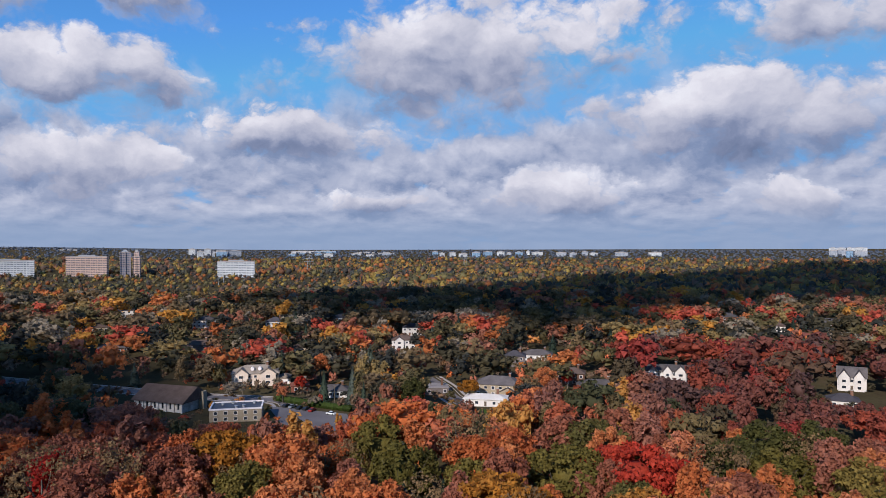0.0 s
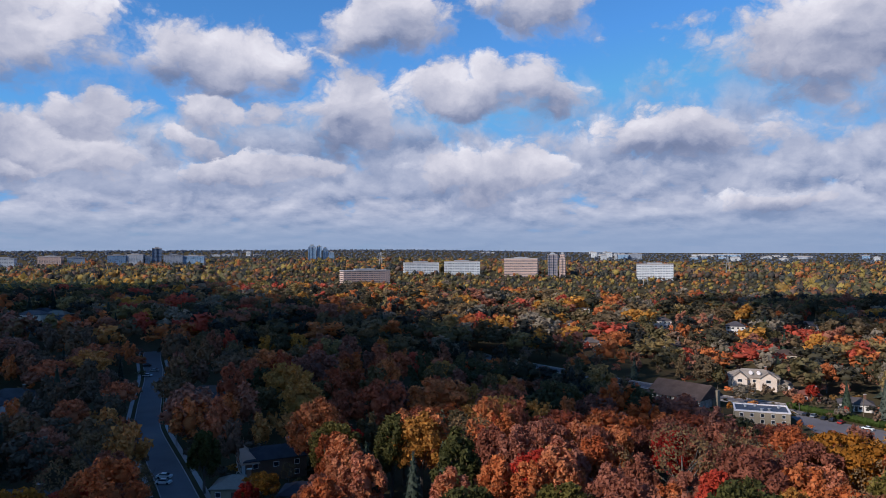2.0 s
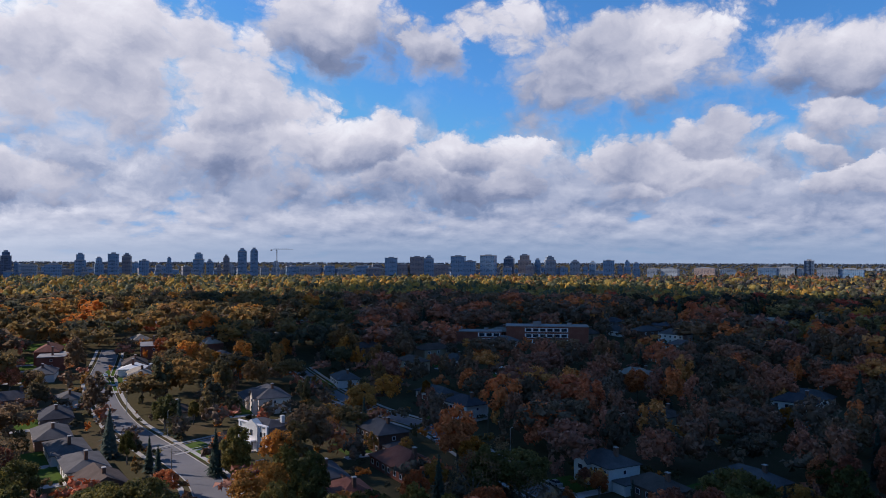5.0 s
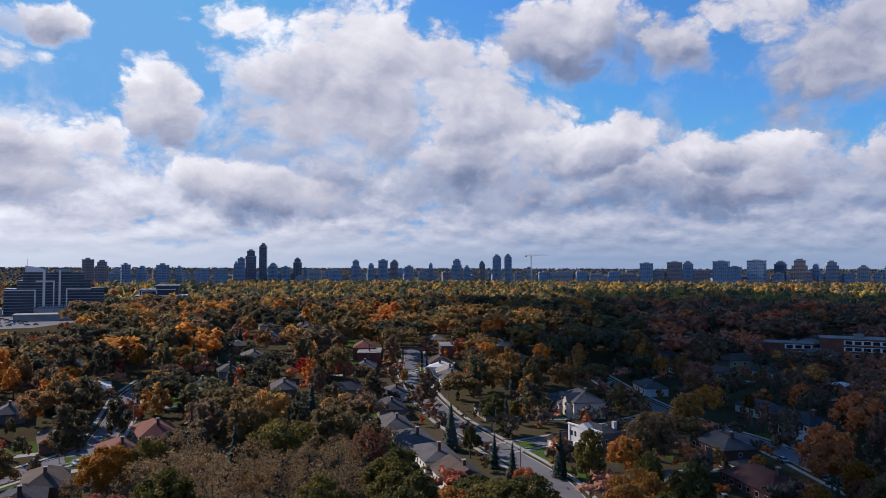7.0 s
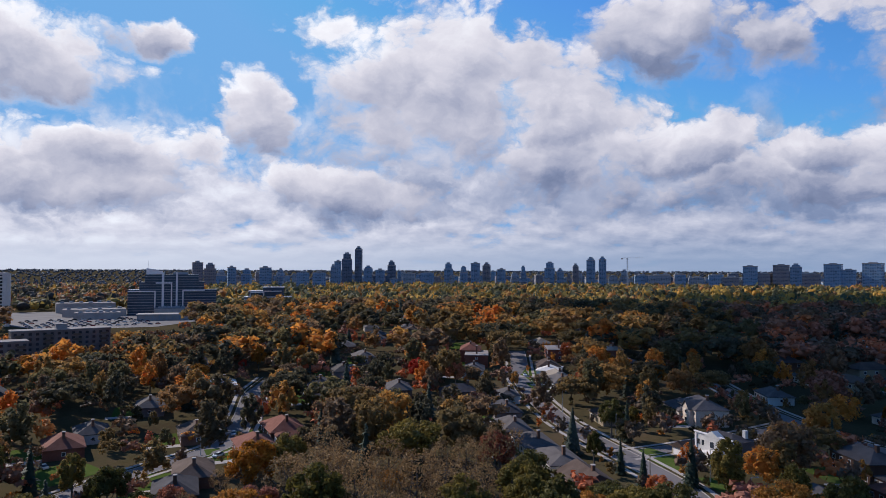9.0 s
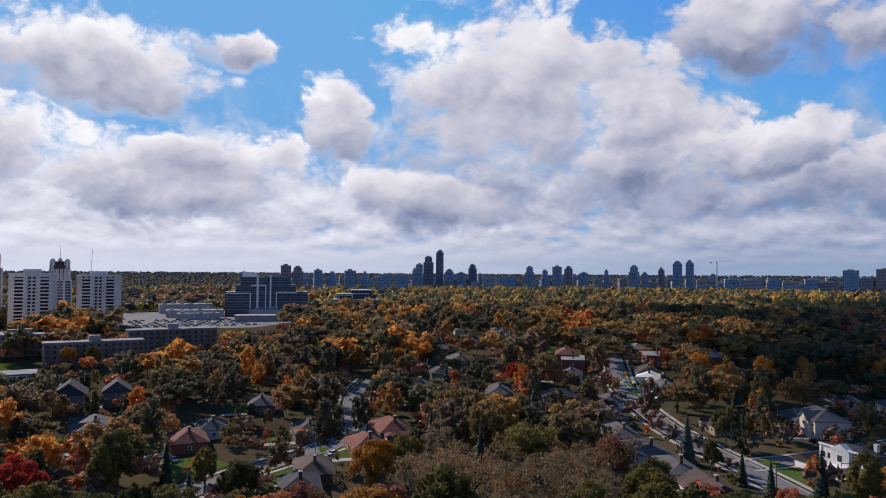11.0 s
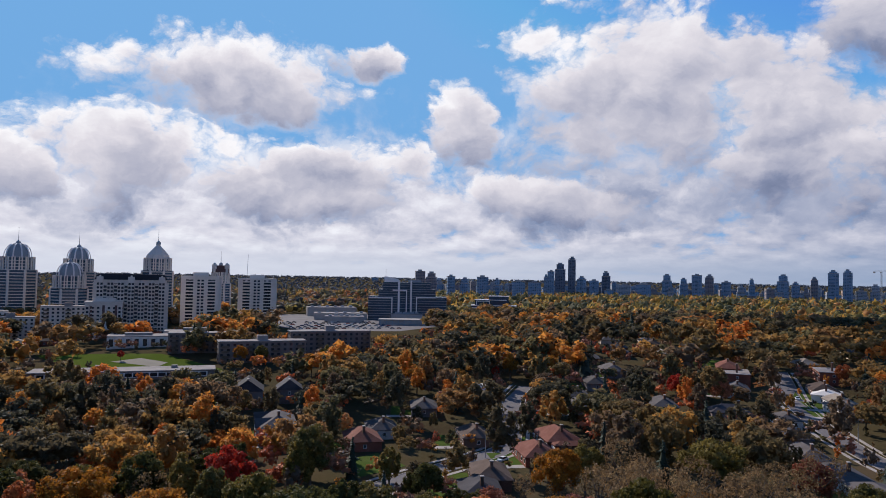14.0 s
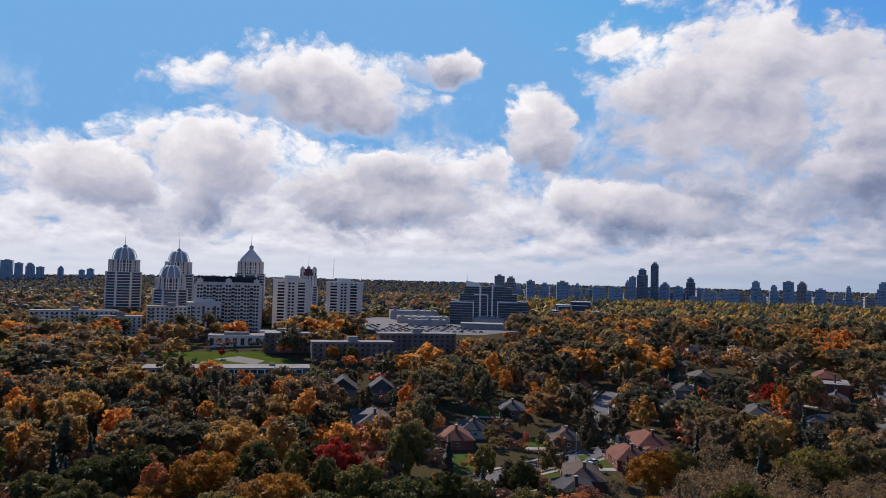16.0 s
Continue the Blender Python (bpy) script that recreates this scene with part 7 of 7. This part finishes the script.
def woods(name, places, templates, mat, low, high, label, seed):
    """Many trees beyond counting in one mesh: each is a turned and scaled copy of a template, with a tint of its own."""
    if not places:
        return
    r = np.random.RandomState(seed)
    verts, tris, tint, k = [], [], [], 0
    pick = r.randint(0, len(templates), len(places))
    for t, (tv, tf) in enumerate(templates):
        own = np.array([p for p, q in zip(places, pick) if q == t], float)
        if not len(own):
            continue
        n = len(own)
        a = r.uniform(0, 2 * math.pi, n)
        s = r.uniform(low, high, n) * (own[:, 2] if own.shape[1] > 2 else 1.0)
        z = np.array([ground_z(x, y) for x, y in own[:, :2]])
        c, w = np.cos(a), np.sin(a)
        wide = s * r.uniform(0.9, 1.22, n)
        v = np.empty((n, len(tv), 3))
        v[:, :, 0] = (tv[None, :, 0] * c[:, None] - tv[None, :, 1] * w[:, None]) * wide[:, None] + own[:, 0:1]
        v[:, :, 1] = (tv[None, :, 0] * w[:, None] + tv[None, :, 1] * c[:, None]) * wide[:, None] + own[:, 1:2]
        tall = s / (np.maximum(own[:, 2], 1.0) ** 0.75 if own.shape[1] > 2 else 1.0)
        v[:, :, 2] = tv[None, :, 2] * tall[:, None] + z[:, None]
        verts.append(v.reshape(-1, 3))
        tris.append((tf[None] + len(tv) * np.arange(n)[:, None, None]).reshape(-1, 3) + k)
        tint.append(np.repeat(r.uniform(0, 1, n), len(tv)))
        k += n * len(tv)
    me = mesh_of_triangles(name, np.concatenate(verts), np.concatenate(tris), np.concatenate(tint))
    me.materials.append(mat)
    tagged(new(name, me), label, "woods", "", "stuff")


MID = [crown_arrays("round", 200, 620, 0.036, 0.6), crown_arrays("broad", 201, 660, 0.037, 0.5), crown_arrays("tall", 202, 560, 0.034, 0.55), crown_arrays("tall", 203, 560, 0.034, 0.6)]
LITE = [crown_arrays("round", 210, 150, 0.066, 0.28), crown_arrays("broad", 211, 160, 0.068, 0.22), crown_arrays("tall", 212, 130, 0.064, 0.28), crown_arrays("round", 213, 150, 0.066, 0.28)]
SMALL = [crown_arrays("round", 220, 80, 0.085, 0.1), crown_arrays("tall", 221, 70, 0.080, 0.1), crown_arrays("broad", 222, 80, 0.085, 0.1)]
SPRUCE = [conifer_arrays(204, 130, 0.08, 0.2), conifer_arrays(205, 110, 0.085, 0.17)]


def lump(seed):
    """A far crown: one uneven lump with a few clumps about it."""
    r = np.random.RandomState(seed)
    body = ICO_V * r.uniform(0.70, 1.14, (12, 1)) * np.array([0.42, 0.42, 0.40]) + np.array([0, 0, 0.5])
    at = r.uniform(-1, 1, (8, 3)) * np.array([0.40, 0.40, 0.22]) + np.array([0, 0, 0.72])
    clump = (at[:, None] + r.normal(scale=0.13, size=(8, 3, 3))).reshape(-1, 3)
    return np.concatenate([body, clump]), np.concatenate([ICO_F, 12 + 3 * np.arange(8)[:, None] + np.array([[0, 1, 2]])])


FAR = [lump(300 + i) for i in range(8)]
rng = random.Random(21)
mid = []
for x, y in scatter(13.4, NEAR, 800, rng):
    beyond = math.hypot(x + 75, y + 66) > 430
    if free(x, y, 0.5) and rng.random() < (0.62 if beyond else 0.93):
        room = sightline_room(x, y) / 19
        if room > 0.2:
            mid.append((x, y, min(1.36 if beyond else 1.0, room)))
for x, y in scatter(13.0, 0, 70, rng):
    mid.append((x, y, 1.0))


firs = [p for i, p in enumerate(mid) if i % 13 == 5 and zone_of(p[0], p[1]) not in ("forest", "slope") and p[2] > 0.6]
mid = [p for i, p in enumerate(mid) if not (i % 13 == 5 and zone_of(p[0], p[1]) not in ("forest", "slope") and p[2] > 0.6)]
woods("spruces", firs, SPRUCE, STUFF_LEAF["spruce"], 11, 19, "dark spruces scattered among the suburb's trees", 17)
shrubs = []
for hx, hy, r, reach in VIEWS:
    if hy < 420 and r < 20:
        for _ in range(4):
            a, q = rng.uniform(0, 6.28), r * rng.uniform(0.75, 1.5) + 3
            x, y = hx + q * math.cos(a), hy + q * math.sin(a)
            if np.all((CLEAR_XY[:, 0] - x) ** 2 + (CLEAR_XY[:, 1] - y) ** 2 > (CLEAR_XY[:, 2] * 0.72 + 0.5) ** 2) and not in_plot(x, y):
                shrubs.append((x, y))


# upper_west is the part under cloud shade; it takes the shade-dulled leaves
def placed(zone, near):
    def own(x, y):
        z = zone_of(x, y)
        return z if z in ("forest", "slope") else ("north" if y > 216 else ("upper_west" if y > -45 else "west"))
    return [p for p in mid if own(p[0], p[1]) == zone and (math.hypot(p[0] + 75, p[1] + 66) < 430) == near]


for near, models in ((True, MID), (False, LITE)):
    woods("woods_valley", placed("forest", near), models, STUFF_LEAF["forest"], 16, 23, "dense orange and russet trees of the valley", 6 + near)
    if placed("slope", near):
        woods("woods_slope", placed("slope", near), models, STUFF_LEAF["slope"], 14, 21, "red and brown trees on the valley slope, dulled for partial shade", 26 + near)
    woods("woods_north", placed("north", near), models, STUFF_LEAF["north"], 12, 19, "mixed autumn trees among the houses of the valley", 8 + near)
    woods("woods_upper_west", placed("upper_west", near), models, STUFF_LEAF["dull"], 12, 20, "trees of the shaded suburb with the shade's dull brown in their leaves", 32 + near)
    woods("woods_west", placed("west", near), models, STUFF_LEAF["west"], 12, 20, "yellowing and green trees among the suburb's houses", 12 + near)
small = []
for x, y in scatter(11.5, 150, 620, rng):
    if zone_of(x, y) in ("west", "south", "north") and free(x, y, 0.3) and rng.random() < 0.6:
        room = sightline_room(x, y) / 11
        if room > 0.35:
            small.append((x, y, min(1.0, room)))
woods("young_trees", small, SMALL, STUFF_LEAF["dull"], 6, 11, "small trees between the gardens in shade-dulled leaf colours", 19)
woods("shrubs", shrubs, SMALL, STUFF_LEAF["west"], 2.2, 5.0, "garden shrubs and young trees round the houses", 18)
behind = []
for i in range(700):
    a, q = radians(rng.uniform(176, 312)), rng.uniform(60, 900) 
    x, y = -50 - q * math.sin(a), -50 + q * math.cos(a)
    if free(x, y):
        behind.append((x, y))
woods("woods_south", behind, FAR, STUFF_LEAF["west"], 8, 14, "loose green and yellow trees on open ground", 7)


def far_places(r0, r1, spread, rng):
    """Places on rings that widen with distance."""
    out, r = [], r0
    while r < r1:
        step = spread * r
        n = int(math.radians(224) * r / step)
        for i in range(n):
            a = radians(-48) + radians(224) * (i + rng.uniform(0, 1)) / n
            q = r + rng.uniform(-0.5, 0.5) * step * 2.2
            x, y = -50 - q * math.sin(a), -50 + q * math.cos(a)
            if free(x, y):
                # trees made smaller here so the slab blocks behind show from the camera
                before_slabs = 840 < q < 1330 and 6 < math.degrees(a) < 44
                out.append((x, y, 0.55 if before_slabs else max(1.0, q / 1900)))
        r += step * 1.7 if r < 2160 else step * 2.0
    return out


rng = random.Random(31)
far = far_places(785, 3900, 0.0112, rng)
golden = [p for p in far if p[1] > 0.72 * p[0] and p[1] < 750 + 0.2 * p[0] and p[0] < -250 and math.hypot(p[0], p[1]) < 1910]
woods("far_woods_west", golden, FAR, STUFF_LEAF["far_gold"], 7, 16, "far golden woods reaching the skyline", 4)


# beyond these distances the woods take the haze-blue leaf colour
def in_blue_haze(p):
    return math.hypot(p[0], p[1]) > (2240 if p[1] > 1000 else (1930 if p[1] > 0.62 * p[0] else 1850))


hills = [p for p in far if in_blue_haze(p)]
woods("hill_woods", hills, FAR, STUFF_LEAF["hills"], 6, 9, "wooded hills on the horizon, leaves coloured blue for haze", 5)
woods("far_woods", [p for p in far if not in_blue_haze(p) and not (p[1] > 0.72 * p[0] and p[1] < 750 + 0.2 * p[0] and p[0] < -250 and math.hypot(p[0], p[1]) < 1910)], FAR, STUFF_LEAF["far"], 7, 16, "far mixed autumn woods reaching the horizon", 3)


# ---- hedge, cars, poles ----
def hedge():
    ax, ay, bx, by = -87.1, 333.1, -48.2, 311.3
    n = 26
    t = thing("hedge", pose(ax, ay, ground_z(ax, ay)), "long clipped green hedge beside the parking lot", "hedge")
    rng_ = np.random.RandomState(4)
    shapes = []
    for i in range(n):
        x, y = (bx - ax) * i / n, (by - ay) * i / n
        z = ground_z(ax + x, ay + y) - ground_z(ax, ay)
        shapes.append(([(vx * 2.0 + x, vy * 1.8 + y, vz * 1.9 + z + 1.5) for vx, vy, vz in ICO_V * rng_.uniform(0.85, 1.1, (len(ICO_V), 1))], [tuple(int(q) for q in f) for f in ICO_F]))
    part("foliage", joined(*shapes), LEAF["hedge"], t)


def car_model(colour):
    t = thing("car", pose(0, 0, -200), f"{colour} car parked on the asphalt", "car", "parked cars")
    body = [(-2.25, 0.35), (-2.2, 0.85), (-1.3, 0.98), (1.2, 0.98), (2.15, 0.85), (2.25, 0.35)]
    roof = [(-1.75, 0.96), (-0.9, 1.45), (0.75, 1.45), (1.45, 0.96)]

    def loft(profile, half, inset):
        v = [(x, -half, z) for x, z in profile] + [(x, half, z) for x, z in profile]
        if inset:
            v = [(x, y * (0.8 if z > 1.2 else 1), z) for x, y, z in v]
        k = len(profile)
        return v, [(i, (i + 1) % k, k + (i + 1) % k, k + i) for i in range(k)] + [tuple(reversed(range(k))), tuple(range(k, 2 * k))]

    part("body", loft(body, 0.9, False), CAR_PAINT[colour], t)
    part("cabin", loft(roof, 0.82, True), M["glass"], t, "dark glazed cabin")
    part("roof_panel", box(-0.85, 0.7, -0.6, 0.6, 1.452, 1.49, 0.03), CAR_PAINT[colour], t)
    for x in (-1.4, 1.4):
        for y in (-0.82, 0.82):
            v, f = prism(12, 0.33, -0.1, 0.1)
            part("wheel", ([(a, c, b) for a, b, c in v], [tuple(reversed(q)) for q in f]), M["rubber"], t, "", pose(x, y, 0.33))
    return t


hedge()
CARS = {c: car_model(c) for c in CAR_PAINT}
first = {c: True for c in CARS}


def car(x, y, turn, colour, lift=0.08):
    m = pose(x, y, ground_z(x, y) + lift, 0, 0, turn)
    if first[colour]:
        CARS[colour].matrix_basis, first[colour] = m, False
    else:
        copy_thing(CARS[colour], m)


for x, y, turn, colour in (
    (-79.6, 320.8, 70, "black"), (-76.4, 319.4, 70, "silver"), (-72.4, 316.5, 70, "black"), (-69.2, 315.1, 70, "black"), (-65.9, 312.5, 70, "red"), (-56.2, 305.8, -28, "white"), (-231.9, 107.6, 30, "white"), (-227.6, 104.1, 30, "white"),
    (-291.6, -14.8, 20, "white"), (-284.8, -11.1, 20, "silver"), (-330.6, -105.4, 40, "black"), (-339.1, -35.4, 10, "silver"), (-323.2, -29.8, 12, "black"), (-360, 194.3, 38, "white"), (-366.8, 203.3, 38, "silver"), (-379.2, 208, 38, "black"),
    (-270.5, -26.9, 15, "black"), (-330, -263.7, 30, "silver"), (-302.8, -252.4, -10, "white"), (-367.1, -271.6, 30, "black"), (-477.3, -178.1, 15, "white"), (-439.9, -174.2, 20, "blue"), (-275.6, -295.4, 60, "silver"), (-281.2, -117.1, 12, "silver"),
):
    car(x, y, turn, colour)
rng = random.Random(8)
for row in range(6):
    for i in range(16):
        if rng.random() < 0.72:
            u, v = -60 + 8 * i, 18 * row - 6
            x, y = -609.1 - 0.62 * v - 0.60 * u, -570.8 - 0.78 * v + 0.56 * u
            if in_plot(x, y):
                car(x, y, 130 + rng.choice((0, 180)), rng.choice(list(CARS)), 0.1)


def pole(x, y, label, lamp):
    t = thing("street_lamp" if lamp else "utility_pole", pose(x, y, ground_z(x, y), 0, 0, (x * 7) % 180), label, "pole")
    part("post", prism(8, 0.16, -0.3, 9.5, 0.6), M["steel" if lamp else "timber"], t)
    if lamp:
        part("arm", box(-0.06, 2.2, -0.06, 0.06, 9.3, 9.45), M["steel"], t)
        part("lamp_head", box(1.7, 2.6, -0.16, 0.16, 9.18, 9.32, 0.04), M["steel"], t)
    else:
        part("crossarm", box(-1.2, 1.2, -0.07, 0.07, 8.8, 9.0), M["timber"], t)


for x, y in ((-317.3, -99.9), (-360.9, -127.6), (-403, -150.9), (-290.4, -92.9), (-303.1, -259.3), (-345.6, -260.8), (-313.6, -15.7), (-257, 131.2), (-297.8, 157), (-338.6, 187.1)):
    pole(x, y, "grey street lamp at the kerb", True)
for x, y in ((-224.6, 114.2), (-273.4, 140.7), (-338, -16.6), (-275, -258.1), (-378.2, -279.3), (-106.9, 345.2), (-58, 325.3), (-307.2, -116.9)):
    pole(x, y, "weathered timber utility pole", False)


def pylon(x, y, h):
    t = thing("pylon", pose(x, y, ground_z(x, y), 0, 0, 20), "grey steel lattice power pylon", "pylon")
    for sx in (-1, 1):
        for sy in (-1, 1):
            part("leg", ([(sx * 4 - 0.25, sy * 4, 0), (sx * 4 + 0.25, sy * 4, 0), (sx * 4, sy * 4 + 0.4, 0), (sx * 0.7 - 0.2, sy * 0.7, h), (sx * 0.7 + 0.2, sy * 0.7, h), (sx * 0.7, sy * 0.7 + 0.3, h)], [(0, 1, 4, 3), (1, 2, 5, 4), (2, 0, 3, 5)]), M["steel"], t)
    for z, w in ((0.62, 9), (0.76, 8), (0.9, 6)):
        part("crossarm", box(-w, w, -0.3, 0.3, h * z, h * z + 0.6), M["steel"], t)


pylon(-287.6, 1371.2, 38.2)
pylon(-348.7, 1039.3, 36.5)
pylon(20.1, 1576.3, 38.2)
pylon(-996.1, 1246.6, 36.5)
